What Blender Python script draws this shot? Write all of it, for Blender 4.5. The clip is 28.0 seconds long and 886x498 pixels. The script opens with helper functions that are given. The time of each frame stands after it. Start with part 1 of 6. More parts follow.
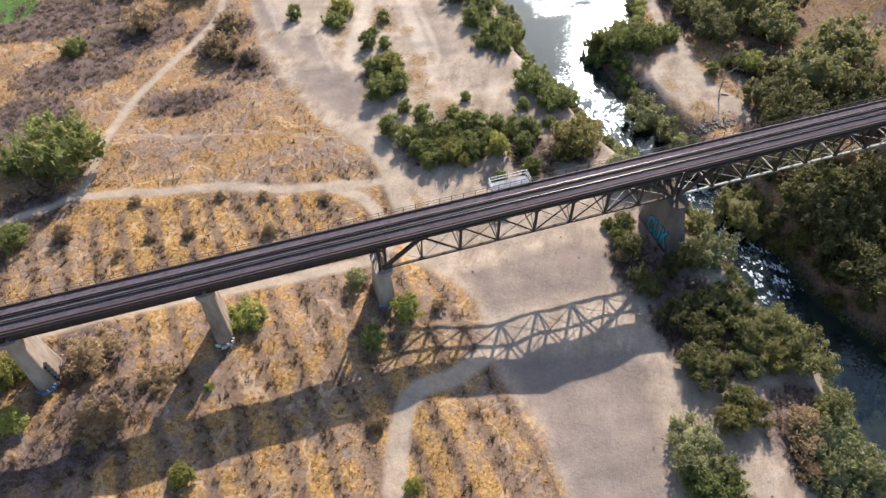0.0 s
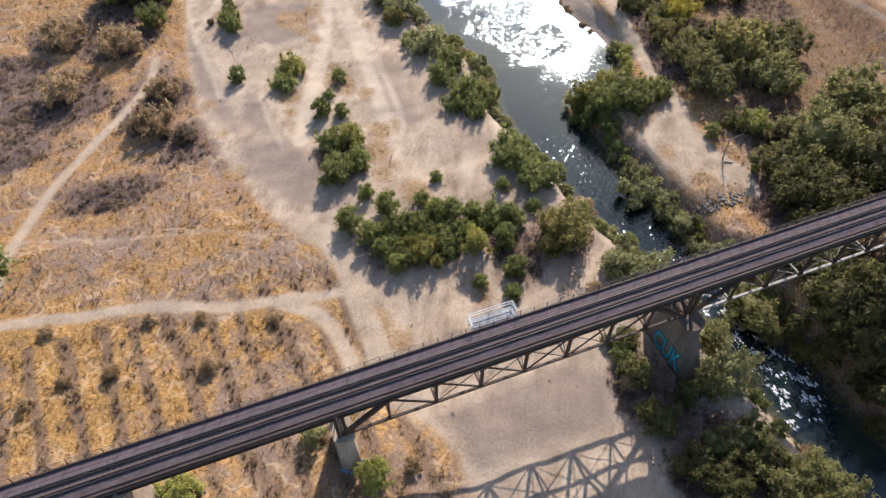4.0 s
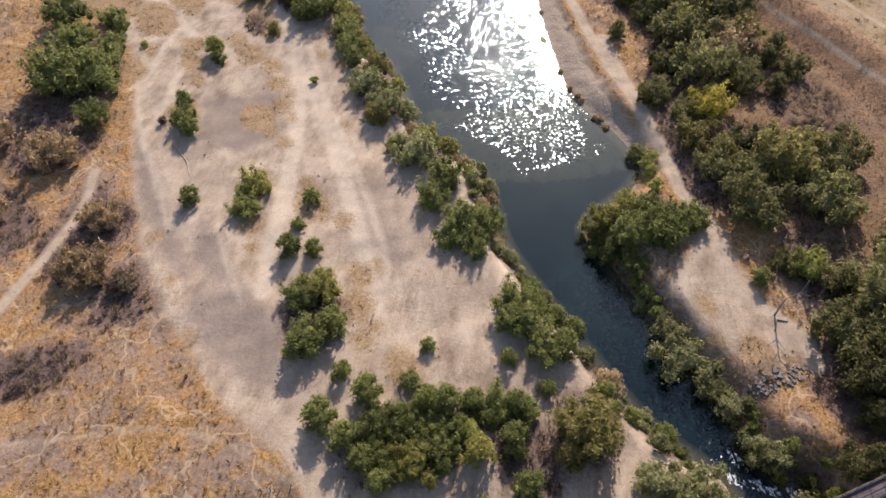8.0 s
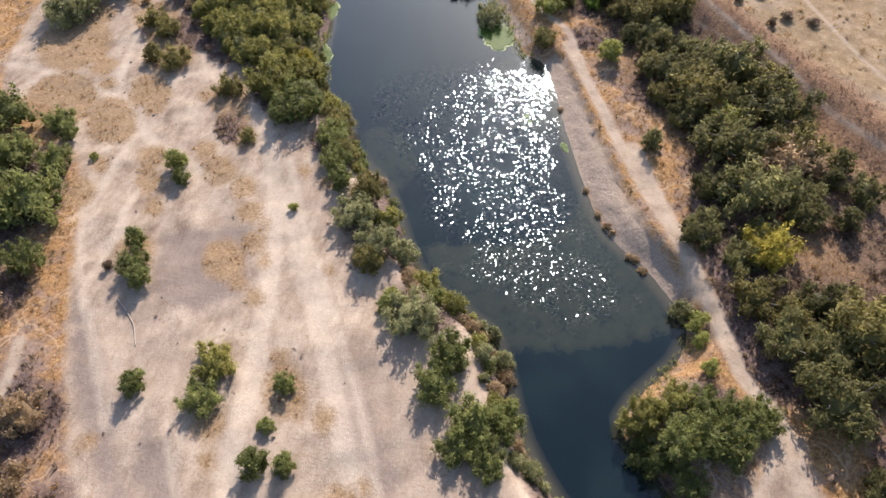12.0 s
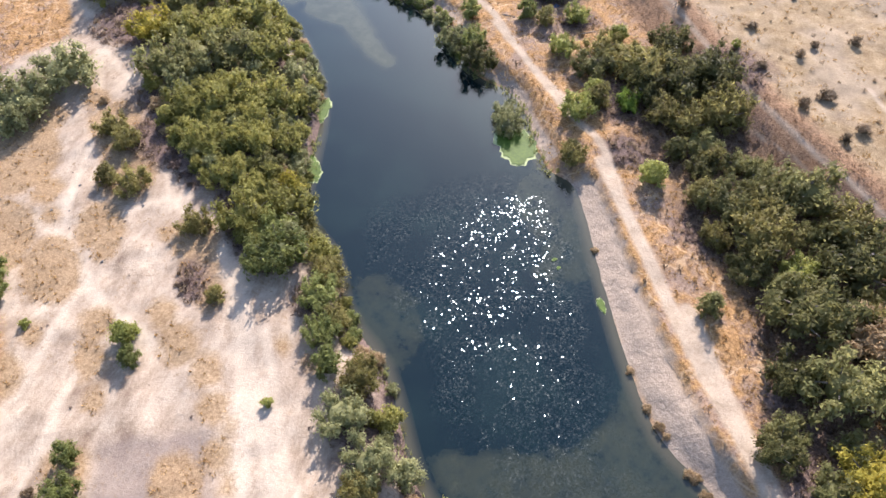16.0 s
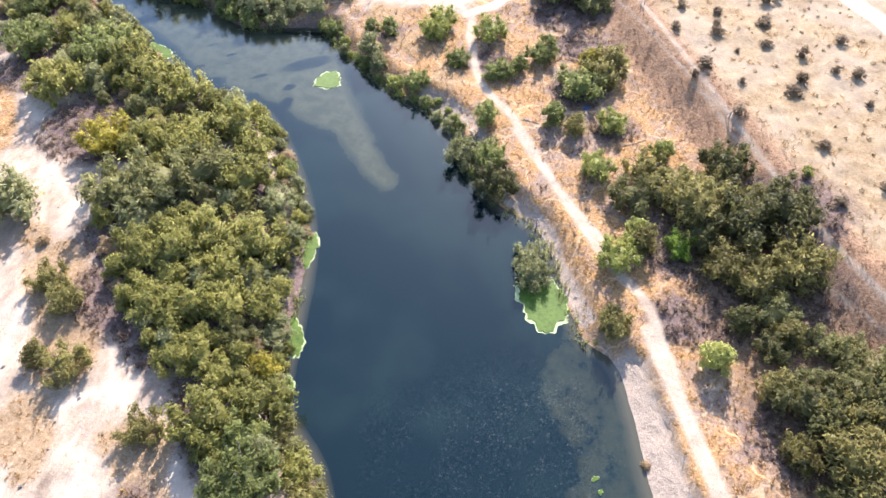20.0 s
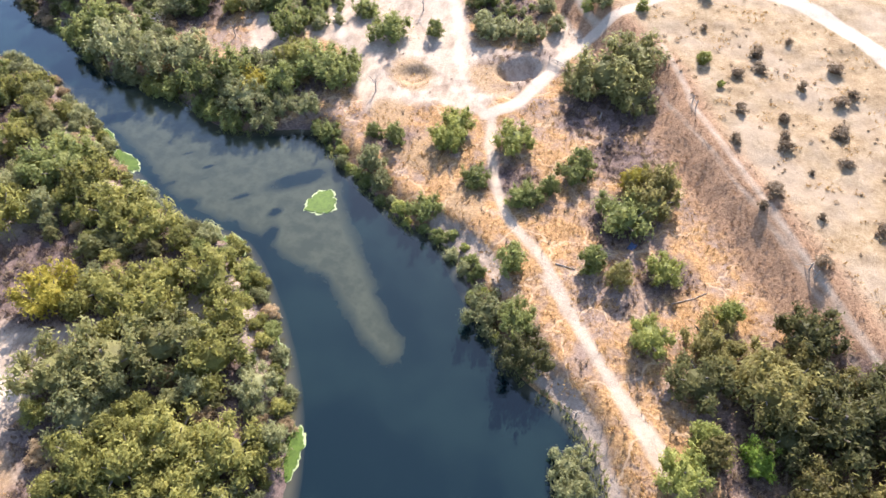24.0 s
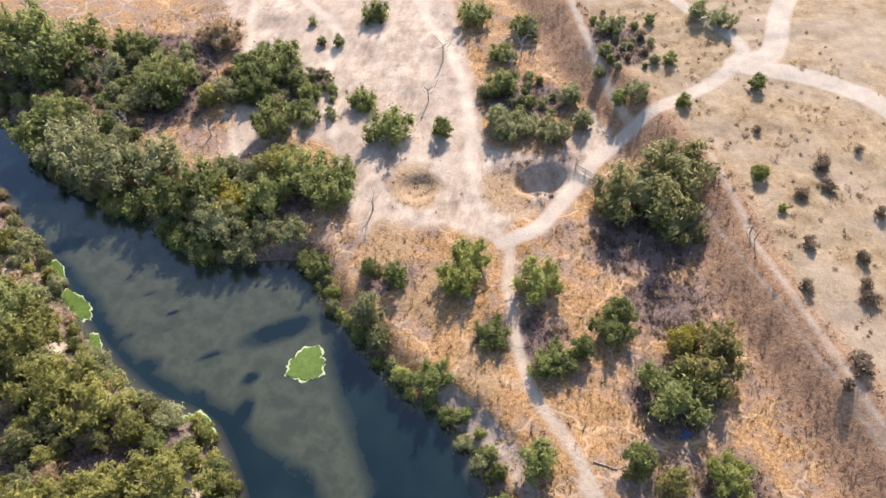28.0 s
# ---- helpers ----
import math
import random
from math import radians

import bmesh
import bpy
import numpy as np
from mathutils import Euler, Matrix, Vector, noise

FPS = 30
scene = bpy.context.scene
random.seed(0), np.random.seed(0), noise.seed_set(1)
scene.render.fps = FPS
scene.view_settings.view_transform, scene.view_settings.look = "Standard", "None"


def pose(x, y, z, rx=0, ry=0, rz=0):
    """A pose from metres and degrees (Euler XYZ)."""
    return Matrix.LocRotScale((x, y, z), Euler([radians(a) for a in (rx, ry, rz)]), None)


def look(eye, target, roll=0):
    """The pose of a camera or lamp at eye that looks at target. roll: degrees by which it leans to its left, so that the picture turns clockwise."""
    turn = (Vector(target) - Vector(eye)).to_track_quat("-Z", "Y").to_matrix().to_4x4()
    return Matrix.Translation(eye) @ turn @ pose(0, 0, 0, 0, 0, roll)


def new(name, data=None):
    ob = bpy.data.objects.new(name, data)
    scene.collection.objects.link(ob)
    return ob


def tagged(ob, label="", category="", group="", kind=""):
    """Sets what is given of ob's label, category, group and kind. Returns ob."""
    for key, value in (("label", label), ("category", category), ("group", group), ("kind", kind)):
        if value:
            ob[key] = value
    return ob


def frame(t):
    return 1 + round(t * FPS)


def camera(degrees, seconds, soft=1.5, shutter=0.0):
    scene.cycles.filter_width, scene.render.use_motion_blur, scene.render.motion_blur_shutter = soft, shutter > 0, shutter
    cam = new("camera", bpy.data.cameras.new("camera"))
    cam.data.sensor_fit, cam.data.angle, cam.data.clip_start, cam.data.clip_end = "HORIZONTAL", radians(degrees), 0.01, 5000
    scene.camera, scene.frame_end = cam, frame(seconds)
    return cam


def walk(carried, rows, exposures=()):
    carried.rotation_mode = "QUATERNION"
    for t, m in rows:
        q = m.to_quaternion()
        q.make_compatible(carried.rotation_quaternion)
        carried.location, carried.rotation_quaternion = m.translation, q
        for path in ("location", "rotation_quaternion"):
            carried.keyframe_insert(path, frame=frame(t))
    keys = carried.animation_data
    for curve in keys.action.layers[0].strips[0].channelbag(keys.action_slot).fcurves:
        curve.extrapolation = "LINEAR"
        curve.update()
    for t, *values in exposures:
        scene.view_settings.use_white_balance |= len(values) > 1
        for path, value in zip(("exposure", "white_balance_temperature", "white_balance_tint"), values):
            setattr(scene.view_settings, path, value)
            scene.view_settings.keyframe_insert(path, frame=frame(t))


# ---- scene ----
cam = camera(67.2, 28.0)
METRES, EYE, TILT, LEAN, TURN = 264.0, 92.4, 0.0, 0.0, -17.8
ROWS = [
    (0.0, 0.0, 0.0, 0.0, -0.06, -50.36, 0.05),
    (0.5, 0.0002, 0.0083, -0.0004, -0.58, -50.41, 0.05),
    (1.0, 0.0007, 0.0188, -0.0009, -1.07, -50.48, 0.08),
    (1.5, 0.0014, 0.0312, -0.0016, -1.54, -50.57, 0.11),
    (2.0, 0.0023, 0.0447, -0.0026, -1.95, -50.61, 0.14),
    (2.5, 0.0034, 0.0598, -0.0031, -2.3, -50.71, 0.17),
    (3.0, 0.004, 0.0758, -0.0037, -2.63, -50.82, 0.12),
    (3.5, 0.005, 0.0923, -0.0044, -2.87, -50.88, 0.08),
    (5.5, 0.0095, 0.1626, -0.005, -3.44, -51.04, 0.01),
    (6.0, 0.0102, 0.1807, -0.005, -3.53, -51.04, -0.08),
    (6.5, 0.0114, 0.1993, -0.0046, -3.57, -51.08, -0.12),
    (7.0, 0.0124, 0.218, -0.0045, -3.61, -51.13, -0.18),
    (7.5, 0.0131, 0.2366, -0.0043, -3.65, -51.18, -0.24),
    (8.0, 0.0142, 0.2554, -0.0041, -3.66, -51.23, -0.23),
    (8.5, 0.0151, 0.2736, -0.0044, -3.67, -51.17, -0.24),
    (9.0, 0.0162, 0.2923, -0.0041, -3.64, -51.2, -0.25),
    (9.5, 0.0173, 0.3106, -0.0041, -3.61, -51.18, -0.25),
    (10.0, 0.0177, 0.3291, -0.0042, -3.6, -51.16, -0.29),
    (10.5, 0.0184, 0.3478, -0.0044, -3.6, -51.13, -0.34),
    (11.0, 0.019, 0.3671, -0.0044, -3.6, -51.17, -0.38),
    (11.5, 0.02, 0.3859, -0.0045, -3.56, -51.16, -0.37),
    (12.0, 0.0209, 0.405, -0.0046, -3.51, -51.19, -0.36),
    (12.5, 0.0211, 0.4238, -0.0049, -3.49, -51.15, -0.41),
    (14.5, 0.0234, 0.5011, -0.0049, -3.31, -51.21, -0.41),
    (15.0, 0.024, 0.5207, -0.0051, -3.25, -51.22, -0.39),
    (15.5, 0.0246, 0.5402, -0.0051, -3.21, -51.21, -0.37),
    (16.0, 0.0248, 0.5601, -0.0053, -3.18, -51.2, -0.39),
    (16.5, 0.0257, 0.58, -0.0054, -3.11, -51.22, -0.37),
    (17.0, 0.0262, 0.5999, -0.0052, -3.06, -51.27, -0.4),
    (17.5, 0.0265, 0.6189, -0.0058, -3.01, -51.2, -0.42),
    (18.0, 0.0271, 0.6383, -0.0057, -2.94, -51.22, -0.41),
    (18.5, 0.0273, 0.6573, -0.0061, -2.89, -51.19, -0.43),
    (19.0, 0.0277, 0.6767, -0.0062, -2.81, -51.19, -0.46),
    (19.5, 0.0278, 0.6959, -0.0065, -2.76, -51.15, -0.49),
    (20.0, 0.0278, 0.7148, -0.007, -2.7, -51.09, -0.48),
    (20.5, 0.0279, 0.7338, -0.0073, -2.65, -51.06, -0.45),
    (21.0, 0.0283, 0.7512, -0.0077, -2.58, -50.99, -0.38),
    (21.5, 0.0282, 0.7701, -0.0079, -2.52, -50.98, -0.36),
    (23.5, 0.0288, 0.844, -0.0094, -2.23, -50.79, -0.23),
    (24.0, 0.0284, 0.8627, -0.0097, -2.17, -50.79, -0.23),
    (24.5, 0.0281, 0.8812, -0.01, -2.09, -50.79, -0.23),
    (25.0, 0.0278, 0.8999, -0.0102, -2.01, -50.77, -0.21),
    (25.5, 0.0276, 0.9188, -0.0103, -1.94, -50.77, -0.19),
    (26.0, 0.0277, 0.9379, -0.0103, -1.92, -50.77, -0.09),
    (26.5, 0.0281, 0.9569, -0.0101, -1.97, -50.76, 0.07),
    (27.0, 0.029, 0.9744, -0.0098, -1.93, -50.75, 0.22),
    (27.5, 0.0298, 0.989, -0.0091, -1.95, -50.73, 0.17),
    (28.0, 0.0301, 0.999, -0.0088, -2.04, -50.72, 0.13),
]
EXPOSURES = [(0, 1.20, 6250, 14), (8, 0.90, 6650, 19), (12, 1.14, 6450, 19), (15, 1.46, 6250, 19), (20, 2.14, 6000, 18), (24, 2.02, 6150, 18), (28, 1.56, 6300, 18)]
walk(cam, [(t, pose(0, 0, EYE, TILT, LEAN, TURN) @ pose(METRES * x, METRES * y, METRES * z, 90 + pitch, roll, yaw)) for t, x, y, z, yaw, pitch, roll in ROWS], EXPOSURES)

# world, sun and exposure
SUN_AZIMUTH, SUN_HEIGHT = 57.0, 31.0
world = bpy.data.worlds.new("world")
scene.world = world
world.use_nodes = True
wt = world.node_tree
wsky = wt.nodes.new("ShaderNodeTexSky")
wsky.sky_type, wsky.sun_disc = "NISHITA", False
wsky.sun_elevation, wsky.sun_rotation = radians(SUN_HEIGHT), radians(90 - SUN_AZIMUTH)
wsky.dust_density, wsky.air_density = 1.0, 1.0
wt.links.new(wsky.outputs[0], wt.nodes["Background"].inputs[0])
wt.nodes["Background"].inputs[1].default_value = 0.13
sun_data = bpy.data.lights.new("sun", "SUN")
sun_data.energy, sun_data.angle, sun_data.color = 4.4, radians(0.53), (1.0, 0.94, 0.84)
sun = new("sun", sun_data)
sa, se = radians(SUN_AZIMUTH), radians(SUN_HEIGHT)
sun.matrix_world = look((300 * math.cos(sa) * math.cos(se), 300 * math.sin(sa) * math.cos(se), 300 * math.sin(se)), (0, 0, 0))

# ---- materials ----
def shader(name):
    m = bpy.data.materials.new(name)
    m.use_nodes = True
    t = m.node_tree
    return m, t, t.nodes["Principled BSDF"]


def node(t, kind, **sets):
    n = t.nodes.new(kind)
    for key, value in sets.items():
        if key in n.inputs:
            n.inputs[key].default_value = value
    return n


def noise_at(t, scale, detail=4.0, rough=0.6, coords=None, stretch=None):
    n = node(t, "ShaderNodeTexNoise", Scale=scale, Detail=detail, Roughness=rough)
    if coords is None:
        coords = t.nodes.new("ShaderNodeNewGeometry").outputs["Position"]
    if stretch:
        mp = t.nodes.new("ShaderNodeMapping")
        mp.inputs["Scale"].default_value = stretch
        t.links.new(coords, mp.inputs[0])
        coords = mp.outputs[0]
    t.links.new(coords, n.inputs["Vector"])
    return n.outputs["Fac"]


def ramp(t, fac, stops):
    r = t.nodes.new("ShaderNodeValToRGB")
    e = r.color_ramp.elements
    while len(e) < len(stops):
        e.new(0.5)
    for el, (p, c) in zip(e, stops):
        el.position = p
        el.color = (*c, 1) if len(c) == 3 else c
    t.links.new(fac, r.inputs[0])
    return r.outputs[0]


def mix(t, fac, a, b):
    m = t.nodes.new("ShaderNodeMix")
    m.data_type = "RGBA"
    for sock, v in ((m.inputs[0], fac), (m.inputs[6], a), (m.inputs[7], b)):
        if isinstance(v, bpy.types.NodeSocket):
            t.links.new(v, sock)
        else:
            sock.default_value = (*v, 1) if isinstance(v, tuple) else v
    return m.outputs[2]


def calc(t, op, a, b=0.0, c=0.0, clamp=False):
    m = t.nodes.new("ShaderNodeMath")
    m.operation, m.use_clamp = op, clamp
    for sock, v in zip(m.inputs, (a, b, c)):
        if isinstance(v, bpy.types.NodeSocket):
            t.links.new(v, sock)
        else:
            sock.default_value = v
    return m.outputs[0]


def relief(t, b, height, distance, strength=1.0):
    bn = node(t, "ShaderNodeBump", Strength=strength, Distance=distance)
    t.links.new(height, bn.inputs["Height"])
    t.links.new(bn.outputs[0], b.inputs["Normal"])


def field(t, name):
    a = t.nodes.new("ShaderNodeAttribute")
    a.attribute_name = name
    return a.outputs["Fac"]


def plain(name, dark, light, scale, rough=0.8, metal=0.0, bump=0.0, stretch=None):
    m, t, b = shader(name)
    n = noise_at(t, scale, 6, 0.65, stretch=stretch)
    n2 = noise_at(t, scale * 0.13, 3, 0.5)
    f = calc(t, "MULTIPLY_ADD", n, 0.65, calc(t, "MULTIPLY", n2, 0.35))
    t.links.new(ramp(t, f, [(0.3, dark), (0.7, light)]), b.inputs["Base Color"])
    b.inputs["Roughness"].default_value, b.inputs["Metallic"].default_value = rough, metal
    b.inputs["Specular IOR Level"].default_value = 0.5 if rough < 0.5 else 0.2
    if bump:
        relief(t, b, n, bump)
    return m


def leaf_material(name, dark, mid, light, dry=0.0, fleck=0.22):
    """Leaves: colour varies from leaf to leaf, from spray to spray and from tree to tree; some light comes through."""
    m, t, b = shader(name)
    geo = t.nodes.new("ShaderNodeNewGeometry")
    info = t.nodes.new("ShaderNodeObjectInfo")
    spray = noise_at(t, 0.75, 3, 0.6)
    f = calc(t, "MULTIPLY_ADD", geo.outputs["Random Per Island"], fleck, calc(t, "MULTIPLY", spray, 1 - fleck))
    f = calc(t, "ADD", f, calc(t, "MULTIPLY_ADD", info.outputs["Random"], 0.26, -0.13))
    c = ramp(t, f, [(0.25, dark), (0.5, mid), (0.8, light)])
    if dry:
        c = mix(t, calc(t, "MULTIPLY", ramp(t, noise_at(t, 0.45, 3, 0.6), [(0.5, (0, 0, 0)), (0.7, (1, 1, 1))]), dry), c, (0.16, 0.10, 0.055))
    t.links.new(c, b.inputs["Base Color"])
    b.inputs["Roughness"].default_value = 0.55
    b.inputs["Specular IOR Level"].default_value = 0.1
    tr = t.nodes.new("ShaderNodeBsdfTranslucent")
    t.links.new(mix(t, 0.5, c, light), tr.inputs[0])
    ms = t.nodes.new("ShaderNodeMixShader")
    ms.inputs[0].default_value = 0.58
    t.links.new(b.outputs[0], ms.inputs[1])
    t.links.new(tr.outputs[0], ms.inputs[2])
    t.links.new(ms.outputs[0], t.nodes["Material Output"].inputs[0])
    return m


LEAF = {
    "e": leaf_material("leaf_evergreen", (0.053, 0.054, 0.022), (0.170, 0.166, 0.064), (0.304, 0.285, 0.113), 0.25),
    # darker copy of the green leaf, with the backlit slope's shade in its colour
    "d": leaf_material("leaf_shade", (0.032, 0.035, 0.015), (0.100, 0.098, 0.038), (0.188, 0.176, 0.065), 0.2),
    "t": leaf_material("leaf_tan", (0.062, 0.054, 0.020), (0.190, 0.166, 0.056), (0.310, 0.272, 0.095), 0.35),
    "o": leaf_material("leaf_dark", (0.050, 0.062, 0.021), (0.163, 0.180, 0.060), (0.312, 0.322, 0.104), 0.15),
    "l": leaf_material("leaf_green", (0.078, 0.093, 0.025), (0.249, 0.261, 0.071), (0.418, 0.412, 0.124), 0.1),
    "B": leaf_material("leaf_bright", (0.060, 0.097, 0.014), (0.185, 0.270, 0.043), (0.326, 0.400, 0.086)),
    "y": leaf_material("leaf_olive", (0.058, 0.060, 0.018), (0.205, 0.198, 0.056), (0.385, 0.350, 0.104), 0.15),
    "Y": leaf_material("leaf_yellow", (0.095, 0.085, 0.014), (0.289, 0.244, 0.036), (0.464, 0.385, 0.082)),
    "g": leaf_material("leaf_grey", (0.072, 0.078, 0.033), (0.220, 0.220, 0.099), (0.375, 0.365, 0.177), 0.15),
    "b": leaf_material("leaf_dry", (0.112, 0.080, 0.044), (0.316, 0.229, 0.128), (0.517, 0.376, 0.219), 0.3),
    "s": leaf_material("leaf_scrub", (0.071, 0.055, 0.036), (0.218, 0.162, 0.105), (0.354, 0.265, 0.172), 0.3),
}
BARK = plain("bark", (0.07, 0.055, 0.042), (0.20, 0.17, 0.135), 6.0, 0.9, 0, 0.03)
STEEL = plain("dark_steel", (0.028, 0.021, 0.018), (0.075, 0.052, 0.042), 1.5, 0.65, 0.2, 0.01)
RAIL = plain("rail_steel", (0.10, 0.085, 0.078), (0.22, 0.19, 0.17), 2.0, 0.27, 0.85)
BALLAST = plain("ballast", (0.048, 0.036, 0.040), (0.135, 0.104, 0.110), 9.0, 0.95, 0, 0.05)
TIMBER = plain("weathered_timber", (0.05, 0.042, 0.04), (0.14, 0.12, 0.11), 5.0, 0.9, 0, 0.02)
# darker copy of the pier concrete, with the river pier's shade in its colour
SHADE_CONCRETE = plain("shade_concrete", (0.050, 0.036, 0.027), (0.19, 0.150, 0.115), 0.45, 0.9, 0, 0.05, (1, 1, 0.3))
CONCRETE = plain("weathered_concrete", (0.120, 0.082, 0.060), (0.41, 0.335, 0.260), 0.55, 0.9, 0, 0.05, (1, 1, 0.3))
GRATING = plain("grey_grating", (0.10, 0.10, 0.10), (0.34, 0.35, 0.36), 1.1, 0.8)
PALE = plain("pale_paint", (0.36, 0.35, 0.33), (0.62, 0.60, 0.57), 3.0, 0.6)
PIPE = plain("pale_pipe", (0.20, 0.18, 0.155), (0.42, 0.385, 0.335), 1.2, 0.6)
ROCK = plain("rock", (0.045, 0.040, 0.038), (0.21, 0.195, 0.18), 1.6, 0.9, 0, 0.06)
DEADWOOD = plain("dead_wood", (0.15, 0.122, 0.096), (0.38, 0.33, 0.275), 4.0, 0.9, 0, 0.02)


def ground_material():
    m, t, b = shader("dry_ground")
    turn = t.nodes.new("ShaderNodeMapping")
    turn.inputs["Rotation"].default_value = (0.5, 0.35, 0.7)
    t.links.new(t.nodes.new("ShaderNodeNewGeometry").outputs["Position"], turn.inputs[0])
    pos = turn.outputs[0]
    flat_pos = t.nodes.new("ShaderNodeNewGeometry").outputs["Position"]
    grain = noise_at(t, 5.5, 5, 0.75, pos)
    fine = noise_at(t, 1.9, 6, 0.72, pos)
    mid = noise_at(t, 0.33, 5, 0.65, pos)
    big = noise_at(t, 0.055, 4, 0.6, pos)
    both = calc(t, "MULTIPLY_ADD", fine, 0.6, calc(t, "MULTIPLY", grain, 0.4))
    wob = calc(t, "ADD", calc(t, "MULTIPLY_ADD", mid, 5.0, -2.5), calc(t, "MULTIPLY_ADD", fine, 1.6, -0.8))
    edge = lambda name, soft, k: calc(t, "MULTIPLY_ADD", calc(t, "ADD", field(t, name), calc(t, "MULTIPLY", wob, k)), -1.0 / soft, 0.5, True)
    black, white = (0, 0, 0), (1, 1, 1)
    # dry grass over bare earth, with trodden veins
    straw = ramp(t, both, [(0.36, (0.062, 0.033, 0.017)), (0.45, (0.185, 0.100, 0.043)), (0.55, (0.305, 0.180, 0.078)), (0.66, (0.45, 0.295, 0.142))])
    golden = ramp(t, both, [(0.36, (0.060, 0.030, 0.013)), (0.45, (0.200, 0.108, 0.038)), (0.55, (0.350, 0.205, 0.074)), (0.66, (0.54, 0.355, 0.150))])
    straw = mix(t, edge("meadow", 14.0, 1.5), straw, golden)
    earth = ramp(t, both, [(0.34, (0.085, 0.056, 0.042)), (0.5, (0.185, 0.128, 0.094)), (0.66, (0.30, 0.220, 0.165))])
    bare = ramp(t, calc(t, "MULTIPLY_ADD", big, 0.5, calc(t, "MULTIPLY", mid, 0.5)), [(0.42, white), (0.54, black)])
    c = mix(t, bare, straw, earth)
    vein = node(t, "ShaderNodeTexVoronoi", Scale=0.085)
    vein.feature = "DISTANCE_TO_EDGE"
    warp = t.nodes.new("ShaderNodeVectorMath")
    warp.operation = "MULTIPLY_ADD"
    nz = node(t, "ShaderNodeTexNoise", Scale=0.16, Detail=3.0)
    t.links.new(pos, nz.inputs["Vector"])
    t.links.new(nz.outputs["Color"], warp.inputs[0])
    warp.inputs[1].default_value = (9, 9, 9)
    t.links.new(flat_pos, warp.inputs[2])
    t.links.new(warp.outputs[0], vein.inputs["Vector"])
    veins = ramp(t, vein.outputs["Distance"], [(0.008, white), (0.022, black)])
    c = mix(t, calc(t, "MULTIPLY", veins, 0.55), c, (0.40, 0.285, 0.175))
    # old furrows show as bare weedy bands
    c = mix(t, calc(t, "MULTIPLY", edge("furrow", 1.3, 0.3), 0.9), c, ramp(t, both, [(0.36, (0.062, 0.040, 0.028)), (0.64, (0.215, 0.142, 0.092))]))
    # brown brush slope
    slope = mix(t, ramp(t, both, [(0.38, black), (0.6, white)]), (0.105, 0.056, 0.031), (0.300, 0.182, 0.104))
    c = mix(t, edge("slope", 3.0, 0.8), c, slope)
    # sparse grass on the pale plateau
    thin = ramp(t, calc(t, "MULTIPLY_ADD", mid, 0.4, calc(t, "MULTIPLY", both, 0.6)), [(0.38, (0.118, 0.076, 0.039)), (0.5, (0.212, 0.148, 0.082)), (0.62, (0.305, 0.230, 0.142))])
    chalk = ramp(t, big, [(0.46, black), (0.6, white)])
    c = mix(t, edge("plateau", 4.0, 1.0), c, mix(t, calc(t, "MULTIPLY", chalk, 0.4), thin, (0.275, 0.222, 0.170)))
    # sand: grey and pinkish reaches, drifts and ruts
    streak = noise_at(t, 0.20, 6, 0.72, pos, (1.5, 0.6, 1))
    sand = ramp(t, calc(t, "MULTIPLY_ADD", streak, 0.76, calc(t, "MULTIPLY", both, 0.24)), [(0.36, (0.170, 0.120, 0.084)), (0.45, (0.250, 0.188, 0.134)), (0.53, (0.318, 0.248, 0.181)), (0.62, (0.385, 0.311, 0.232))])
    grey = ramp(t, both, [(0.35, (0.212, 0.162, 0.122)), (0.65, (0.290, 0.230, 0.175))])
    sand = mix(t, calc(t, "MULTIPLY", ramp(t, noise_at(t, 0.045, 4, 0.65, flat_pos, (1.5, 0.7, 1)), [(0.46, black), (0.60, white)]), 0.5), sand, grey)
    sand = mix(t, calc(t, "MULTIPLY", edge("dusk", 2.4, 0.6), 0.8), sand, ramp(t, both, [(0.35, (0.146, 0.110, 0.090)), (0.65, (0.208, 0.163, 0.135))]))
    ruts = t.nodes.new("ShaderNodeTexWave")
    ruts.inputs["Scale"].default_value, ruts.inputs["Distortion"].default_value = 0.42, 9.0
    ruts.inputs["Detail"].default_value, ruts.inputs["Detail Scale"].default_value = 3.0, 0.35
    t.links.new(flat_pos, ruts.inputs["Vector"])
    rut = calc(t, "MULTIPLY", ramp(t, ruts.outputs["Fac"], [(0.78, black), (0.95, white)]), ramp(t, mid, [(0.5, black), (0.62, white)]))
    sand = mix(t, calc(t, "MULTIPLY", rut, 0.2), sand, (0.21, 0.165, 0.128))
    spots = calc(t, "MULTIPLY", ramp(t, noise_at(t, 0.85, 5, 0.7, pos), [(0.55, black), (0.63, white)]), ramp(t, noise_at(t, 0.075, 3, 0.6, pos), [(0.47, black), (0.58, white)]))
    sand = mix(t, calc(t, "MULTIPLY", spots, 0.75), sand, ramp(t, both, [(0.36, (0.130, 0.085, 0.052)), (0.64, (0.300, 0.210, 0.130))]))
    c = mix(t, edge("sand", 1.6, 0.42), c, sand)
    c = mix(t, calc(t, "MULTIPLY", edge("track", 1.3, 0.3), 0.5), c, ramp(t, both, [(0.35, (0.390, 0.318, 0.236)), (0.65, (0.510, 0.428, 0.330))]))
    tuft = ramp(t, both, [(0.36, (0.105, 0.062, 0.030)), (0.5, (0.215, 0.138, 0.072)), (0.64, (0.340, 0.238, 0.134))])
    c = mix(t, calc(t, "MULTIPLY", edge("patch", 1.6, 0.7), 0.85), c, tuft)
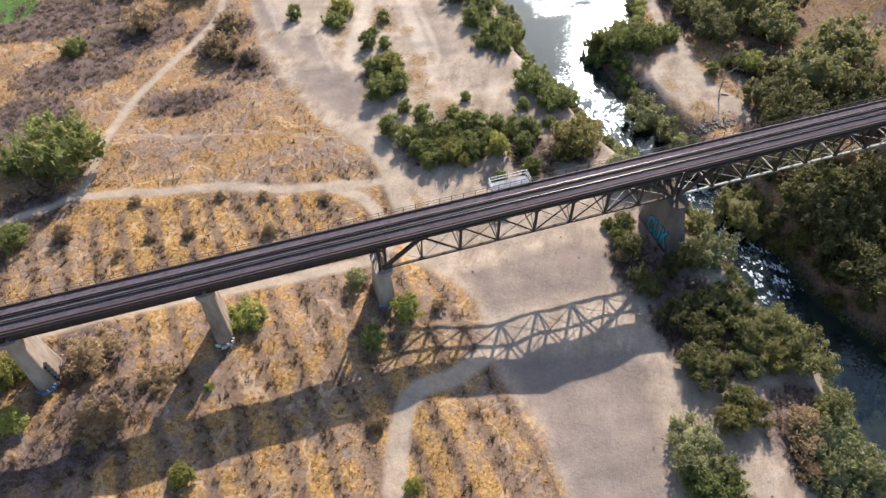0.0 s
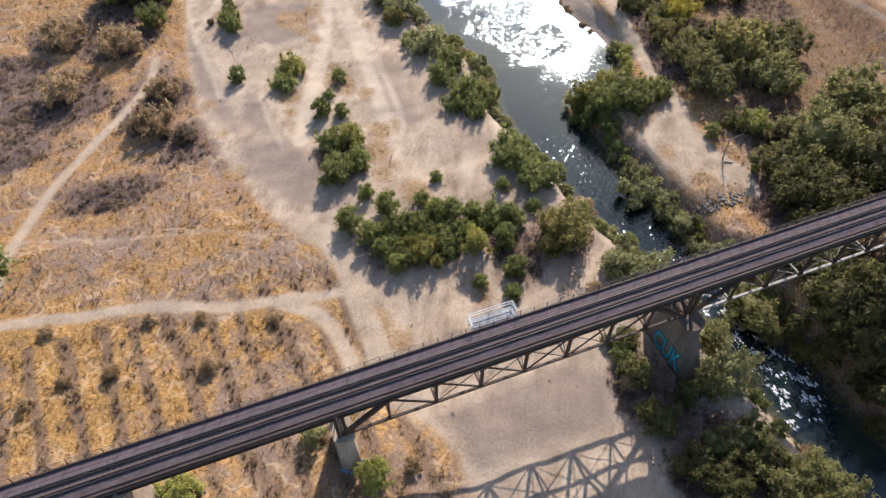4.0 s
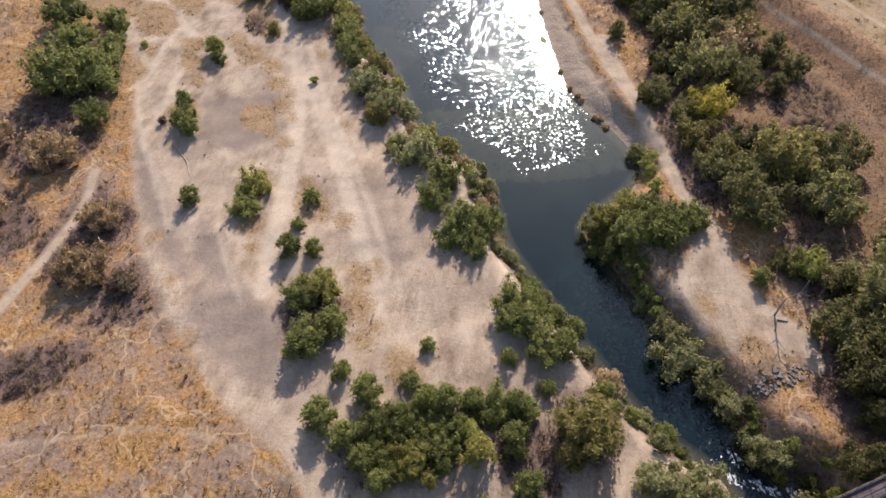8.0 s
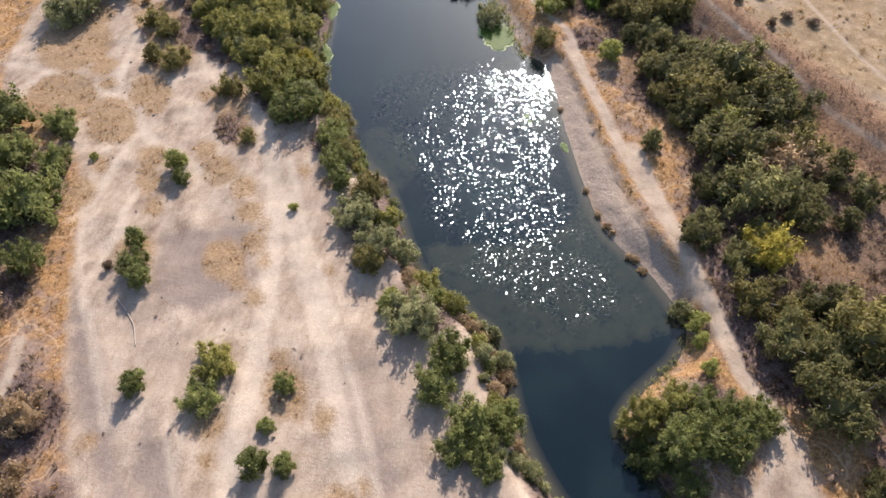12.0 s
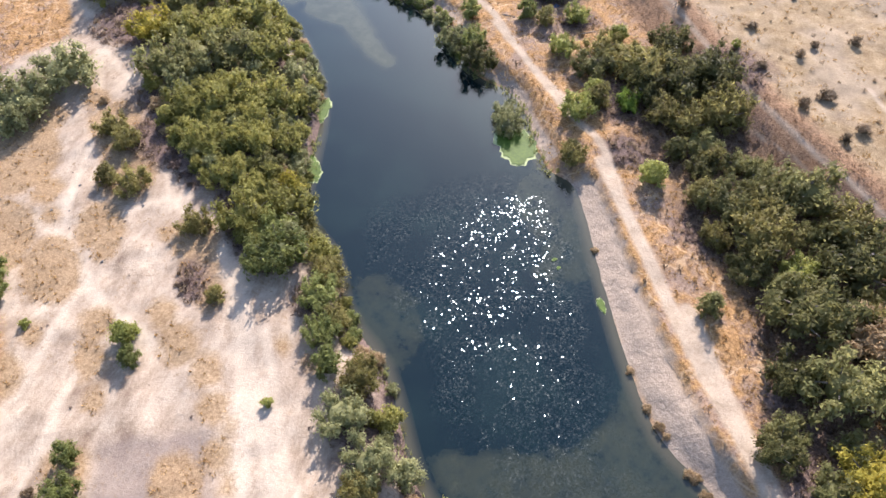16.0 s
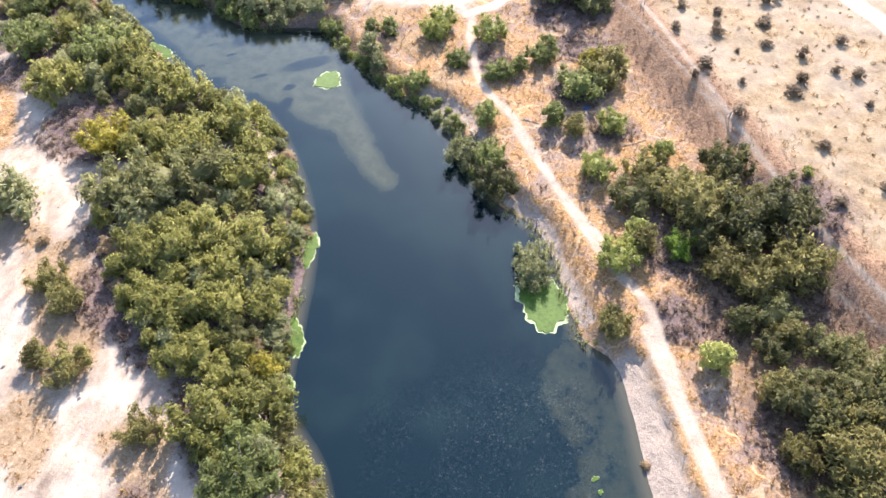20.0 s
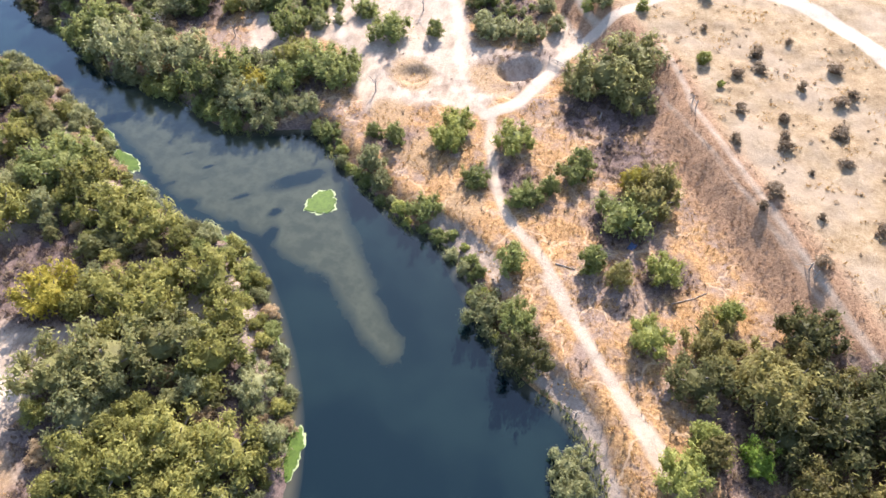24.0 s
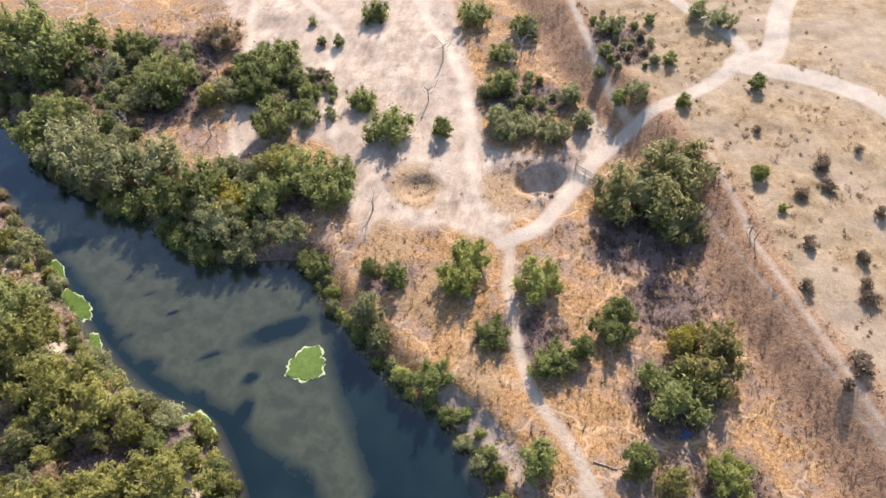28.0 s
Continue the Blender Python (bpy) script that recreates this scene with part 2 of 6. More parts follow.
    # scrub ground; below the bridge its dark tone doubles as painted tree shade
    c = mix(t, edge("brush_shade", 3.0, 1.2), c, ramp(t, both, [(0.36, (0.052, 0.036, 0.031)), (0.5, (0.112, 0.076, 0.062)), (0.66, (0.210, 0.150, 0.120))]))
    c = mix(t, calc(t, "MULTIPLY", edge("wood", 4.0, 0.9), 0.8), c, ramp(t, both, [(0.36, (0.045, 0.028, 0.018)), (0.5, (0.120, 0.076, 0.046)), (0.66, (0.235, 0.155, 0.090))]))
    pale = ramp(t, calc(t, "MULTIPLY_ADD", mid, 0.5, calc(t, "MULTIPLY", both, 0.5)), [(0.36, (0.220, 0.164, 0.112)), (0.48, (0.300, 0.234, 0.169)), (0.62, (0.365, 0.297, 0.225))])
    c = mix(t, calc(t, "MULTIPLY", edge("path", 0.9, 0.18), 0.95), c, pale)
    c = mix(t, calc(t, "MULTIPLY", edge("road", 1.0, 0.22), 0.85), c, ramp(t, both, [(0.35, (0.275, 0.222, 0.168)), (0.62, (0.365, 0.305, 0.238))]))
    c = mix(t, edge("lawn", 1.0, 0.1), c, ramp(t, both, [(0.35, (0.038, 0.085, 0.018)), (0.65, (0.080, 0.150, 0.036))]))
    # lumpy gravel bar
    c = mix(t, edge("gravel", 0.8, 0.12), c, ramp(t, both, [(0.36, (0.190, 0.142, 0.104)), (0.62, (0.315, 0.247, 0.186))]))
    # wet margin and silty river bed
    c = mix(t, edge("river", 1.0, 0.1), c, (0.10, 0.085, 0.06))
    bed = ramp(t, both, [(0.4, (0.030, 0.034, 0.024)), (0.6, (0.060, 0.056, 0.036))])
    c = mix(t, calc(t, "MULTIPLY_ADD", field(t, "river"), -1.2, -0.6, True), c, bed)
    t.links.new(c, b.inputs["Base Color"])
    b.inputs["Roughness"].default_value = 0.95
    b.inputs["Specular IOR Level"].default_value = 0.12
    lump = calc(t, "MULTIPLY", edge("gravel", 1.0, 0.1), noise_at(t, 0.75, 4, 0.7, pos))
    relief(t, b, calc(t, "ADD", calc(t, "MULTIPLY_ADD", both, 0.55, calc(t, "MULTIPLY", mid, 0.6)), calc(t, "MULTIPLY", lump, 0.8)), 0.32, 0.8)
    return m


def water_material():
    m, t, b = shader("river_water")
    turn = t.nodes.new("ShaderNodeMapping")
    turn.inputs["Rotation"].default_value = (0.6, 0.4, 0.9)
    t.links.new(t.nodes.new("ShaderNodeNewGeometry").outputs["Position"], turn.inputs[0])
    pos = turn.outputs[0]
    # small facets, each tilted its own way, on slow swells
    slow = node(t, "ShaderNodeTexNoise", Scale=1.5, Detail=3.0)
    t.links.new(pos, slow.inputs["Vector"])
    small = node(t, "ShaderNodeTexVoronoi", Scale=4.2)
    t.links.new(pos, small.inputs["Vector"])
    gust = ramp(t, noise_at(t, 0.2, 6, 0.8, pos, (1.0, 0.45, 1.0)), [(0.44, (0.08, 0.08, 0.08)), (0.49, (1, 1, 1))])
    lean = None
    for source, k in ((slow.outputs["Color"], 0.23), (small.outputs["Color"], 0.22)):
        mid = t.nodes.new("ShaderNodeVectorMath")
        mid.operation = "MULTIPLY_ADD"
        t.links.new(source, mid.inputs[0])
        mid.inputs[1].default_value, mid.inputs[2].default_value = (k, k, 0), (-k / 2, -k / 2, 0)
        if lean is None:
            lean = mid.outputs[0]
        else:
            both = t.nodes.new("ShaderNodeVectorMath")
            t.links.new(lean, both.inputs[0])
            t.links.new(mid.outputs[0], both.inputs[1])
            lean = both.outputs[0]
    tilt = t.nodes.new("ShaderNodeVectorMath")
    tilt.operation = "SCALE"
    t.links.new(lean, tilt.inputs[0])
    t.links.new(calc(t, "MULTIPLY", gust, field(t, "rough")), tilt.inputs["Scale"])
    up = t.nodes.new("ShaderNodeVectorMath")
    up.inputs[1].default_value = (0, 0, 1)
    t.links.new(tilt.outputs[0], up.inputs[0])
    bn = t.nodes.new("ShaderNodeVectorMath")
    bn.operation = "NORMALIZE"
    t.links.new(up.outputs[0], bn.inputs[0])
    # turbid body: deep blue-green, olive over the shallows, brown at the margin
    body = node(t, "ShaderNodeBsdfDiffuse")
    murk = noise_at(t, 0.35, 5, 0.65, pos)
    deep = mix(t, ramp(t, noise_at(t, 0.06, 4, 0.55, pos), [(0.45, (0, 0, 0)), (0.62, (1, 1, 1))]), (0.0026, 0.0072, 0.0080), (0.0056, 0.0125, 0.0118))
    ragged = calc(t, "MULTIPLY_ADD", murk, 5.0, -2.5)
    shallow = calc(t, "MULTIPLY_ADD", calc(t, "ADD", field(t, "shallow"), ragged), -0.42, 0.45, True)
    olive = mix(t, ramp(t, murk, [(0.4, (0, 0, 0)), (0.6, (1, 1, 1))]), (0.0280, 0.0310, 0.0190), (0.0410, 0.0440, 0.0270))
    c = mix(t, shallow, deep, olive)
    c = mix(t, calc(t, "MULTIPLY_ADD", field(t, "margin"), 0.55, 0.9, True), c, (0.050, 0.046, 0.030))
    t.links.new(c, body.inputs[0])
    gloss = node(t, "ShaderNodeBsdfGlossy", Roughness=0.13)
    gloss.distribution = "BECKMANN"
    gloss.inputs["Color"].default_value = (0.82, 0.95, 1.0, 1)
    fres = node(t, "ShaderNodeFresnel", IOR=1.43)
    t.links.new(bn.outputs[0], gloss.inputs["Normal"])
    top = t.nodes.new("ShaderNodeMixShader")
    t.links.new(fres.outputs[0], top.inputs[0])
    t.links.new(body.outputs[0], top.inputs[1])
    t.links.new(gloss.outputs[0], top.inputs[2])
    t.links.new(top.outputs[0], t.nodes["Material Output"].inputs[0])
    return m


GROUND, WATER_MAT = ground_material(), water_material()
ALGAE = plain("pond_weed", (0.022, 0.044, 0.004), (0.085, 0.132, 0.014), 1.8, 0.7, 0, 0.03)
FOAM = plain("weed_rim", (0.20, 0.24, 0.08), (0.40, 0.42, 0.24), 3.0, 0.8)
STRAW = leaf_material("straw", (0.085, 0.042, 0.015), (0.325, 0.192, 0.070), (0.59, 0.400, 0.175), 0.0, 0.55)
WEED = leaf_material("dry_weed", (0.050, 0.034, 0.023), (0.160, 0.112, 0.076), (0.300, 0.222, 0.152), 0.0, 0.5)
BRUSHWOOD = leaf_material("brushwood", (0.070, 0.050, 0.044), (0.150, 0.108, 0.092), (0.260, 0.195, 0.165))
REED = leaf_material("reed", (0.050, 0.068, 0.018), (0.130, 0.150, 0.045), (0.240, 0.235, 0.090))
BROWN_GRASS = leaf_material("brown_grass", (0.060, 0.034, 0.019), (0.205, 0.124, 0.070), (0.350, 0.228, 0.138), 0.0, 0.5)
TEAL = plain("teal_paint", (0.02, 0.17, 0.20), (0.04, 0.27, 0.30), 2.0, 0.6)
INK = plain("black_paint", (0.012, 0.012, 0.014), (0.03, 0.03, 0.035), 2.0, 0.6)
BLUE = plain("blue_paint", (0.05, 0.12, 0.25), (0.16, 0.26, 0.40), 1.5, 0.6)
WHITE_WATER_GLINTS = plain("white_water", (0.45, 0.48, 0.50), (0.80, 0.82, 0.84), 2.0, 0.5)
TARP_BLUE = plain("blue_tarp", (0.03, 0.045, 0.09), (0.07, 0.10, 0.18), 1.5, 0.6)
TARP_PINK = plain("pink_cloth", (0.25, 0.05, 0.09), (0.42, 0.12, 0.17), 1.5, 0.8)

# ---- the plan: banks, tracks and the edges of the ground covers ----
WATER = -7.0
BANK_WEST = [(70.0, -60.0), (74.0, -10.0), (75.9, 17.4), (75.3, 24.3), (78.4, 35.2), (76.9, 44.1), (75.5, 52.3), (75.8, 62.2), (76.2, 73.1), (76.8, 79.7), (75.1, 83.6), (70.7, 92.6), (68.1, 108.6), (66.6, 119.9), (65.6, 133.9), (68.8, 151.7), (64.9, 161.6), (61.6, 172.0), (62.9, 191.5), (60.1, 204.5), (61.0, 217.6), (58.5, 230.2), (63.6, 243.3), (70.0, 260.1), (72.1, 279.1), (69.4, 301.4), (60.2, 311.1), (51.3, 328.0), (38.5, 362.8), (23.1, 381.1), (-20.0, 400.0), (-80.0, 430.0)]
BANK_EAST = [(112.0, -60.0), (100.0, 0.0), (90.7, 33.5), (86.7, 46.0), (86.6, 55.8), (84.8, 62.3), (86.6, 74.8), (83.2, 77.6), (81.5, 84.7), (81.7, 93.5), (80.2, 108.3), (80.3, 119.4), (80.5, 131.8), (97.8, 139.9), (99.8, 153.5), (97.3, 165.3), (99.7, 180.0), (104.8, 198.2), (110.2, 216.9), (107.5, 225.8), (111.1, 247.1), (106.5, 257.3), (104.9, 267.5), (103.9, 288.8), (98.6, 297.2), (91.0, 318.7), (88.1, 329.3), (70.8, 335.5), (60.4, 352.7), (47.4, 366.5), (34.6, 391.2), (10.0, 425.0), (-60.0, 470.0)]
SAND_EDGE = [(22.0, -60.0), (26.0, 0.0), (26.3, 26.0), (27.0, 35.6), (24.9, 44.1), (24.1, 49.6), (25.3, 60.9), (20.0, 70.3), (17.0, 74.0), (21.4, 88.5), (19.5, 98.9), (12.9, 111.6), (7.5, 123.9), (2.4, 145.5), (1.1, 164.1), (2.6, 189.6), (5.4, 214.9), (0.1, 239.1), (-9.9, 253.0), (-0.9, 287.4), (6.5, 299.2), (18.7, 308.1), (14.4, 339.7), (5.0, 360.0), (-30.0, 385.0), (-80.0, 400.0)]
SPIT = [(79.1, 108.7), (86.2, 112.1), (94.6, 117.1), (101.1, 121.8), (101.8, 117.8), (99.1, 110.3), (98.8, 99.5), (99.3, 92.1), (93.2, 90.5), (85.4, 89.6), (80.5, 94.1), (80.1, 102.4)]
WEST_TRAIL = [(-5.5, 178.2), (-7.8, 169.6), (-14.3, 158.8), (-28.9, 138.7), (-36.0, 123.4), (-38.1, 115.0), (-41.2, 109.3), (-54.3, 106.5)]
CROSS_TRAIL = [(-41.2, 109.3), (-33.8, 107.7), (-23.1, 105.4), (-12.3, 103.2), (-1.7, 99.0), (8.2, 97.0), (13.6, 95.7), (19.2, 94.7)]
FORK_TRAIL = [(7.5, 96.3), (12.7, 91.9), (14.8, 86.4), (15.0, 78.9), (9.8, 75.3), (-5.4, 75.9), (-15.2, 76.5), (-33.9, 77.6), (-46.4, 76.9)]
MAIN_TRACK = [(18.1, 109.6), (19.8, 99.8), (19.7, 91.6), (20.1, 83.9), (19.3, 77.3)]
SOUTH_TRAIL = [(24.7, 51.1), (16.8, 47.7), (11.0, 47.0), (7.3, 42.9), (3.7, 33.4)]
FAINT_TRAIL = [(-33.7, 126.5), (-16.4, 120.8), (1.0, 116.0), (10.7, 109.1), (17.2, 100.6)]
EAST_TRACK = [(118.3, 220.5), (114.6, 200.2), (109.9, 176.2), (107.5, 159.0), (104.6, 142.9), (100.3, 129.9), (100.8, 121.9), (97.0, 111.8), (96.8, 103.5), (99.7, 94.8), (98.2, 89.3)]
EAST_TRACK_C = [(113.6, 182.5), (111.6, 174.4), (109.5, 165.3), (107.5, 156.1), (104.8, 146.0)]
EAST_TRACK_B = [(118.2, 274.0), (118.9, 254.7), (118.9, 238.0), (120.8, 225.4), (118.0, 212.0)]
NORTH_TRACK = [(120.0, 236.4), (120.4, 241.6), (118.9, 256.3), (119.3, 278.2), (117.5, 290.5), (121.4, 307.5), (125.8, 317.4)]
NORTH_TRACK_B = [(125.1, 319.0), (132.4, 320.0), (141.0, 325.4), (152.5, 333.2), (162.6, 336.9), (175.2, 339.2), (187.9, 343.0), (197.2, 349.8), (196.2, 359.9), (193.9, 373.9), (195.6, 387.9)]
ROAD_NE = [(194.6, 346.1), (202.1, 345.7), (214.1, 358.5), (227.5, 370.2)]
ROAD_E = [(192.1, 344.8), (204.5, 334.8), (210.2, 326.6), (212.6, 317.2), (213.6, 306.0), (213.8, 285.0), (213.0, 240.0)]
THIN_TRAIL = [(171.7, 390.6), (165.9, 363.6), (162.7, 346.9), (162.4, 338.9)]
HILL_TRAIL = [(170.3, 322.9), (166.6, 306.7), (164.7, 300.6), (162.0, 274.7), (159.8, 257.0), (157.5, 240.0), (156.5, 227.0), (156.7, 206.0), (157.7, 193.0), (157.0, 176.0), (158.3, 160.0), (158.6, 139.0), (160.0, 100.0)]
HILL_TRAIL_B = [(163.2, 312.4), (161.8, 303.0), (160.6, 283.6), (159.4, 266.3), (157.6, 253.5), (154.0, 236.0), (151.5, 220.0), (153.9, 205.2), (155.0, 190.0)]
HILL_TRAIL_C = [(180.0, 215.0), (176.6, 200.4), (173.6, 183.2), (172.3, 169.8), (172.0, 140.0)]
PATCHES = []
PATCHES += [(12.3, 231.9, 5.2), (13.5, 251.3, 1.9), (12.7, 243.7, 1.8), (21.8, 236.1, 4.0), (6.4, 263.4, 8.6), (29.9, 213.7, 2.6), (31.9, 206.4, 2.9), (35.2, 200.1, 2.6), (18.0, 209.1, 2.8), (35.0, 184.5, 1.5), (30.1, 177.5, 1.7), (2.3, 241.9, 7.9), (28.2, 259.2, 6.2), (4.6, 210.5, 3.4), (47.6, 200.4, 1.4), (45.8, 173.8, 0.9), (38.3, 216.1, 2.4), (13.6, 190.7, 3.4), (36.5, 188.2, 1.0), (21.2, 238.1, 4.7), (26.2, 267.7, 5.8), (26.9, 250.4, 5.8), (37.5, 228.3, 4.5), (32.3, 255.3, 3.2), (22.4, 277.4, 2.9), (36.5, 132.6, 2.2), (34.1, 126.4, 2.8), (33.0, 119.4, 2.0), (34.5, 185.4, 2.3), (32.2, 172.9, 1.6)]
PATCHES += [(33.0, 153.1, 3.4), (37.6, 112.8, 2.6), (40.3, 85.6, 1.2), (21.6, 86.1, 2.6), (23.8, 82.4, 2.2), (13.2, 93.2, 3.2), (21.3, 152.0, 2.4), (28.6, 183.4, 4.0), (35.3, 193.5, 2.5), (12.1, 251.2, 3.0), (12.2, 229.7, 4.8), (19.5, 215.8, 2.8), (31.4, 208.0, 3.0), (114.5, 338.3, 4.7), (131.2, 330.6, 5.0), (105.5, 326.1, 4.2), (107.7, 313.1, 4.5), (111.5, 296.4, 3.7)]
BRUSH_AND_SHADE = []
BRUSH_AND_SHADE += [(-48.3, 183.4, 19.8, 10.8), (-42.9, 154.1, 14.2, 7.9), (-28.5, 167.9, 13.3, 9.9), (-51.7, 138.7, 10.4, 8.9), (-4.8, 162.6, 6.4, 7.2), (-48.4, 108.4, 7.7, 5.1), (-37.5, 70.6, 7.3, 6.3), (-34.1, 59.1, 7.9, 4.9), (-41.9, 52.4, 8.8, 3.9), (-3.2, 140.5, 5.8, 3.6), (-13.7, 189.1, 10.4, 7.5), (-6.9, 163.5, 6.5, 9.1), (-26.6, 173.4, 8.4, 8.4), (-26.9, 198.8, 7.9, 7.9), (-2.9, 146.0, 4.7, 4.7), (-17.5, 133.8, 10.2, 4.5), (35.3, 100.6, 11.2, 5.6), (26.8, 127.7, 5.3, 6.4), (49.4, 92.7, 4.6, 7.4), (59.2, 93.6, 5.8, 5.8), (-10.1, 158.6, 6.6, 8.7), (-2.7, 144.6, 4.0, 4.0)]
BRUSH_AND_SHADE += [(-12.4, 202.9, 8.2, 8.2), (-5.6, 215.1, 8.6, 11.4), (49.2, 259.7, 20.6, 13.7), (51.8, 235.1, 9.7, 7.3), (57.4, 207.5, 6.3, 6.3), (56.6, 180.4, 5.5, 8.3), (59.7, 160.6, 6.8, 5.9), (35.6, 218.6, 2.7, 4.5), (47.4, 305.9, 24.5, 15.0), (49.4, 273.5, 18.4, 12.7), (50.1, 248.8, 14.2, 10.1), (51.2, 227.0, 8.2, 11.0), (29.4, 331.9, 17.2, 9.4), (137.0, 174.6, 14.1, 12.5), (113.8, 132.6, 13.7, 15.0), (141.3, 143.3, 8.7, 11.5), (114.4, 103.0, 8.1, 11.5), (100.7, 82.8, 6.2, 9.3), (124.2, 126.6, 11.5, 14.1), (80.5, 106.2, 3.0, 6.0), (142.7, 233.7, 17.3, 11.5), (141.9, 216.5, 12.2, 8.1)]
BRUSH_AND_SHADE += [(142.6, 192.2, 15.1, 8.8), (135.2, 172.0, 15.0, 8.1), (121.2, 159.8, 9.4, 6.3), (115.8, 147.1, 8.9, 8.9), (124.6, 221.0, 5.2, 5.2), (147.2, 231.8, 18.6, 10.4), (133.6, 218.1, 11.6, 5.3), (133.3, 196.6, 12.1, 9.0), (151.2, 311.0, 12.1, 7.7), (146.0, 296.7, 8.2, 6.1), (136.8, 282.0, 6.6, 6.6), (138.0, 267.5, 5.5, 4.6), (49.7, 378.0, 19.5, 8.4), (81.9, 346.9, 17.3, 10.4), (122.2, 298.1, 5.7, 4.7), (104.1, 318.3, 6.0, 2.5), (117.8, 302.0, 3.8, 2.9), (145.9, 355.1, 10.4, 6.5), (170.9, 361.7, 7.2, 8.6), (93.7, 380.6, 8.3, 9.6)]
GRAVEL_BAR = [(111.8, 216.0), (108.6, 201.6), (105.7, 189.0), (102.9, 175.5), (101.1, 162.3), (101.2, 150.3)]
NORTH_SAND = [(100.3, 343.5), (101.0, 329.2), (107.3, 328.4), (115.7, 326.8), (124.1, 319.3), (127.7, 322.5), (141.6, 326.8), (158.4, 336.6), (158.0, 348.6), (144.9, 335.9), (132.0, 344.3), (137.5, 364.7), (145.2, 400.3), (140.9, 420.7), (115.6, 429.9), (89.2, 420.7), (89.9, 388.9), (78.8, 356.4), (82.6, 358.6), (95.3, 363.3), (102.0, 355.2)]
ERODED_BANKS = [[(109.3, 259.3), (111.8, 253.3), (112.8, 247.3), (111.4, 240.0), (110.9, 232.9), (110.5, 227.3)], [(105.2, 294.1), (107.6, 289.6), (110.2, 283.5), (110.8, 275.7)], [(110.8, 265.0), (111.2, 258.6)]]
GRAVEL_N = [(104.7, 293.4), (106.3, 287.9), (106.7, 282.1)]
SHOALS_NORTH = [(36.5, 364.1), (56.9, 355.9), (71.0, 336.2), (88.2, 325.7), (90.5, 316.4), (89.1, 304.4), (89.4, 292.0), (89.7, 277.1), (90.5, 270.2), (87.5, 269.5), (84.7, 275.0), (83.3, 283.4), (82.6, 287.8), (81.0, 291.1), (78.3, 293.7), (74.6, 299.6), (70.9, 305.8), (63.1, 313.7), (57.8, 320.9), (51.6, 337.9), (44.4, 350.4)]
SHOALS_MID = [(63.6, 211.3), (58.4, 193.9), (64.0, 191.8), (70.2, 197.3), (69.3, 207.6)]
SHOALS_SOUTH = [(64.3, 175.4), (72.0, 172.4), (85.3, 168.4), (97.1, 174.2), (102.5, 187.8), (100.4, 177.9), (99.7, 164.1), (100.4, 152.4), (100.3, 142.4), (74.3, 147.4), (65.7, 155.7), (64.9, 167.0)]
SHOALS_EAST = [(106.0, 225.9), (108.1, 213.9), (105.8, 204.6), (103.0, 196.7), (93.8, 200.1), (98.5, 205.5), (97.8, 217.7)]
TRACK_T1 = [(19.9, 135.7), (23.7, 146.3), (29.0, 158.3), (33.9, 171.3), (38.5, 186.6), (42.1, 204.9), (42.3, 220.5), (39.6, 234.0)]
TRACK_T2 = [(33.5, 118.0), (37.6, 128.7), (39.3, 143.8), (41.0, 160.7), (41.9, 176.4), (42.8, 194.5)]
TRACK_T3 = [(6.7, 156.8), (5.6, 173.4), (4.2, 189.6), (6.3, 210.5), (13.0, 224.8), (18.9, 231.9), (25.2, 239.5), (35.2, 241.0)]
TRACK_T4 = [(-0.0, 253.7), (7.4, 246.6), (14.6, 237.3), (18.9, 223.5), (23.2, 214.9), (29.1, 207.4), (36.0, 196.2), (35.8, 184.2), (33.8, 167.9)]
TRACK_T5 = [(23.2, 214.9), (16.1, 207.4), (12.2, 199.6), (8.7, 192.5), (4.8, 186.3)]
TRACK_T6 = [(24.3, 308.9), (24.1, 285.1), (21.6, 265.8), (17.3, 251.7), (14.6, 237.3)]
TRACK_T7 = [(41.0, 219.5), (42.9, 207.4), (41.9, 192.8), (39.9, 178.5), (40.4, 165.3)]
TRACK_T8 = [(22.1, 315.0), (27.5, 289.4), (34.1, 273.2), (35.0, 254.3), (35.0, 238.9), (40.9, 230.8), (42.8, 219.2)]
TRACK_T9 = [(16.5, 282.5), (22.3, 291.3), (26.6, 301.9), (19.7, 324.2), (16.7, 348.7)]
TRACK_T10 = [(126.2, 339.2), (132.7, 355.7), (136.4, 376.7), (136.8, 403.4)]
TRACK_T11 = [(102.9, 358.7), (106.9, 380.3), (113.4, 395.2), (108.8, 413.6)]
TRACK_T12 = [(82.6, 358.6), (83.1, 378.0), (91.0, 395.7), (96.2, 418.2)]
TRACK_T13 = [(107.5, 344.3), (109.4, 335.3), (112.2, 329.6), (117.9, 326.7), (125.1, 319.0)]
TRACK_T14 = [(126.2, 339.2), (124.3, 328.3), (125.1, 319.0)]
TRACK_T15 = [(-17.9, 266.8), (-1.9, 255.2), (10.7, 242.5), (18.6, 229.6)]
TRACK_T16 = [(80.8, 109.5), (88.2, 111.3), (95.7, 116.7)]
TRACK_T17 = [(108.1, 297.8), (111.4, 294.3), (116.2, 291.8)]
TRACK_T18 = [(106.9, 297.0), (111.8, 294.7), (116.9, 290.8)]
TRACK_T19 = [(17.9, 163.5), (15.4, 154.5), (15.2, 143.1), (16.2, 134.5)]
TRACK_T20 = [(15.2, 175.6), (12.0, 165.8), (9.0, 150.4)]
TRACK_T21 = [(17.5, 225.3), (8.1, 208.3), (2.9, 203.1)]
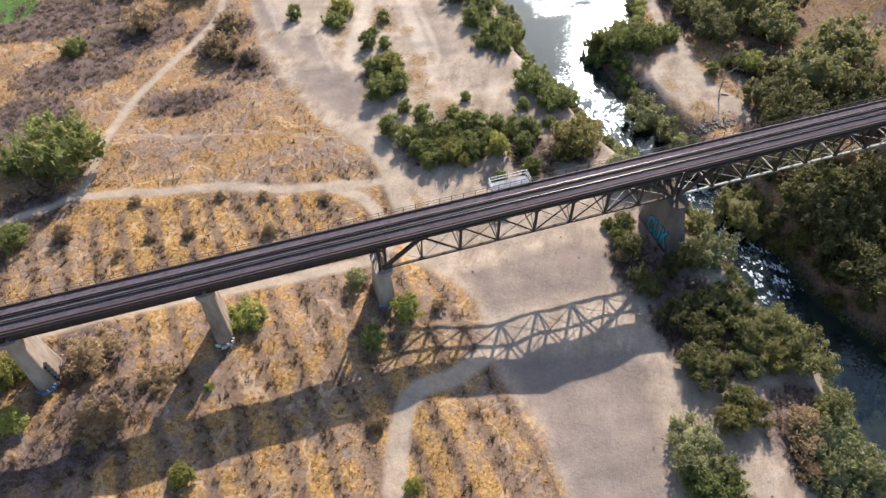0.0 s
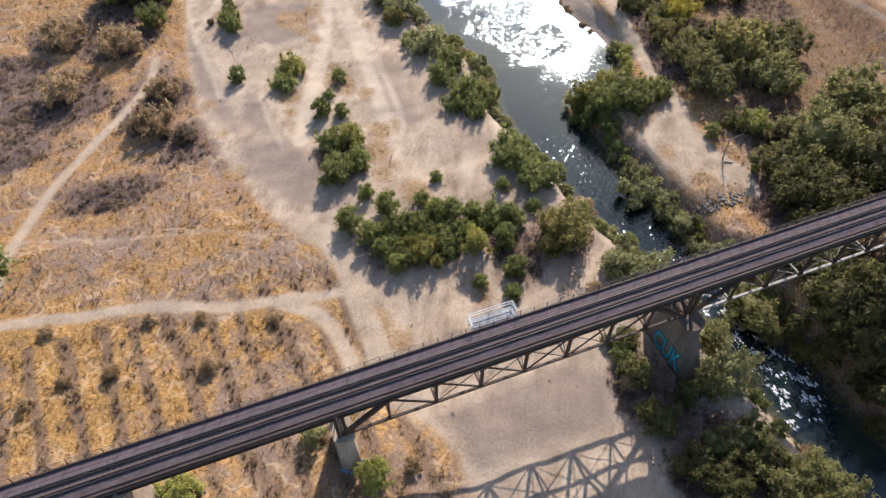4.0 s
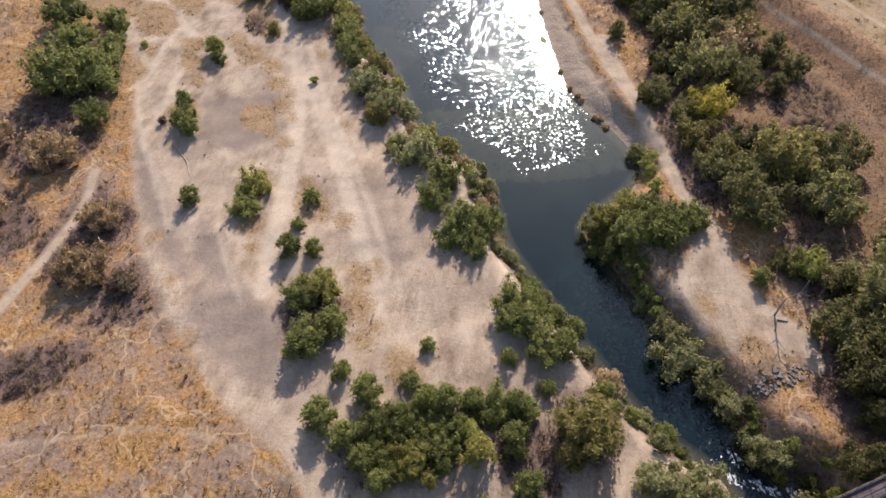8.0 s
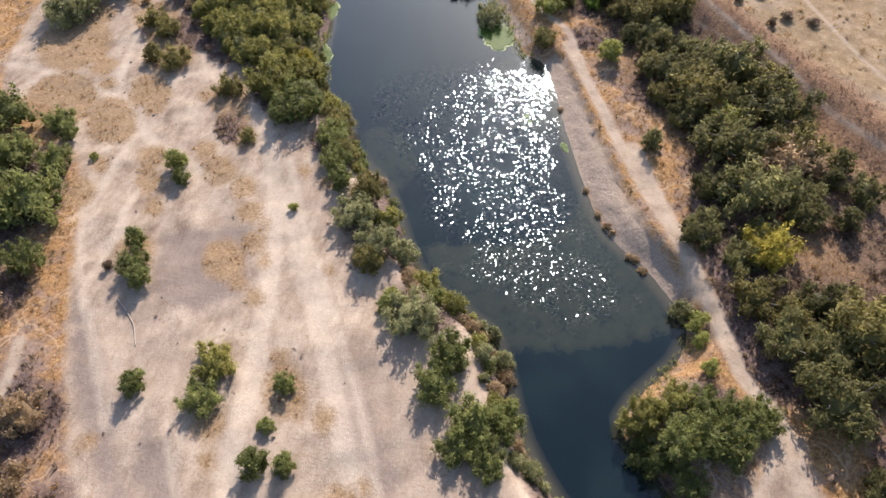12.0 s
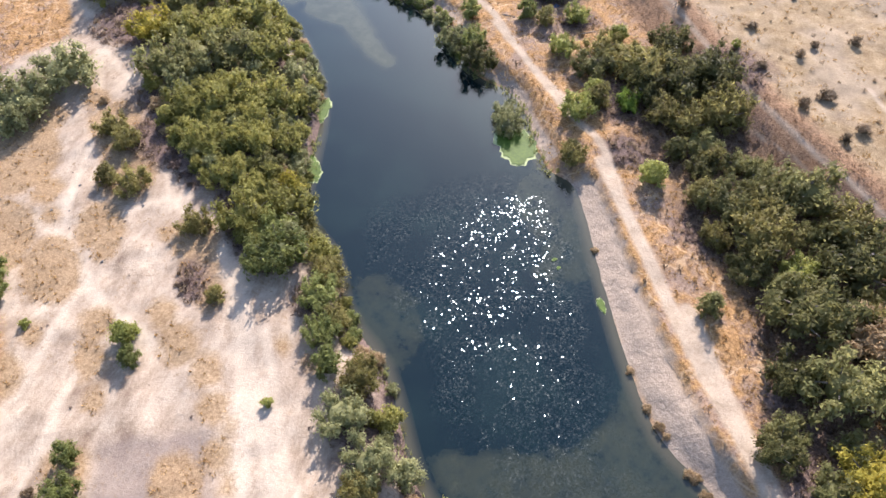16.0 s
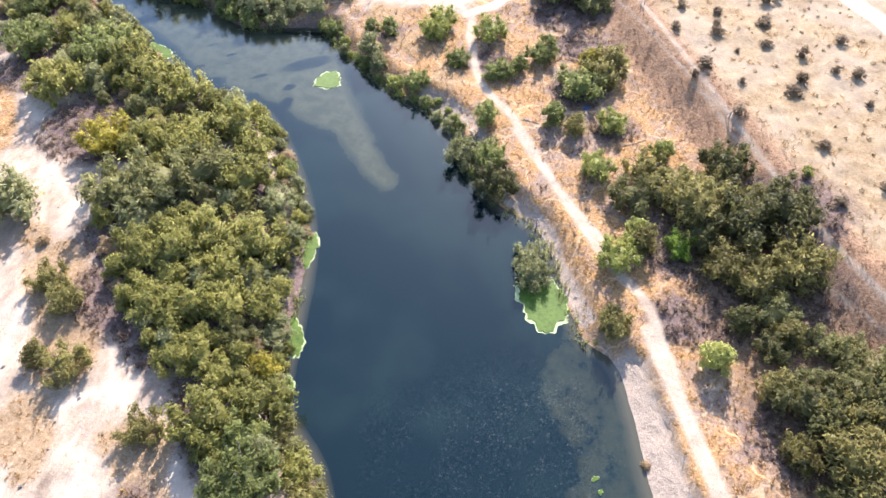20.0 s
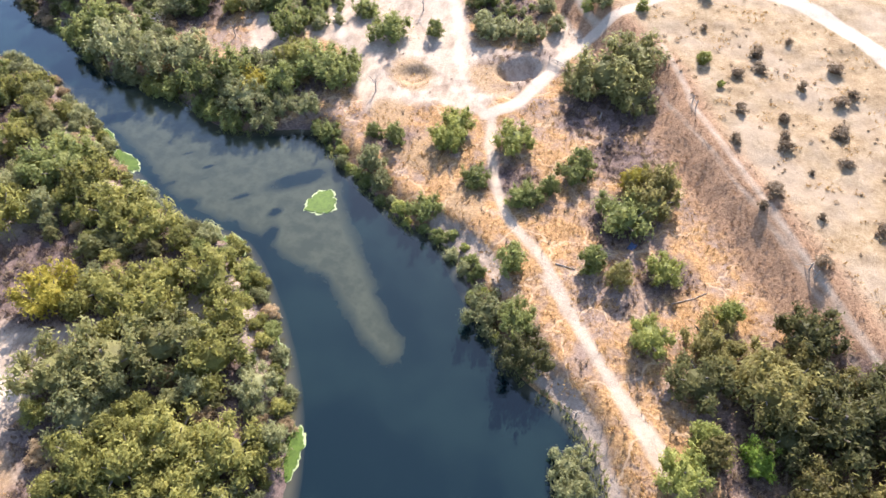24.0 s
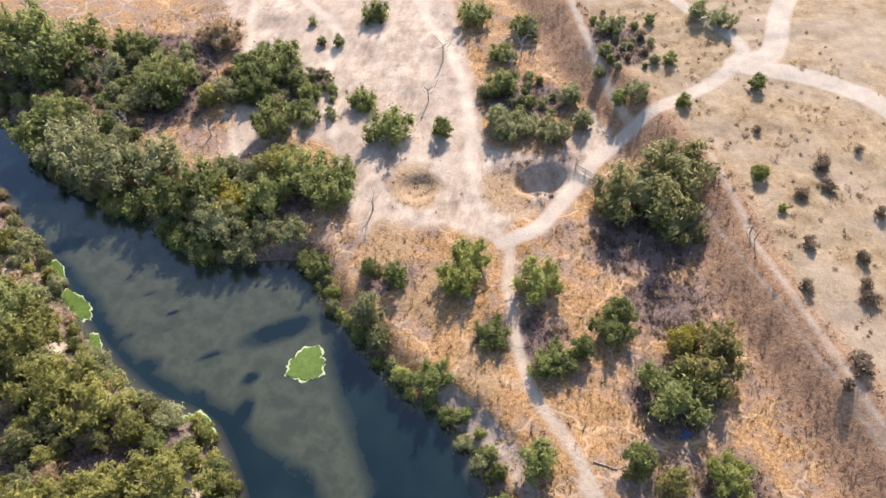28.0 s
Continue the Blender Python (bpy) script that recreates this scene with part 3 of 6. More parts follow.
TRACK_T22 = [(33.8, 121.3), (39.9, 128.7), (42.8, 143.9), (43.6, 164.6), (44.1, 188.2), (45.7, 204.9)]
TRACK_T23 = [(7.0, 185.6), (4.8, 179.6), (7.5, 164.6), (8.6, 153.2)]
SAND_TRACKS = [(TRACK_T1, 1.7), (TRACK_T2, 1.7), (TRACK_T3, 0.6), (TRACK_T4, 1.2), (TRACK_T5, 0.6), (TRACK_T6, 0.6), (TRACK_T7, 0.6), (TRACK_T8, 0.6), (TRACK_T9, 0.6), (TRACK_T10, 1.2), (TRACK_T11, 1.2), (TRACK_T12, 0.6), (TRACK_T13, 0.25), (TRACK_T14, 0.25), (TRACK_T15, 0.6), (TRACK_T16, 0.25), (TRACK_T17, 0.25), (TRACK_T18, 0.25), (TRACK_T19, 0.3), (TRACK_T20, 0.05), (TRACK_T21, 0.7), (TRACK_T22, 0.7), (TRACK_T23, 0.1)]
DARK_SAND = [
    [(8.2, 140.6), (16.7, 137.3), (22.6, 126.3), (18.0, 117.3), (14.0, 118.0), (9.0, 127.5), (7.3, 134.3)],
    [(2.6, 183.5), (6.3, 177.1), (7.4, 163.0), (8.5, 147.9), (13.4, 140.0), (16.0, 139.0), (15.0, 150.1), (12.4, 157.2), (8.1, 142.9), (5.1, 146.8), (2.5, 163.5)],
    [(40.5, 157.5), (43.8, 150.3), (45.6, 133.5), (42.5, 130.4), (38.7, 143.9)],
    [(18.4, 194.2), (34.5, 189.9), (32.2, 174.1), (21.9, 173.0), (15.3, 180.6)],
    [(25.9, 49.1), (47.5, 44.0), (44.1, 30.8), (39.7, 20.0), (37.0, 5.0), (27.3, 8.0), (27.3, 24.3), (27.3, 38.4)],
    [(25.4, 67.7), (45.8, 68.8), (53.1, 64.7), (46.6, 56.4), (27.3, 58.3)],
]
WEED_BEDS = [(82.8, 316.0, 6.3, 2.6), (76.3, 308.6, 1.5, 1.4), (70.7, 315.1, 2.4, 1.0), (62.4, 331.7, 1.8, 0.8), (65.8, 325.9, 1.5, 0.8), (73.9, 302.6, 1.7, 3.3), (59.4, 316.4, 3.1, 2.3), (70.3, 301.9, 2.5, 1.9), (48.1, 348.7, 4.9, 2.0), (67.1, 307.7, 2.2, 1.4), (58.0, 323.8, 1.5, 0.8), (54.5, 340.6, 1.2, 0.6), (64.5, 322.7, 1.3, 0.6)]
BRUSH_AND_SHADE += [(136.4, 336.9, 4.0, 1.4), (139.7, 326.7, 5.2, 1.1), (146.2, 334.6, 2.4, 1.2)]
PATCHES += [(13.0, 274.8, 3.5), (30.1, 256.6, 3.1), (37.1, 221.5, 3.6), (37.5, 214.3, 2.3), (18.4, 213.0, 1.9), (33.0, 231.9, 1.8), (9.4, 217.4, 1.9), (13.2, 228.2, 4.4), (21.8, 232.6, 2.8), (19.2, 208.4, 1.9), (18.2, 201.3, 1.9), (31.5, 205.8, 2.6), (33.7, 158.9, 1.5), (34.1, 150.0, 1.6), (37.1, 188.9, 1.1), (35.3, 180.0, 1.1), (35.3, 121.7, 1.6), (39.6, 133.6, 1.1), (20.1, 146.1, 1.2), (51.4, 195.9, 1.7), (37.2, 146.1, 1.8), (6.7, 130.8, 1.2), (5.6, 143.8, 1.1), (4.0, 155.0, 1.4)]
PATCHES += [(88.9, 105.4, 1.8), (84.6, 103.4, 1.3), (86.5, 99.0, 1.5), (90.9, 94.2, 3.3), (95.0, 90.5, 2.0), (85.5, 93.5, 2.8), (97.9, 99.8, 1.2)]
BRUSH_AND_SHADE += [(86.4, 90.8, 5.7, 2.1), (84.3, 106.1, 1.4, 4.8)]
# (60, 45), (65.5, 22) and (57, 60) add scrub and paint tree shade
BRUSH_AND_SHADE += [(91.0, 126.9, 6.5, 6.0), (22.0, 362.0, 22.0, 22.0), (60.0, 45.0, 8.0, 11.0), (65.5, 22.0, 7.0, 10.0), (57.0, 60.0, 6.0, 8.0), (52.0, 398.0, 34.0, 15.0), (72.0, 386.0, 10.0, 12.0), (96.0, 376.0, 7.0, 9.0)]


def smooth_line(pts, steps=5):
    p = [np.array(q, float) for q in pts]
    p = [2 * p[0] - p[1]] + p + [2 * p[-1] - p[-2]]
    out = []
    for i in range(1, len(p) - 2):
        for s in range(steps):
            u = s / steps
            out.append(0.5 * (2 * p[i] + (p[i + 1] - p[i - 1]) * u + (2 * p[i - 1] - 5 * p[i] + 4 * p[i + 1] - p[i + 2]) * u * u + (3 * p[i] - p[i - 1] - 3 * p[i + 1] + p[i + 2]) * u ** 3))
    out.append(p[-2])
    return np.array(out)


def away(X, Y, pts):
    """Distance from each place to a line."""
    best = np.full(X.shape, 1e9)
    for (ax, ay), (bx, by) in zip(pts[:-1], pts[1:]):
        dx, dy = bx - ax, by - ay
        u = np.clip(((X - ax) * dx + (Y - ay) * dy) / (dx * dx + dy * dy + 1e-9), 0, 1)
        best = np.minimum(best, (X - ax - u * dx) ** 2 + (Y - ay - u * dy) ** 2)
    return np.sqrt(best)


def inside(X, Y, pts):
    hit = np.zeros(X.shape, bool)
    q = list(pts) + [pts[0]]
    for (ax, ay), (bx, by) in zip(q[:-1], q[1:]):
        if ay != by:
            hit ^= ((ay > Y) != (by > Y)) & (X < (bx - ax) * (Y - ay) / (by - ay) + ax)
    return hit


def signed(X, Y, pts):
    """Distance to a closed outline, negative inside."""
    d = away(X, Y, list(pts) + [pts[0]])
    return np.where(inside(X, Y, pts), -d, d)


def step01(v, a, b):
    s = np.clip((v - a) / (b - a), 0, 1)
    return s * s * (3 - 2 * s)


def waves(X, Y, scale, seed):
    """Smooth undulation from a few crossed sines."""
    r = np.random.RandomState(seed)
    out = np.zeros(np.shape(X))
    for k in range(11):
        a, f, ph = r.uniform(0, 6.28), r.uniform(0.6, 1.8) / scale, r.uniform(0, 6.28)
        out = out + np.sin((X * np.cos(a) + Y * np.sin(a)) * f * 6.28 + ph)
    return out / 5.0


WEST_BANK, EAST_BANK = smooth_line(BANK_WEST, 4), smooth_line(BANK_EAST, 4)
RIVER = np.concatenate([WEST_BANK, EAST_BANK[::-1]])
SAND = np.concatenate([smooth_line(SAND_EDGE, 4), WEST_BANK[::-1]])
PATHS = [(WEST_TRAIL, 1.0), (CROSS_TRAIL, 1.1), (FORK_TRAIL, 1.3), (MAIN_TRACK, 2.0), (SOUTH_TRAIL, 1.6), (FAINT_TRAIL, 0.25), (EAST_TRACK, 1.3), (EAST_TRACK_C, 1.5), (EAST_TRACK_B, 0.8),
         (NORTH_TRACK, 0.95), (NORTH_TRACK_B, 1.5), (ROAD_NE, 2.4), (ROAD_E, 2.6), (THIN_TRAIL, 0.8), (HILL_TRAIL, 0.45), (HILL_TRAIL_B, 0.15), (HILL_TRAIL_C, 0.5)]


def river_sd(X, Y):
    return signed(X, Y, RIVER)


def hill_foot(Y):
    return 150.0 + 8.0 * step01(Y, 285, 320) + 2.0 * np.sin(Y * 0.05)


def land(X, Y):
    """Height of the dry land, before the river is cut into it."""
    z = -2.0 - 2.3 * step01(Y, 110, 200) + (0.7 + 1.8 * (1 - step01(X, 12, 28))) * (1 - step01(Y, 55, 90))
    z = z + 5.2 * step01(X - hill_foot(Y), 0, 12) + 0.6 * step01(X, 170, 230)
    z = z + 16.0 * step01(X, 112, 150) * step01(14 - abs(Y - 68), 0, 9) + 13.0 * step01(-X, 92, 112) * step01(14 - abs(Y - 68), 0, 9)
    return z + 0.25 * waves(X, Y, 17.0, 3) + 0.12 * waves(X, Y, 6.1, 5)


def ground_z(X, Y, sd=None):
    X, Y = np.asarray(X, float), np.asarray(Y, float)
    sd = river_sd(X, Y) if sd is None else sd
    z = land(X, Y)
    for cx, cy, rx, ry, deep in HOLLOWS:
        z = z - deep * step01(1 - np.hypot((X - cx) / rx, (Y - cy) / ry), 0, 0.6)
    scarp = away(X, Y, smooth_line(GRAVEL_BAR)) - 2.6
    z = z - 1.3 * (1 - step01(scarp + 0.35 * waves(X, Y, 3.1, 14), 0.2, 1.1))
    for pts in ERODED_BANKS:
        z = z - 1.1 * (1 - step01(away(X, Y, smooth_line(pts)) + 0.5 * waves(X, Y, 3.7, 15), 1.1, 2.0))
    shore = WATER - 0.15 + 0.16 * np.clip(sd, 0, 8)
    z = np.where(sd > 0, shore + (z - shore) * step01(sd, 1.0 + 0.7 * waves(X, Y, 7, 9), 6.5), WATER - 0.15 - np.minimum(1.6, 0.25 * -sd))
    return z


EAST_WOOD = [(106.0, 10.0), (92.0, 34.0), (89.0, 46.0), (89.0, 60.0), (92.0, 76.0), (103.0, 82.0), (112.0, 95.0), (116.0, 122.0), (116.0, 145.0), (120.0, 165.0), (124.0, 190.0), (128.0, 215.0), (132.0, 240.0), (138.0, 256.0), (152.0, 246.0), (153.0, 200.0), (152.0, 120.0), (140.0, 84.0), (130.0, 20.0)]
HOLLOWS = [(115.0, 338.0, 5.0, 4.0, 1.3), (139.0, 331.6, 7.0, 4.6, 3.2)]

SOUTH_TREES = []
SOUTH_TREES += [("y", 6.5, 33.0, 1.7), ("b", 4.1, 43.8, 1.9), ("y", -23.9, 43.9, 2.2), ("b", -34.4, 55.5, 4.3), ("o", 6.7, 57.2, 2.6), ("l", -19.1, 57.2, 0.9), ("l", -46.8, 59.9, 2.6), ("l", 13.3, 61.0, 3.0), ("b", -25.9, 61.2, 3.4), ("b", 18.8, 61.3, 1.7), ("o", 97.9, 68.2, 5.2), ("l", 83.9, 68.5, 4.8), ("l", -12.0, 68.6, 3.8), ("b", -35.7, 68.7, 4.6), ("y", -48.2, 69.8, 3.8), ("g", 6.9, 70.5, 2.5), ("g", 68.8, 78.0, 4.0), ("o", 38.0, 78.8, 1.4), ("o", 36.8, 79.7, 1.6), ("g", 84.2, 79.8, 2.3), ("g", 65.3, 80.4, 3.9), ("g", 63.1, 82.0, 2.6), ("o", 108.8, 82.4, 5.8), ("g", 83.6, 82.4, 3.0), ("o", 103.1, 83.3, 5.6), ("o", 44.9, 84.4, 1.6)]
SOUTH_BANK_TREES = []
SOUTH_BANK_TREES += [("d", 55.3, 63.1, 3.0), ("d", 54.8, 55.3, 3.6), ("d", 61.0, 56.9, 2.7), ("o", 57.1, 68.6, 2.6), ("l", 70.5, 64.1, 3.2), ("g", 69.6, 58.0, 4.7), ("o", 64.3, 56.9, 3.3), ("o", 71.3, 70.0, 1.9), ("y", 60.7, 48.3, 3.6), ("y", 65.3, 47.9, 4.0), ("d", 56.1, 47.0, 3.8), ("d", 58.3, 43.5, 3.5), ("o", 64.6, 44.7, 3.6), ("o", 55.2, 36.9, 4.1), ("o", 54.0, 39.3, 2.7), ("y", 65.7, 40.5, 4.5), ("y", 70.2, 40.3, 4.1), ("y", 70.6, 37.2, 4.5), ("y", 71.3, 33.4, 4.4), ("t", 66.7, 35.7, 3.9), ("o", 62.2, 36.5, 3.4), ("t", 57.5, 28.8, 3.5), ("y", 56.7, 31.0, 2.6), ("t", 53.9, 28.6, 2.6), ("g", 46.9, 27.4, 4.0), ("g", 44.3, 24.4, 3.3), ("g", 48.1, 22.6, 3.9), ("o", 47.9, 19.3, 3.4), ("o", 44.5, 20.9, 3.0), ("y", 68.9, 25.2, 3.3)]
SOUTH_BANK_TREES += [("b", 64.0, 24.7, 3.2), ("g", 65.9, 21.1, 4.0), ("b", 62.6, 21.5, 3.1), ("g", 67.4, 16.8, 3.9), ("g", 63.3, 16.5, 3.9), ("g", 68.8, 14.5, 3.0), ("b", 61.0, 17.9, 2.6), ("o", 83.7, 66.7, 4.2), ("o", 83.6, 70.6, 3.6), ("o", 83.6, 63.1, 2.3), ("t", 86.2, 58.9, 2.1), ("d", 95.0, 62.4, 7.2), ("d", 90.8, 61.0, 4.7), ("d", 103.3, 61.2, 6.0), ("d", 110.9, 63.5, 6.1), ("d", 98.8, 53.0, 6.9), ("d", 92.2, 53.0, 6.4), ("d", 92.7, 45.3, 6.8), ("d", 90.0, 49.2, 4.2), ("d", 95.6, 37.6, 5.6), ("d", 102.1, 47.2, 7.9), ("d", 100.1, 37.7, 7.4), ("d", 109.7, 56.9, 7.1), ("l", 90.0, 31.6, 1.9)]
SANDBAR_TREES = []
SANDBAR_TREES += [("o", 40.5, 88.2, 1.8), ("o", 47.2, 88.4, 2.6), ("b", -5.4, 88.4, 2.2), ("o", 70.9, 89.1, 2.6), ("t", 54.6, 90.0, 2.6), ("b", -32.6, 91.6, 1.4), ("b", -20.0, 92.4, 1.8), ("b", -27.1, 93.4, 1.4), ("b", 5.8, 93.4, 1.6), ("t", 59.0, 92.6, 6.2), ("y", 42.5, 95.3, 3.0), ("o", 48.6, 95.6, 2.7), ("y", 33.6, 97.1, 4.1), ("b", -5.6, 97.9, 1.4), ("o", 38.5, 98.6, 3.7), ("b", -42.4, 99.2, 2.5), ("b", 67.5, 99.8, 3.1), ("o", 51.2, 100.0, 2.7), ("o", -50.5, 100.0, 3.1), ("b", -13.5, 100.6, 1.4), ("o", 56.6, 101.1, 1.8), ("o", 48.2, 101.5, 3.7), ("o", 36.3, 103.2, 3.6), ("b", -29.4, 104.0, 1.5)]
SANDBAR_TREES += [("o", 41.2, 104.3, 3.1), ("o", 25.5, 104.6, 2.9), ("o", 31.4, 104.8, 3.8), ("o", 62.7, 106.8, 2.9), ("o", 59.5, 107.3, 3.9), ("o", 53.3, 107.9, 1.8), ("o", 23.0, 108.9, 3.1), ("o", 37.5, 109.4, 2.0), ("o", 30.7, 110.2, 3.1), ("o", 59.1, 112.4, 4.0), ("b", -47.9, 113.0, 3.3), ("o", 56.1, 114.0, 3.1), ("o", 42.1, 114.7, 1.7), ("o", 28.1, 115.1, 2.0), ("o", 58.4, 117.0, 4.0), ("o", -42.6, 119.6, 9.4), ("o", -52.0, 121.1, 4.9), ("o", 23.4, 121.5, 3.3), ("o", 24.9, 122.9, 3.9), ("o", 29.3, 123.7, 2.9), ("o", 57.5, 130.6, 3.4), ("o", 25.5, 131.7, 3.8), ("y", 29.4, 131.7, 4.1), ("o", 54.4, 134.7, 3.9)]
SANDBAR_TREES += [("o", 62.1, 135.5, 4.0), ("o", 57.8, 137.2, 4.5), ("o", 30.3, 141.0, 2.1), ("o", 26.4, 142.7, 2.6), ("o", 54.6, 144.7, 4.1), ("b", -2.3, 145.6, 3.3), ("o", 29.3, 147.9, 1.7), ("o", 58.8, 148.9, 4.5), ("b", -8.5, 151.2, 5.2), ("o", 33.2, 153.8, 2.1), ("o", 20.7, 156.0, 3.5), ("g", 55.8, 158.2, 5.2), ("y", 63.8, 159.7, 3.0), ("y", 23.7, 161.5, 3.9), ("o", 11.5, 162.2, 2.6), ("o", 52.6, 162.6, 2.1), ("b", -4.8, 163.0, 4.2), ("o", -42.6, 163.9, 3.7), ("l", 54.2, 164.3, 1.7), ("y", 60.9, 166.2, 3.4), ("b", -25.8, 170.2, 5.6), ("b", 52.6, 172.5, 3.7), ("g", 59.4, 173.2, 3.1), ("g", 55.0, 175.3, 4.5)]
SANDBAR_TREES += [("y", 59.9, 181.8, 2.7), ("o", 14.0, 183.2, 2.6), ("g", 53.5, 184.1, 4.7), ("b", -12.3, 184.9, 5.9), ("o", 13.7, 186.8, 3.4), ("b", 9.1, 189.0, 1.1), ("b", 57.8, 189.8, 4.0), ("l", 43.2, 190.9, 1.1), ("o", 14.5, 192.8, 2.5), ("o", 53.5, 193.8, 3.1), ("b", -26.1, 194.5, 6.2), ("o", -4.2, 194.7, 4.3), ("o", 54.0, 199.8, 3.7), ("b", 57.0, 201.9, 2.9), ("o", 24.2, 206.4, 2.3), ("o", 55.5, 207.5, 4.1), ("o", -3.1, 208.5, 7.3), ("o", -10.6, 210.5, 8.2), ("l", 24.2, 210.6, 3.0), ("b", 58.3, 212.2, 4.2), ("b", 39.0, 213.8, 2.0), ("y", 57.8, 218.0, 3.9), ("o", 50.6, 218.1, 6.0), ("o", 47.6, 218.5, 3.5)]
SANDBAR_TREES += [("l", 8.4, 219.5, 1.1), ("o", 1.5, 219.8, 4.1), ("o", -6.6, 224.4, 6.0), ("o", 51.5, 224.5, 4.3)]
EAST_BANK_TREES = []
EAST_BANK_TREES += [("g", 82.9, 89.2, 2.6), ("o", 105.3, 91.6, 6.5), ("g", 83.2, 93.0, 3.8), ("g", 80.9, 99.4, 5.3), ("l", 109.3, 104.8, 4.3), ("g", 82.4, 105.1, 3.4), ("o", 100.5, 106.4, 2.0), ("o", 106.5, 107.0, 3.4), ("o", 82.5, 112.8, 2.1), ("o", 83.5, 118.5, 3.6), ("o", 109.1, 120.0, 7.2), ("o", 89.9, 121.5, 4.8), ("o", 95.7, 121.7, 3.5), ("o", 81.9, 123.2, 2.9), ("o", 85.1, 123.6, 4.1), ("y", 83.4, 128.9, 3.7), ("o", 109.5, 130.9, 5.6), ("l", 96.0, 132.0, 1.8), ("l", 99.7, 138.1, 2.0), ("o", 110.7, 140.4, 4.9), ("l", 101.1, 141.3, 2.5), ("g", 100.5, 144.7, 2.3), ("b", 99.5, 155.3, 1.1), ("o", 110.6, 156.2, 4.2)]
EAST_BANK_TREES += [("b", 99.6, 158.1, 1.1), ("b", 99.0, 158.9, 1.1), ("b", 98.9, 165.2, 0.9), ("b", 98.8, 166.9, 1.1), ("b", 98.8, 170.3, 0.9), ("b", 99.8, 177.1, 0.9), ("b", 106.8, 201.5, 0.9), ("l", 120.5, 235.2, 4.7), ("t", 126.2, 236.6, 3.2), ("g", 105.6, 238.7, 4.1), ("l", 126.9, 239.0, 3.1), ("g", 107.3, 242.9, 3.5), ("l", 128.0, 256.7, 4.3), ("o", 108.1, 261.5, 5.1), ("o", 109.5, 267.1, 4.2), ("g", 106.1, 271.6, 5.0), ("o", 126.9, 273.8, 3.3), ("o", 113.3, 278.8, 3.3), ("o", 120.4, 292.4, 2.6), ("o", 123.4, 293.0, 3.6), ("o", 127.9, 293.3, 2.5), ("o", 103.5, 297.0, 3.8), ("o", 115.4, 301.0, 3.5), ("l", 173.5, 305.0, 1.1)]
EAST_SLOPE_TREES = []
EAST_SLOPE_TREES += [("o", 123.4, 85.7, 8.3), ("o", 117.6, 95.6, 9.1), ("o", 125.9, 100.1, 6.5), ("o", 133.7, 102.2, 9.0), ("o", 122.6, 115.2, 6.4), ("o", 126.8, 120.3, 5.9), ("o", 115.4, 122.6, 3.4), ("o", 132.3, 125.0, 6.9), ("o", 122.1, 127.6, 8.0), ("o", 114.8, 127.8, 4.7), ("o", 113.9, 134.9, 3.9), ("o", 120.1, 135.0, 4.8), ("Y", 119.8, 147.8, 5.3), ("o", 113.9, 148.7, 3.8), ("o", 121.6, 151.6, 3.9), ("o", 114.0, 158.3, 3.5), ("o", 125.7, 160.2, 7.6), ("b", 137.2, 164.9, 6.6), ("o", 120.3, 165.3, 5.0), ("o", 142.6, 168.1, 6.5), ("o", 129.5, 173.3, 8.1), ("o", 145.7, 178.6, 8.3), ("o", 116.9, 181.2, 2.8), ("l", 135.6, 181.7, 4.0)]
EAST_SLOPE_TREES += [("b", 149.9, 186.0, 6.9), ("o", 133.5, 189.6, 7.2), ("o", 127.2, 194.3, 3.7), ("b", 137.0, 195.2, 5.9), ("o", 148.7, 196.1, 7.3), ("o", 141.4, 198.4, 6.1), ("o", 133.2, 199.9, 6.0), ("l", 124.8, 211.7, 3.3), ("o", 148.1, 221.7, 7.3), ("o", 140.0, 222.1, 6.1), ("o", 113.2, 223.4, 3.6), ("o", 137.3, 226.8, 5.3), ("o", 153.5, 232.6, 7.1), ("o", 145.6, 233.7, 7.9), ("B", 132.4, 233.7, 3.5), ("o", 137.9, 234.7, 5.4), ("l", 162.3, 238.1, 1.4), ("b", 150.8, 238.5, 4.5), ("o", 139.8, 241.3, 7.1), ("b", 148.0, 243.8, 4.9), ("b", 140.7, 246.6, 4.4), ("o", 131.0, 246.7, 5.6), ("o", 152.0, 247.8, 5.5), ("b", 136.1, 248.6, 4.0)]
EAST_SLOPE_TREES += [("o", 136.8, 252.9, 4.6), ("l", 142.5, 255.8, 2.9), ("l", 137.6, 267.6, 4.1), ("b", 129.5, 269.3, 2.9), ("o", 137.0, 280.7, 5.9), ("b", 143.9, 282.9, 5.3), ("b", 147.9, 286.5, 4.6), ("Y", 143.5, 288.8, 3.3), ("o", 134.2, 294.8, 4.0), ("o", 137.0, 297.5, 2.9)]
GROVE_TREES = []
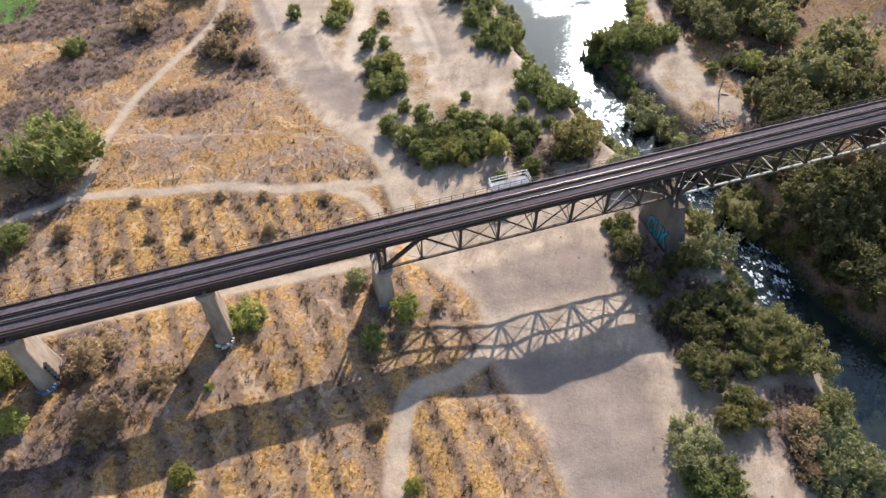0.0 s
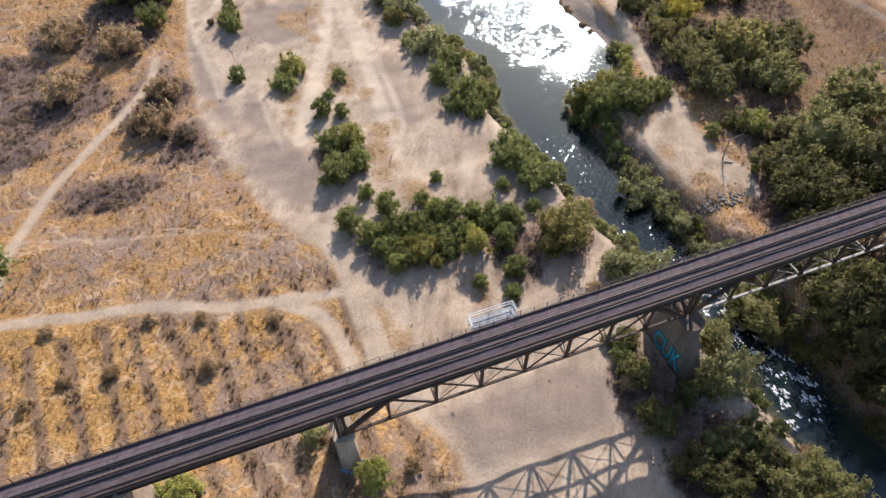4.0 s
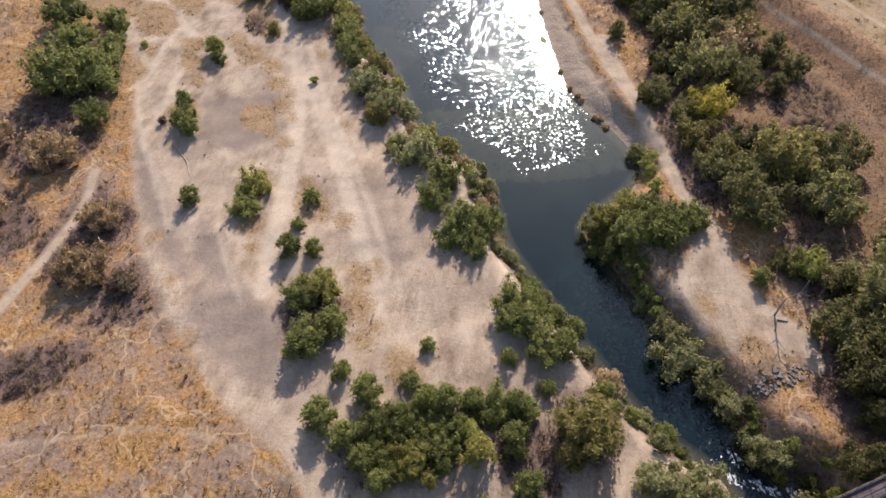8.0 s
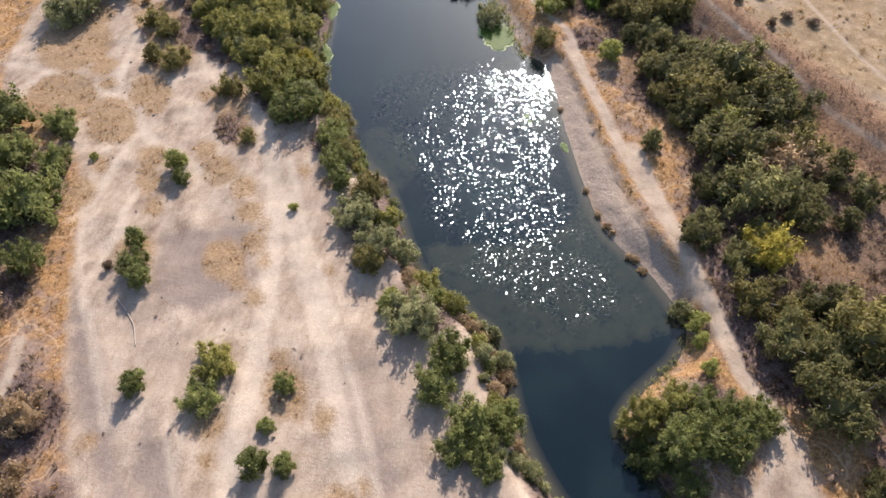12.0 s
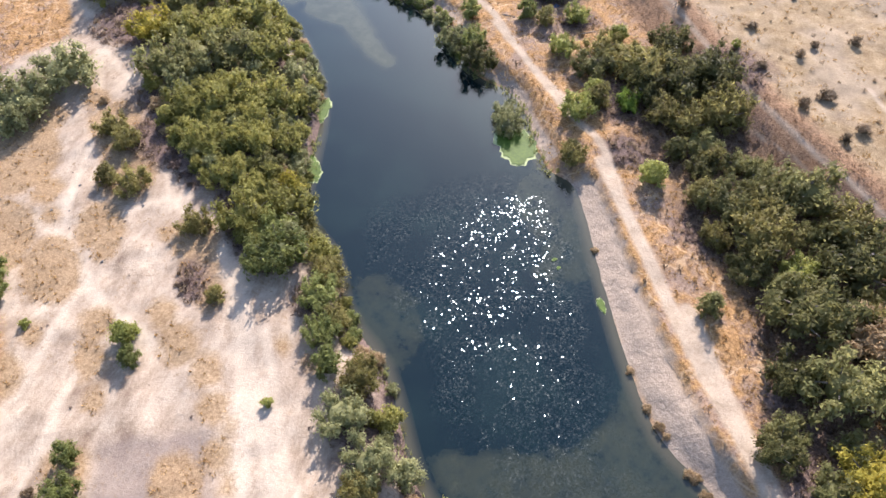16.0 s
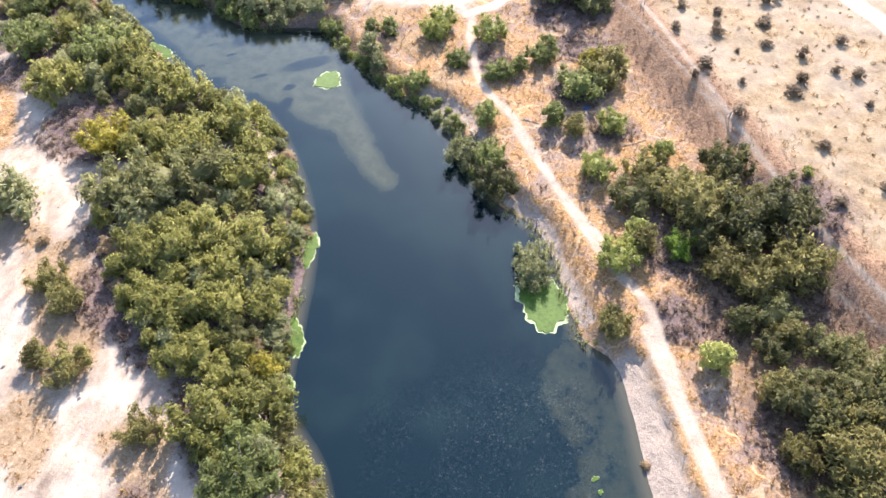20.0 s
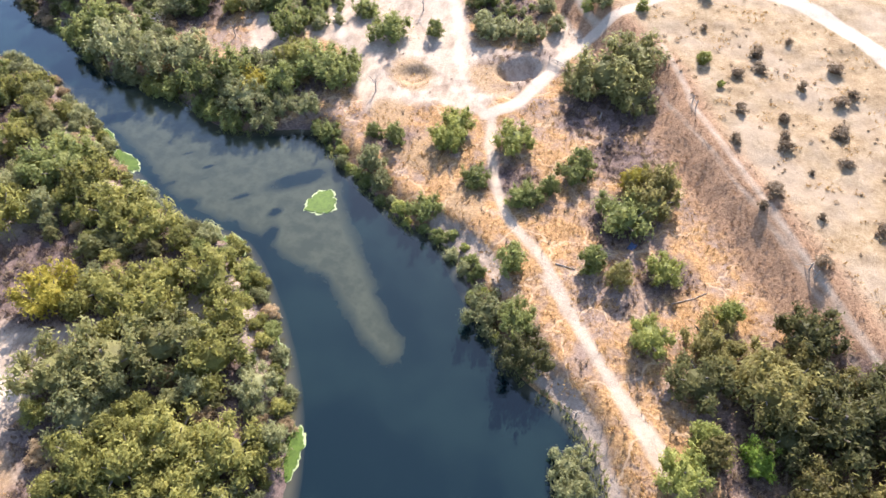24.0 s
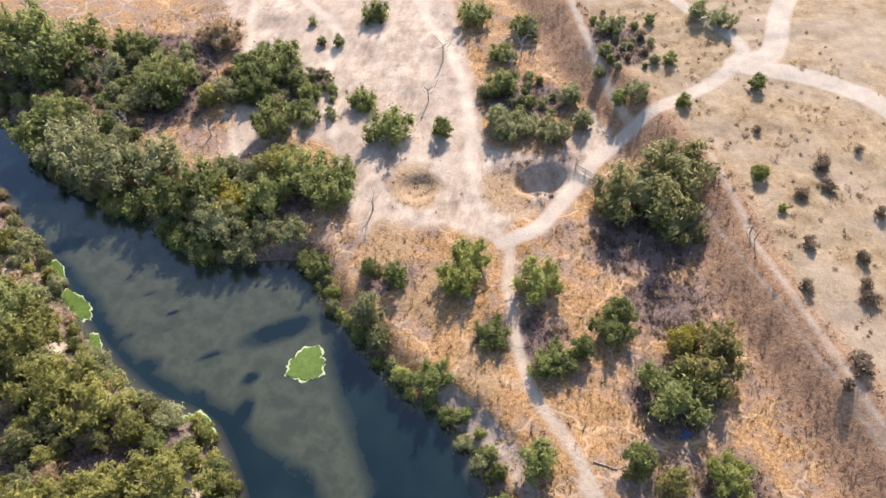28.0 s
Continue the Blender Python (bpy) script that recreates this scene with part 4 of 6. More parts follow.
GROVE_TREES += [("b", 56.7, 225.0, 3.5), ("y", 46.4, 225.3, 3.1), ("o", 4.1, 227.8, 2.5), ("o", 47.8, 229.6, 6.1), ("y", 54.8, 230.1, 6.1), ("b", 38.1, 231.3, 3.8), ("o", 2.5, 232.5, 3.9), ("Y", 56.7, 235.5, 3.2), ("y", 51.3, 235.5, 4.1), ("o", -8.0, 237.7, 6.4), ("o", 48.0, 240.7, 4.3), ("o", 44.4, 241.6, 4.3), ("g", 59.3, 241.8, 3.4), ("o", 54.2, 242.5, 3.7), ("b", 27.9, 246.5, 4.2), ("y", 59.9, 248.0, 4.5), ("y", 54.1, 248.4, 5.7), ("b", 23.3, 250.0, 2.4), ("y", 47.4, 250.8, 5.8), ("o", 41.7, 253.2, 5.1), ("y", 55.1, 256.5, 5.8), ("y", 64.8, 258.7, 3.9), ("b", 28.0, 259.6, 3.9), ("y", 60.5, 260.1, 6.6)]
GROVE_TREES += [("g", 67.3, 261.2, 3.1), ("y", 47.1, 263.4, 6.2), ("b", 25.7, 264.9, 3.8), ("y", 53.8, 265.0, 6.2), ("y", 41.1, 266.1, 5.7), ("g", 66.4, 270.4, 3.9), ("g", 41.3, 273.3, 5.1), ("g", 5.9, 274.4, 6.1), ("b", 24.2, 275.5, 1.6), ("o", 61.4, 276.3, 6.6), ("g", 7.7, 278.3, 7.7), ("o", 46.2, 281.3, 7.4), ("o", 54.2, 281.5, 6.8), ("o", 38.4, 281.6, 7.4), ("y", 64.9, 284.1, 4.9), ("g", 17.3, 286.6, 7.6), ("o", 52.5, 289.4, 6.0), ("y", 63.2, 292.9, 6.1), ("o", 55.3, 294.4, 5.6), ("o", 46.5, 295.5, 5.7), ("Y", 36.9, 298.4, 6.1)]
PLATEAU_SHRUBS = []
PLATEAU_SHRUBS += [("s", 172.5, 200.0, 1.9), ("s", 163.6, 203.9, 1.3), ("s", 168.3, 204.5, 1.9), ("s", 162.8, 215.6, 1.6), ("s", 169.2, 216.0, 2.4), ("s", 188.6, 229.1, 1.5), ("s", 163.1, 230.0, 1.7), ("s", 173.8, 230.1, 1.3), ("s", 179.3, 231.8, 1.3), ("s", 170.9, 243.5, 1.7), ("s", 188.6, 250.4, 1.0), ("s", 161.0, 257.8, 1.6), ("s", 193.1, 259.1, 1.8), ("s", 176.2, 259.5, 2.1), ("s", 189.8, 262.1, 1.1), ("s", 180.7, 262.2, 1.6), ("s", 168.0, 266.2, 0.9), ("s", 186.9, 269.8, 1.5), ("s", 198.9, 270.9, 1.9), ("s", 160.4, 272.6, 1.1), ("s", 164.1, 274.0, 2.0), ("s", 165.0, 275.3, 1.7), ("s", 181.7, 275.7, 1.7), ("s", 174.4, 276.4, 0.7)]
PLATEAU_SHRUBS += [("s", 186.4, 282.7, 1.9), ("s", 173.9, 283.8, 1.9), ("s", 187.7, 284.0, 1.8), ("s", 175.2, 286.0, 1.4), ("s", 166.1, 288.6, 1.1), ("s", 166.3, 289.6, 1.2), ("s", 178.9, 290.4, 1.2), ("s", 193.4, 291.0, 2.0), ("s", 179.0, 291.4, 1.1), ("s", 197.1, 291.8, 1.5), ("s", 172.5, 296.1, 1.2), ("s", 172.9, 297.2, 1.1), ("s", 189.0, 297.9, 1.3), ("s", 199.9, 300.5, 2.3), ("s", 184.8, 306.8, 2.0), ("s", 179.3, 307.0, 1.8), ("s", 187.3, 311.3, 1.6), ("s", 188.3, 312.4, 1.6), ("s", 197.1, 312.8, 1.1), ("s", 182.6, 324.7, 1.0)]
NORTH_TREES = []
NORTH_TREES += [("g", 97.8, 307.2, 2.7), ("l", 126.7, 307.6, 4.9), ("y", 54.7, 309.0, 5.6), ("e", 156.4, 311.5, 5.6), ("g", 97.4, 312.4, 3.3), ("l", 114.1, 312.9, 4.4), ("l", 175.0, 313.7, 1.9), ("y", 48.3, 314.3, 6.3), ("l", 175.0, 315.3, 0.9), ("l", 117.6, 316.8, 4.0), ("o", 103.9, 317.3, 2.8), ("e", 154.1, 318.8, 9.0), ("e", 148.3, 319.9, 5.4), ("e", 162.2, 320.4, 7.5), ("y", 27.6, 320.8, 7.2), ("o", 100.3, 321.0, 2.1), ("y", 44.4, 324.1, 6.6), ("o", 91.5, 326.3, 3.6), ("o", 38.7, 330.4, 7.4), ("g", 88.8, 334.5, 3.7), ("g", 80.0, 334.7, 4.5), ("o", 190.9, 336.4, 2.4), ("o", 72.7, 336.7, 3.7), ("g", 83.8, 336.8, 3.8)]
NORTH_TREES += [("l", 173.3, 337.1, 2.0), ("o", 22.7, 339.0, 6.6), ("g", 76.7, 340.4, 5.1), ("o", 98.1, 340.4, 5.1), ("g", 146.3, 342.2, 4.2), ("o", 85.9, 343.4, 5.2), ("g", 153.9, 343.4, 2.7), ("g", 166.1, 343.5, 3.4), ("o", 162.7, 344.7, 2.2), ("Y", 79.1, 344.8, 4.6), ("o", 101.1, 345.3, 4.4), ("o", 94.4, 346.1, 6.1), ("g", 142.5, 346.5, 3.5), ("g", 137.7, 346.6, 4.2), ("g", 136.8, 349.9, 3.3), ("o", 68.2, 350.0, 5.6), ("o", 75.9, 350.7, 6.2), ("o", 178.6, 350.8, 2.0), ("o", 124.7, 351.0, 2.7), ("g", 155.0, 351.5, 3.2), ("y", 91.2, 351.5, 5.3), ("o", 61.3, 353.1, 4.1), ("g", 163.1, 354.2, 1.9), ("o", 114.3, 354.5, 5.6)]
NORTH_TREES += [("y", 57.7, 356.6, 3.6), ("g", 166.8, 359.1, 2.0), ("g", 197.4, 359.2, 4.1), ("g", 67.2, 360.2, 6.5), ("o", 142.6, 360.6, 4.5), ("g", 58.7, 362.5, 7.2), ("g", 194.2, 364.1, 2.9), ("o", 91.6, 364.5, 5.8), ("o", 182.7, 366.2, 1.7), ("o", 111.5, 366.5, 3.9), ("g", 172.1, 366.8, 3.5), ("o", 98.9, 367.1, 3.7), ("g", 51.6, 369.9, 7.5), ("o", 147.5, 371.9, 3.7), ("o", 100.9, 373.1, 3.6), ("y", 79.8, 378.6, 3.3), ("o", 44.6, 378.7, 6.3), ("o", 156.7, 379.7, 4.2), ("g", 66.3, 382.4, 5.4), ("o", 93.6, 382.5, 6.1), ("o", 48.0, 383.4, 5.5), ("o", 71.8, 385.8, 7.1), ("o", 98.3, 387.2, 5.4), ("o", 146.7, 388.2, 5.0)]
NORTH_TREES += [("g", 112.3, 390.5, 1.8), ("g", 108.4, 392.1, 1.6), ("o", 124.1, 398.8, 4.2), ("b", 86.0, 401.5, 5.8), ("g", 108.4, 401.7, 1.4), ("o", 48.6, 404.5, 12.0), ("o", 64.5, 404.8, 5.4), ("o", 40.8, 417.3, 8.1)]



def axis(lo, hi, fine, far):
    """Even steps between lo and hi, growing steps out to the horizon."""
    mid = list(np.arange(lo, hi + fine / 2, fine))
    up, s, v = [], fine, mid[-1]
    while v < far:
        s *= 1.35
        v += s
        up.append(v)
    dn, s, v = [], fine, mid[0]
    while v > -far:
        s *= 1.35
        v -= s
        dn.append(v)
    return np.array(dn[::-1] + mid + up)


def sheet(name, X, Y, Z, keep=None):
    ny, nx = X.shape
    idx = np.arange(nx * ny).reshape(ny, nx)
    quads = np.stack([idx[:-1, :-1], idx[:-1, 1:], idx[1:, 1:], idx[1:, :-1]], -1).reshape(-1, 4)
    used = None
    verts = np.stack([X, Y, Z], -1).reshape(-1, 3)
    if keep is not None:
        quads = quads[keep.reshape(-1)]
        used = np.unique(quads)
        back = np.zeros(nx * ny, int)
        back[used] = np.arange(len(used))
        quads, verts = back[quads], verts[used]
    me = bpy.data.meshes.new(name)
    me.vertices.add(len(verts))
    me.vertices.foreach_set("co", verts.astype(np.float32).ravel())
    me.loops.add(quads.size)
    me.loops.foreach_set("vertex_index", quads.astype(np.int32).ravel())
    me.polygons.add(len(quads))
    me.polygons.foreach_set("loop_start", np.arange(0, quads.size, 4, dtype=np.int32))
    me.polygons.foreach_set("loop_total", np.full(len(quads), 4, np.int32))
    me.polygons.foreach_set("use_smooth", np.ones(len(quads), bool))
    me.update()
    return me, used


def put_field(me, name, values):
    a = me.attributes.new(name, "FLOAT", "POINT")
    a.data.foreach_set("value", np.asarray(values, np.float32).ravel())


GX, GY = np.meshgrid(axis(-80, 240, 0.88, 3000), axis(-12, 425, 0.88, 3000))
G_RIVER = river_sd(GX, GY)
GZ = ground_z(GX, GY, G_RIVER)
ground_mesh, _ = sheet("ground", GX, GY, GZ)
put_field(ground_mesh, "river", G_RIVER - 0.4)
g_sand = np.minimum(signed(GX, GY, SAND), signed(GX, GY, SPIT))
g_sand = np.minimum(g_sand, np.where(G_RIVER > -1, np.minimum(away(GX, GY, smooth_line(GRAVEL_BAR)) - 3.2, away(GX, GY, smooth_line(GRAVEL_N)) - 2.2), 50))
g_north = signed(GX, GY, NORTH_SAND)
put_field(ground_mesh, "sand", np.clip(np.minimum(g_sand, g_north), -40, 40))
g_path = np.full(GX.shape, 60.0)
for pts, half in PATHS:
    g_path = np.minimum(g_path, away(GX, GY, smooth_line(pts)) - half)
put_field(ground_mesh, "path", g_path)
g_road = np.full(GX.shape, 60.0)
for pts, half in ((ROAD_NE, 2.5), (ROAD_E, 2.7), (NORTH_TRACK_B, 1.4)):
    g_road = np.minimum(g_road, away(GX, GY, smooth_line(pts)) - half)
put_field(ground_mesh, "road", g_road)
foot = hill_foot(GY)
put_field(ground_mesh, "slope", np.where(GY > 120, np.maximum(foot + 1 - GX, GX - foot - 14), 40))
put_field(ground_mesh, "plateau", np.where(GY > 120, np.clip(foot + 13 - GX, -40, 40), 40))
g_patch = np.full(GX.shape, 40.0)
for cx, cy, r in PATCHES:
    g_patch = np.minimum(g_patch, np.hypot(GX - cx, (GY - cy) * 0.75) - r)
put_field(ground_mesh, "patch", g_patch)
g_track = np.full(GX.shape, 40.0)
for pts, half in SAND_TRACKS:
    g_track = np.minimum(g_track, away(GX, GY, smooth_line(pts)) - half)
put_field(ground_mesh, "track", g_track)
g_gravel = np.minimum(away(GX, GY, smooth_line(GRAVEL_BAR)) - 2.7, away(GX, GY, smooth_line(GRAVEL_N)) - 2.0)
for pts in ERODED_BANKS:
    g_gravel = np.minimum(g_gravel, away(GX, GY, smooth_line(pts)) - 1.5)
put_field(ground_mesh, "gravel", g_gravel)
g_shoal = np.where(GY < 84, 0.3 + 0.03 * np.clip(GY - 40, 0, 40), 40.0)
for outline, faint in ((SHOALS_NORTH, -9), (SHOALS_MID, 0.2), (SHOALS_SOUTH, -0.2), (SHOALS_EAST, 0.1)):
    g_shoal = np.minimum(g_shoal, np.maximum(signed(GX, GY, smooth_line(outline + outline[:1], 3)), faint))
for cx, cy, rx, ry in WEED_BEDS:
    g_shoal = np.maximum(g_shoal, np.minimum((1.0 - np.hypot((GX - cx - 0.5 * (GY - cy)) / rx, (GY - cy) / (0.8 * ry))) * 4, 2))
g_brush_shade = np.full(GX.shape, 40.0)
for cx, cy, rx, ry in BRUSH_AND_SHADE:
    g_brush_shade = np.minimum(g_brush_shade, (np.hypot((GX - cx) / rx, (GY - cy) / ry) - 1) * min(rx, ry))
g_brush_shade = np.minimum(g_brush_shade, np.where(GY > 84, away(GX, GY, WEST_BANK) - 4.0, 40))
g_brush_shade = np.minimum(g_brush_shade, np.where((GY > 262) | (GY < 128), away(GX, GY, EAST_BANK) - 2.5, 40))
put_field(ground_mesh, "brush_shade", g_brush_shade)
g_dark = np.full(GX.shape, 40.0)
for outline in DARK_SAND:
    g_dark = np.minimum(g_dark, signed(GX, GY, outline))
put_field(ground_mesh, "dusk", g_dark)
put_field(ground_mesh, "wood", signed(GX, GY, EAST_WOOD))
put_field(ground_mesh, "furrow", np.where((GX < 26) & (GY < 103), (0.35 - np.sin((GX + 0.12 * GY) * 6.283 / 5.4 + 0.8 * waves(GX, GY, 25, 4))) * 1.5, 40))
put_field(ground_mesh, "meadow", np.maximum(GY - 112, GX - 34))
put_field(ground_mesh, "lawn", np.hypot(GX + 60.9, GY - 192) - 7.6)
xs_axis, ys_axis = GX[0], GY[:, 0]


def look_up(grid, x, y):
    return grid[np.clip(np.searchsorted(ys_axis, y), 0, len(ys_axis) - 1), np.clip(np.searchsorted(xs_axis, x), 0, len(xs_axis) - 1)]


def between(grid, x, y):
    """Values of a grid of the ground at any places, blended from the four round each."""
    fx, fy = np.interp(x, xs_axis, np.arange(len(xs_axis))), np.interp(y, ys_axis, np.arange(len(ys_axis)))
    ix, iy = np.minimum(fx.astype(int), len(xs_axis) - 2), np.minimum(fy.astype(int), len(ys_axis) - 2)
    u, v = fx - ix, fy - iy
    return (grid[iy, ix] * (1 - u) + grid[iy, ix + 1] * u) * (1 - v) + (grid[iy + 1, ix] * (1 - u) + grid[iy + 1, ix + 1] * u) * v


g_sand = np.minimum(g_sand, g_north)
ground_mesh.materials.append(GROUND)
tagged(new("ground", ground_mesh), "dry floodplain of straw grass, pale sand and trodden dirt", "ground", kind="structure")

wx, wy = np.meshgrid(np.arange(-90, 130, 1.1), np.arange(-70, 475, 1.1))
w_sd = river_sd(wx, wy)
cell = np.minimum(np.minimum(w_sd[:-1, :-1], w_sd[1:, 1:]), np.minimum(w_sd[1:, :-1], w_sd[:-1, 1:]))
water_mesh, used = sheet("water", wx, wy, np.full(wx.shape, WATER), cell < 1.5)
off_bank = away(wx, wy, EAST_BANK)
ruffled = step01(wy, 146, 152) * (1 - step01(wy, 215, 234)) * (0.25 + 0.75 * step01(off_bank + 3.0 * waves(wx, wy, 9, 41), 3, 8))
ruffled = ruffled * (0.08 + 0.92 * step01(away(wx, wy, WEST_BANK) + 3.5 * waves(wx, wy, 13, 44), 4, 10))
ruffled = ruffled * (1 + 0.8 * (1 - step01(wy, 180, 235)))
riffle = 1.8 * (1 - step01(wy, 84, 100)) * step01(wy, 46, 56)
channel = 0.75 * (1 - step01(wy, 112, 128)) + 0.14 * step01(wy, 112, 128) * (1 - step01(wy, 142, 149))
put_field(water_mesh, "rough", (0.006 + 1.0 * np.maximum(ruffled, channel) + riffle).ravel()[used])
put_field(water_mesh, "shallow", between(g_shoal, wx, wy).ravel()[used])
put_field(water_mesh, "margin", w_sd.ravel()[used])
water_mesh.materials.append(WATER_MAT)
tagged(new("water", water_mesh), "calm dark blue-green river with sun glitter", "water", kind="structure")

# ---- helpers for meshes ----
def part(name, bm, material, parent=None, label="", flat=True):
    """Links a bmesh as one mesh object under its thing."""
    me = bpy.data.meshes.new(name)
    bm.to_mesh(me)
    bm.free()
    if not flat:
        me.polygons.foreach_set("use_smooth", [True] * len(me.polygons))
    me.materials.append(material)
    ob = new(name, me)
    ob.parent = parent
    return tagged(ob, label)


def box(bm, x0, x1, y0, y1, z0, z1):
    v = [bm.verts.new((x, y, z)) for z in (z0, z1) for y in (y0, y1) for x in (x0, x1)]
    for f in ((0, 2, 3, 1), (4, 5, 7, 6), (0, 1, 5, 4), (2, 6, 7, 3), (0, 4, 6, 2), (1, 3, 7, 5)):
        bm.faces.new([v[i] for i in f])


def beam(bm, a, b, w, h):
    """A bar of rectangular section from a to b."""
    a, b = Vector(a), Vector(b)
    d = (b - a).normalized()
    side = d.cross(Vector((0, 0, 1)))
    side = Vector((1, 0, 0)) if side.length < 0.05 else side.normalized()
    up = side.cross(d).normalized()
    v = [bm.verts.new(p + side * (w / 2 * i) + up * (h / 2 * j)) for p in (a, b) for i, j in ((-1, -1), (1, -1), (1, 1), (-1, 1))]
    for f in ((3, 2, 1, 0), (4, 5, 6, 7), (0, 1, 5, 4), (1, 2, 6, 5), (2, 3, 7, 6), (3, 0, 4, 7)):
        bm.faces.new([v[i] for i in f])


def tube(bm, pts, radii, sides=6):
    """A tapered round limb along some points."""
    rings = []
    for i, p in enumerate(pts):
        p = Vector(p)
        d = (Vector(pts[min(i + 1, len(pts) - 1)]) - Vector(pts[max(i - 1, 0)])).normalized()
        s = d.cross(Vector((0.3, 0.9, 0.1))).normalized()
        u = s.cross(d)
        rings.append([bm.verts.new(p + (s * math.cos(6.2832 * k / sides) + u * math.sin(6.2832 * k / sides)) * radii[i]) for k in range(sides)])
    for r0, r1 in zip(rings[:-1], rings[1:]):
        for k in range(sides):
            bm.faces.new((r0[k], r0[(k + 1) % sides], r1[(k + 1) % sides], r1[k]))
    bm.faces.new(rings[-1])


def empty(name, m=None):
    ob = new(name)
    ob.matrix_basis = m or Matrix()
    return ob

# ---- the railway bridge ----
DECK, TRACK_Y = 15.0, 67.65
NEAR, FAR = 65.1, 70.2
X0, X1 = -150.0, 150.0
bridge = tagged(empty("railway_bridge", pose(0, 0, 0)), "old dark steel railway bridge on weathered concrete piers", "bridge")
bm = bmesh.new()
box(bm, X0, X1, NEAR, FAR, DECK - 0.75, DECK - 0.35)
part("deck_slab", bm, STEEL, bridge)
bm = bmesh.new()
xs = np.arange(X0, X1, 1.5)
prof = [(NEAR + 0.2, -0.02), (TRACK_Y - 1.7, 0.0), (TRACK_Y - 1.2, 0.1), (TRACK_Y + 1.2, 0.1), (TRACK_Y + 1.7, 0.0), (FAR - 0.2, -0.02)]
rows = [[bm.verts.new((x, y, DECK - 0.2 + z + random.uniform(-0.03, 0.03))) for y, z in prof] for x in xs]
low = [[bm.verts.new((x, y, DECK - 0.36)) for y in (NEAR + 0.2, FAR - 0.2)] for x in xs]
for i in range(len(xs) - 1):
    for j in range(len(prof) - 1):
        bm.faces.new((rows[i][j], rows[i + 1][j], rows[i + 1][j + 1], rows[i][j + 1]))
    bm.faces.new((low[i][0], low[i + 1][0], rows[i + 1][0], rows[i][0]))
    bm.faces.new((rows[i][-1], rows[i + 1][-1], low[i + 1][1], low[i][1]))
part("ballast_bed", bm, BALLAST, bridge, "brown-grey crushed stone ballast")
for y0, y1, z1 in ((NEAR - 0.02, NEAR + 0.2, 0.05), (NEAR + 0.55, NEAR + 0.68, -0.08), (FAR - 0.2, FAR + 0.02, 0.05)):
    bm = bmesh.new()
    box(bm, X0, X1, y0, y1, DECK - 0.36, DECK + z1)
    part("kerb_beam", bm, STEEL, bridge)
# walkway pipe along the near kerb
bm = bmesh.new()
tube(bm, [(X0, NEAR - 0.12, DECK - 0.25), (X1, NEAR - 0.12, DECK - 0.25)], [0.07, 0.07], 6)
part("cable_pipe", bm, TIMBER, bridge)
# railing on the far side
for y in (FAR - 0.05,):
    for z in (0.55, 1.1):
        bm = bmesh.new()
        beam(bm, (X0, y, DECK + z), (X1, y, DECK + z), 0.05, 0.06)
        part("handrail", bm, TIMBER, bridge)
bm = bmesh.new()
beam(bm, (0, 0, -0.3), (0, 0, 1.13), 0.08, 0.08)
post = part("railing_post", bm, STEEL, bridge)
post.location = (-96, FAR - 0.05, DECK)
x = -94.0
while x < 130:
    ob = new("railing_post", post.data)
    ob.parent, ob.location = bridge, (x, FAR - 0.05, DECK)
    x += 2.0
# refuge platform
bm = bmesh.new()
box(bm, 31.0, 37.6, FAR + 0.03, FAR + 1.9, DECK - 0.25, DECK - 0.12)
platform = part("refuge_platform", bm, GRATING, bridge, "grey refuge platform with scribbled boards")
for a, b in (((31, FAR + 1.9), (37.6, FAR + 1.9)), ((31, FAR), (31, FAR + 1.9)), ((37.6, FAR), (37.6, FAR + 1.9))):
    for z in (0.5, 1.1):
        bm = bmesh.new()
        beam(bm, (*a, DECK + z), (*b, DECK + z), 0.08, 0.08)
        part("platform_rail", bm, PALE, platform)
for x, y in ((31, FAR + 1.9), (34.3, FAR + 1.9), (37.6, FAR + 1.9), (31, FAR), (37.6, FAR)):
    bm = bmesh.new()
    beam(bm, (x, y, DECK - 0.2), (x, y, DECK + 1.12), 0.09, 0.09)
    part("platform_post", bm, PALE, platform)

track = tagged(empty("railway_track", pose(0, 0, 0)), "single railway track with shiny worn rails on dark sleepers", "railway track")
for off, w in ((-0.75, 0.075), (0.75, 0.075), (-0.42, 0.06), (0.42, 0.06)):
    bm = bmesh.new()
    y = TRACK_Y + off
    box(bm, X0, X1, y - w, y + w, DECK - 0.02, DECK + 0.01)
    box(bm, X0, X1, y - 0.012, y + 0.012, DECK + 0.01, DECK + 0.10)
    box(bm, X0, X1, y - w / 2, y + w / 2, DECK + 0.10, DECK + 0.16)
    part("rail" if abs(off) > 0.5 else "guard_rail", bm, RAIL if abs(off) > 0.5 else STEEL, track)
bm = bmesh.new()
box(bm, -0.11, 0.11, -1.25, 1.25, -0.2, -0.065)
sleeper = part("sleeper", bm, TIMBER, track)
sleeper.location = (-70, TRACK_Y, DECK - 0.022)
for i in range(1, 290):
    ob = new("sleeper", sleeper.data)
    ob.parent, ob.location = track, (-70 + i * 0.62, TRACK_Y + random.uniform(-0.04, 0.04), DECK - 0.022)


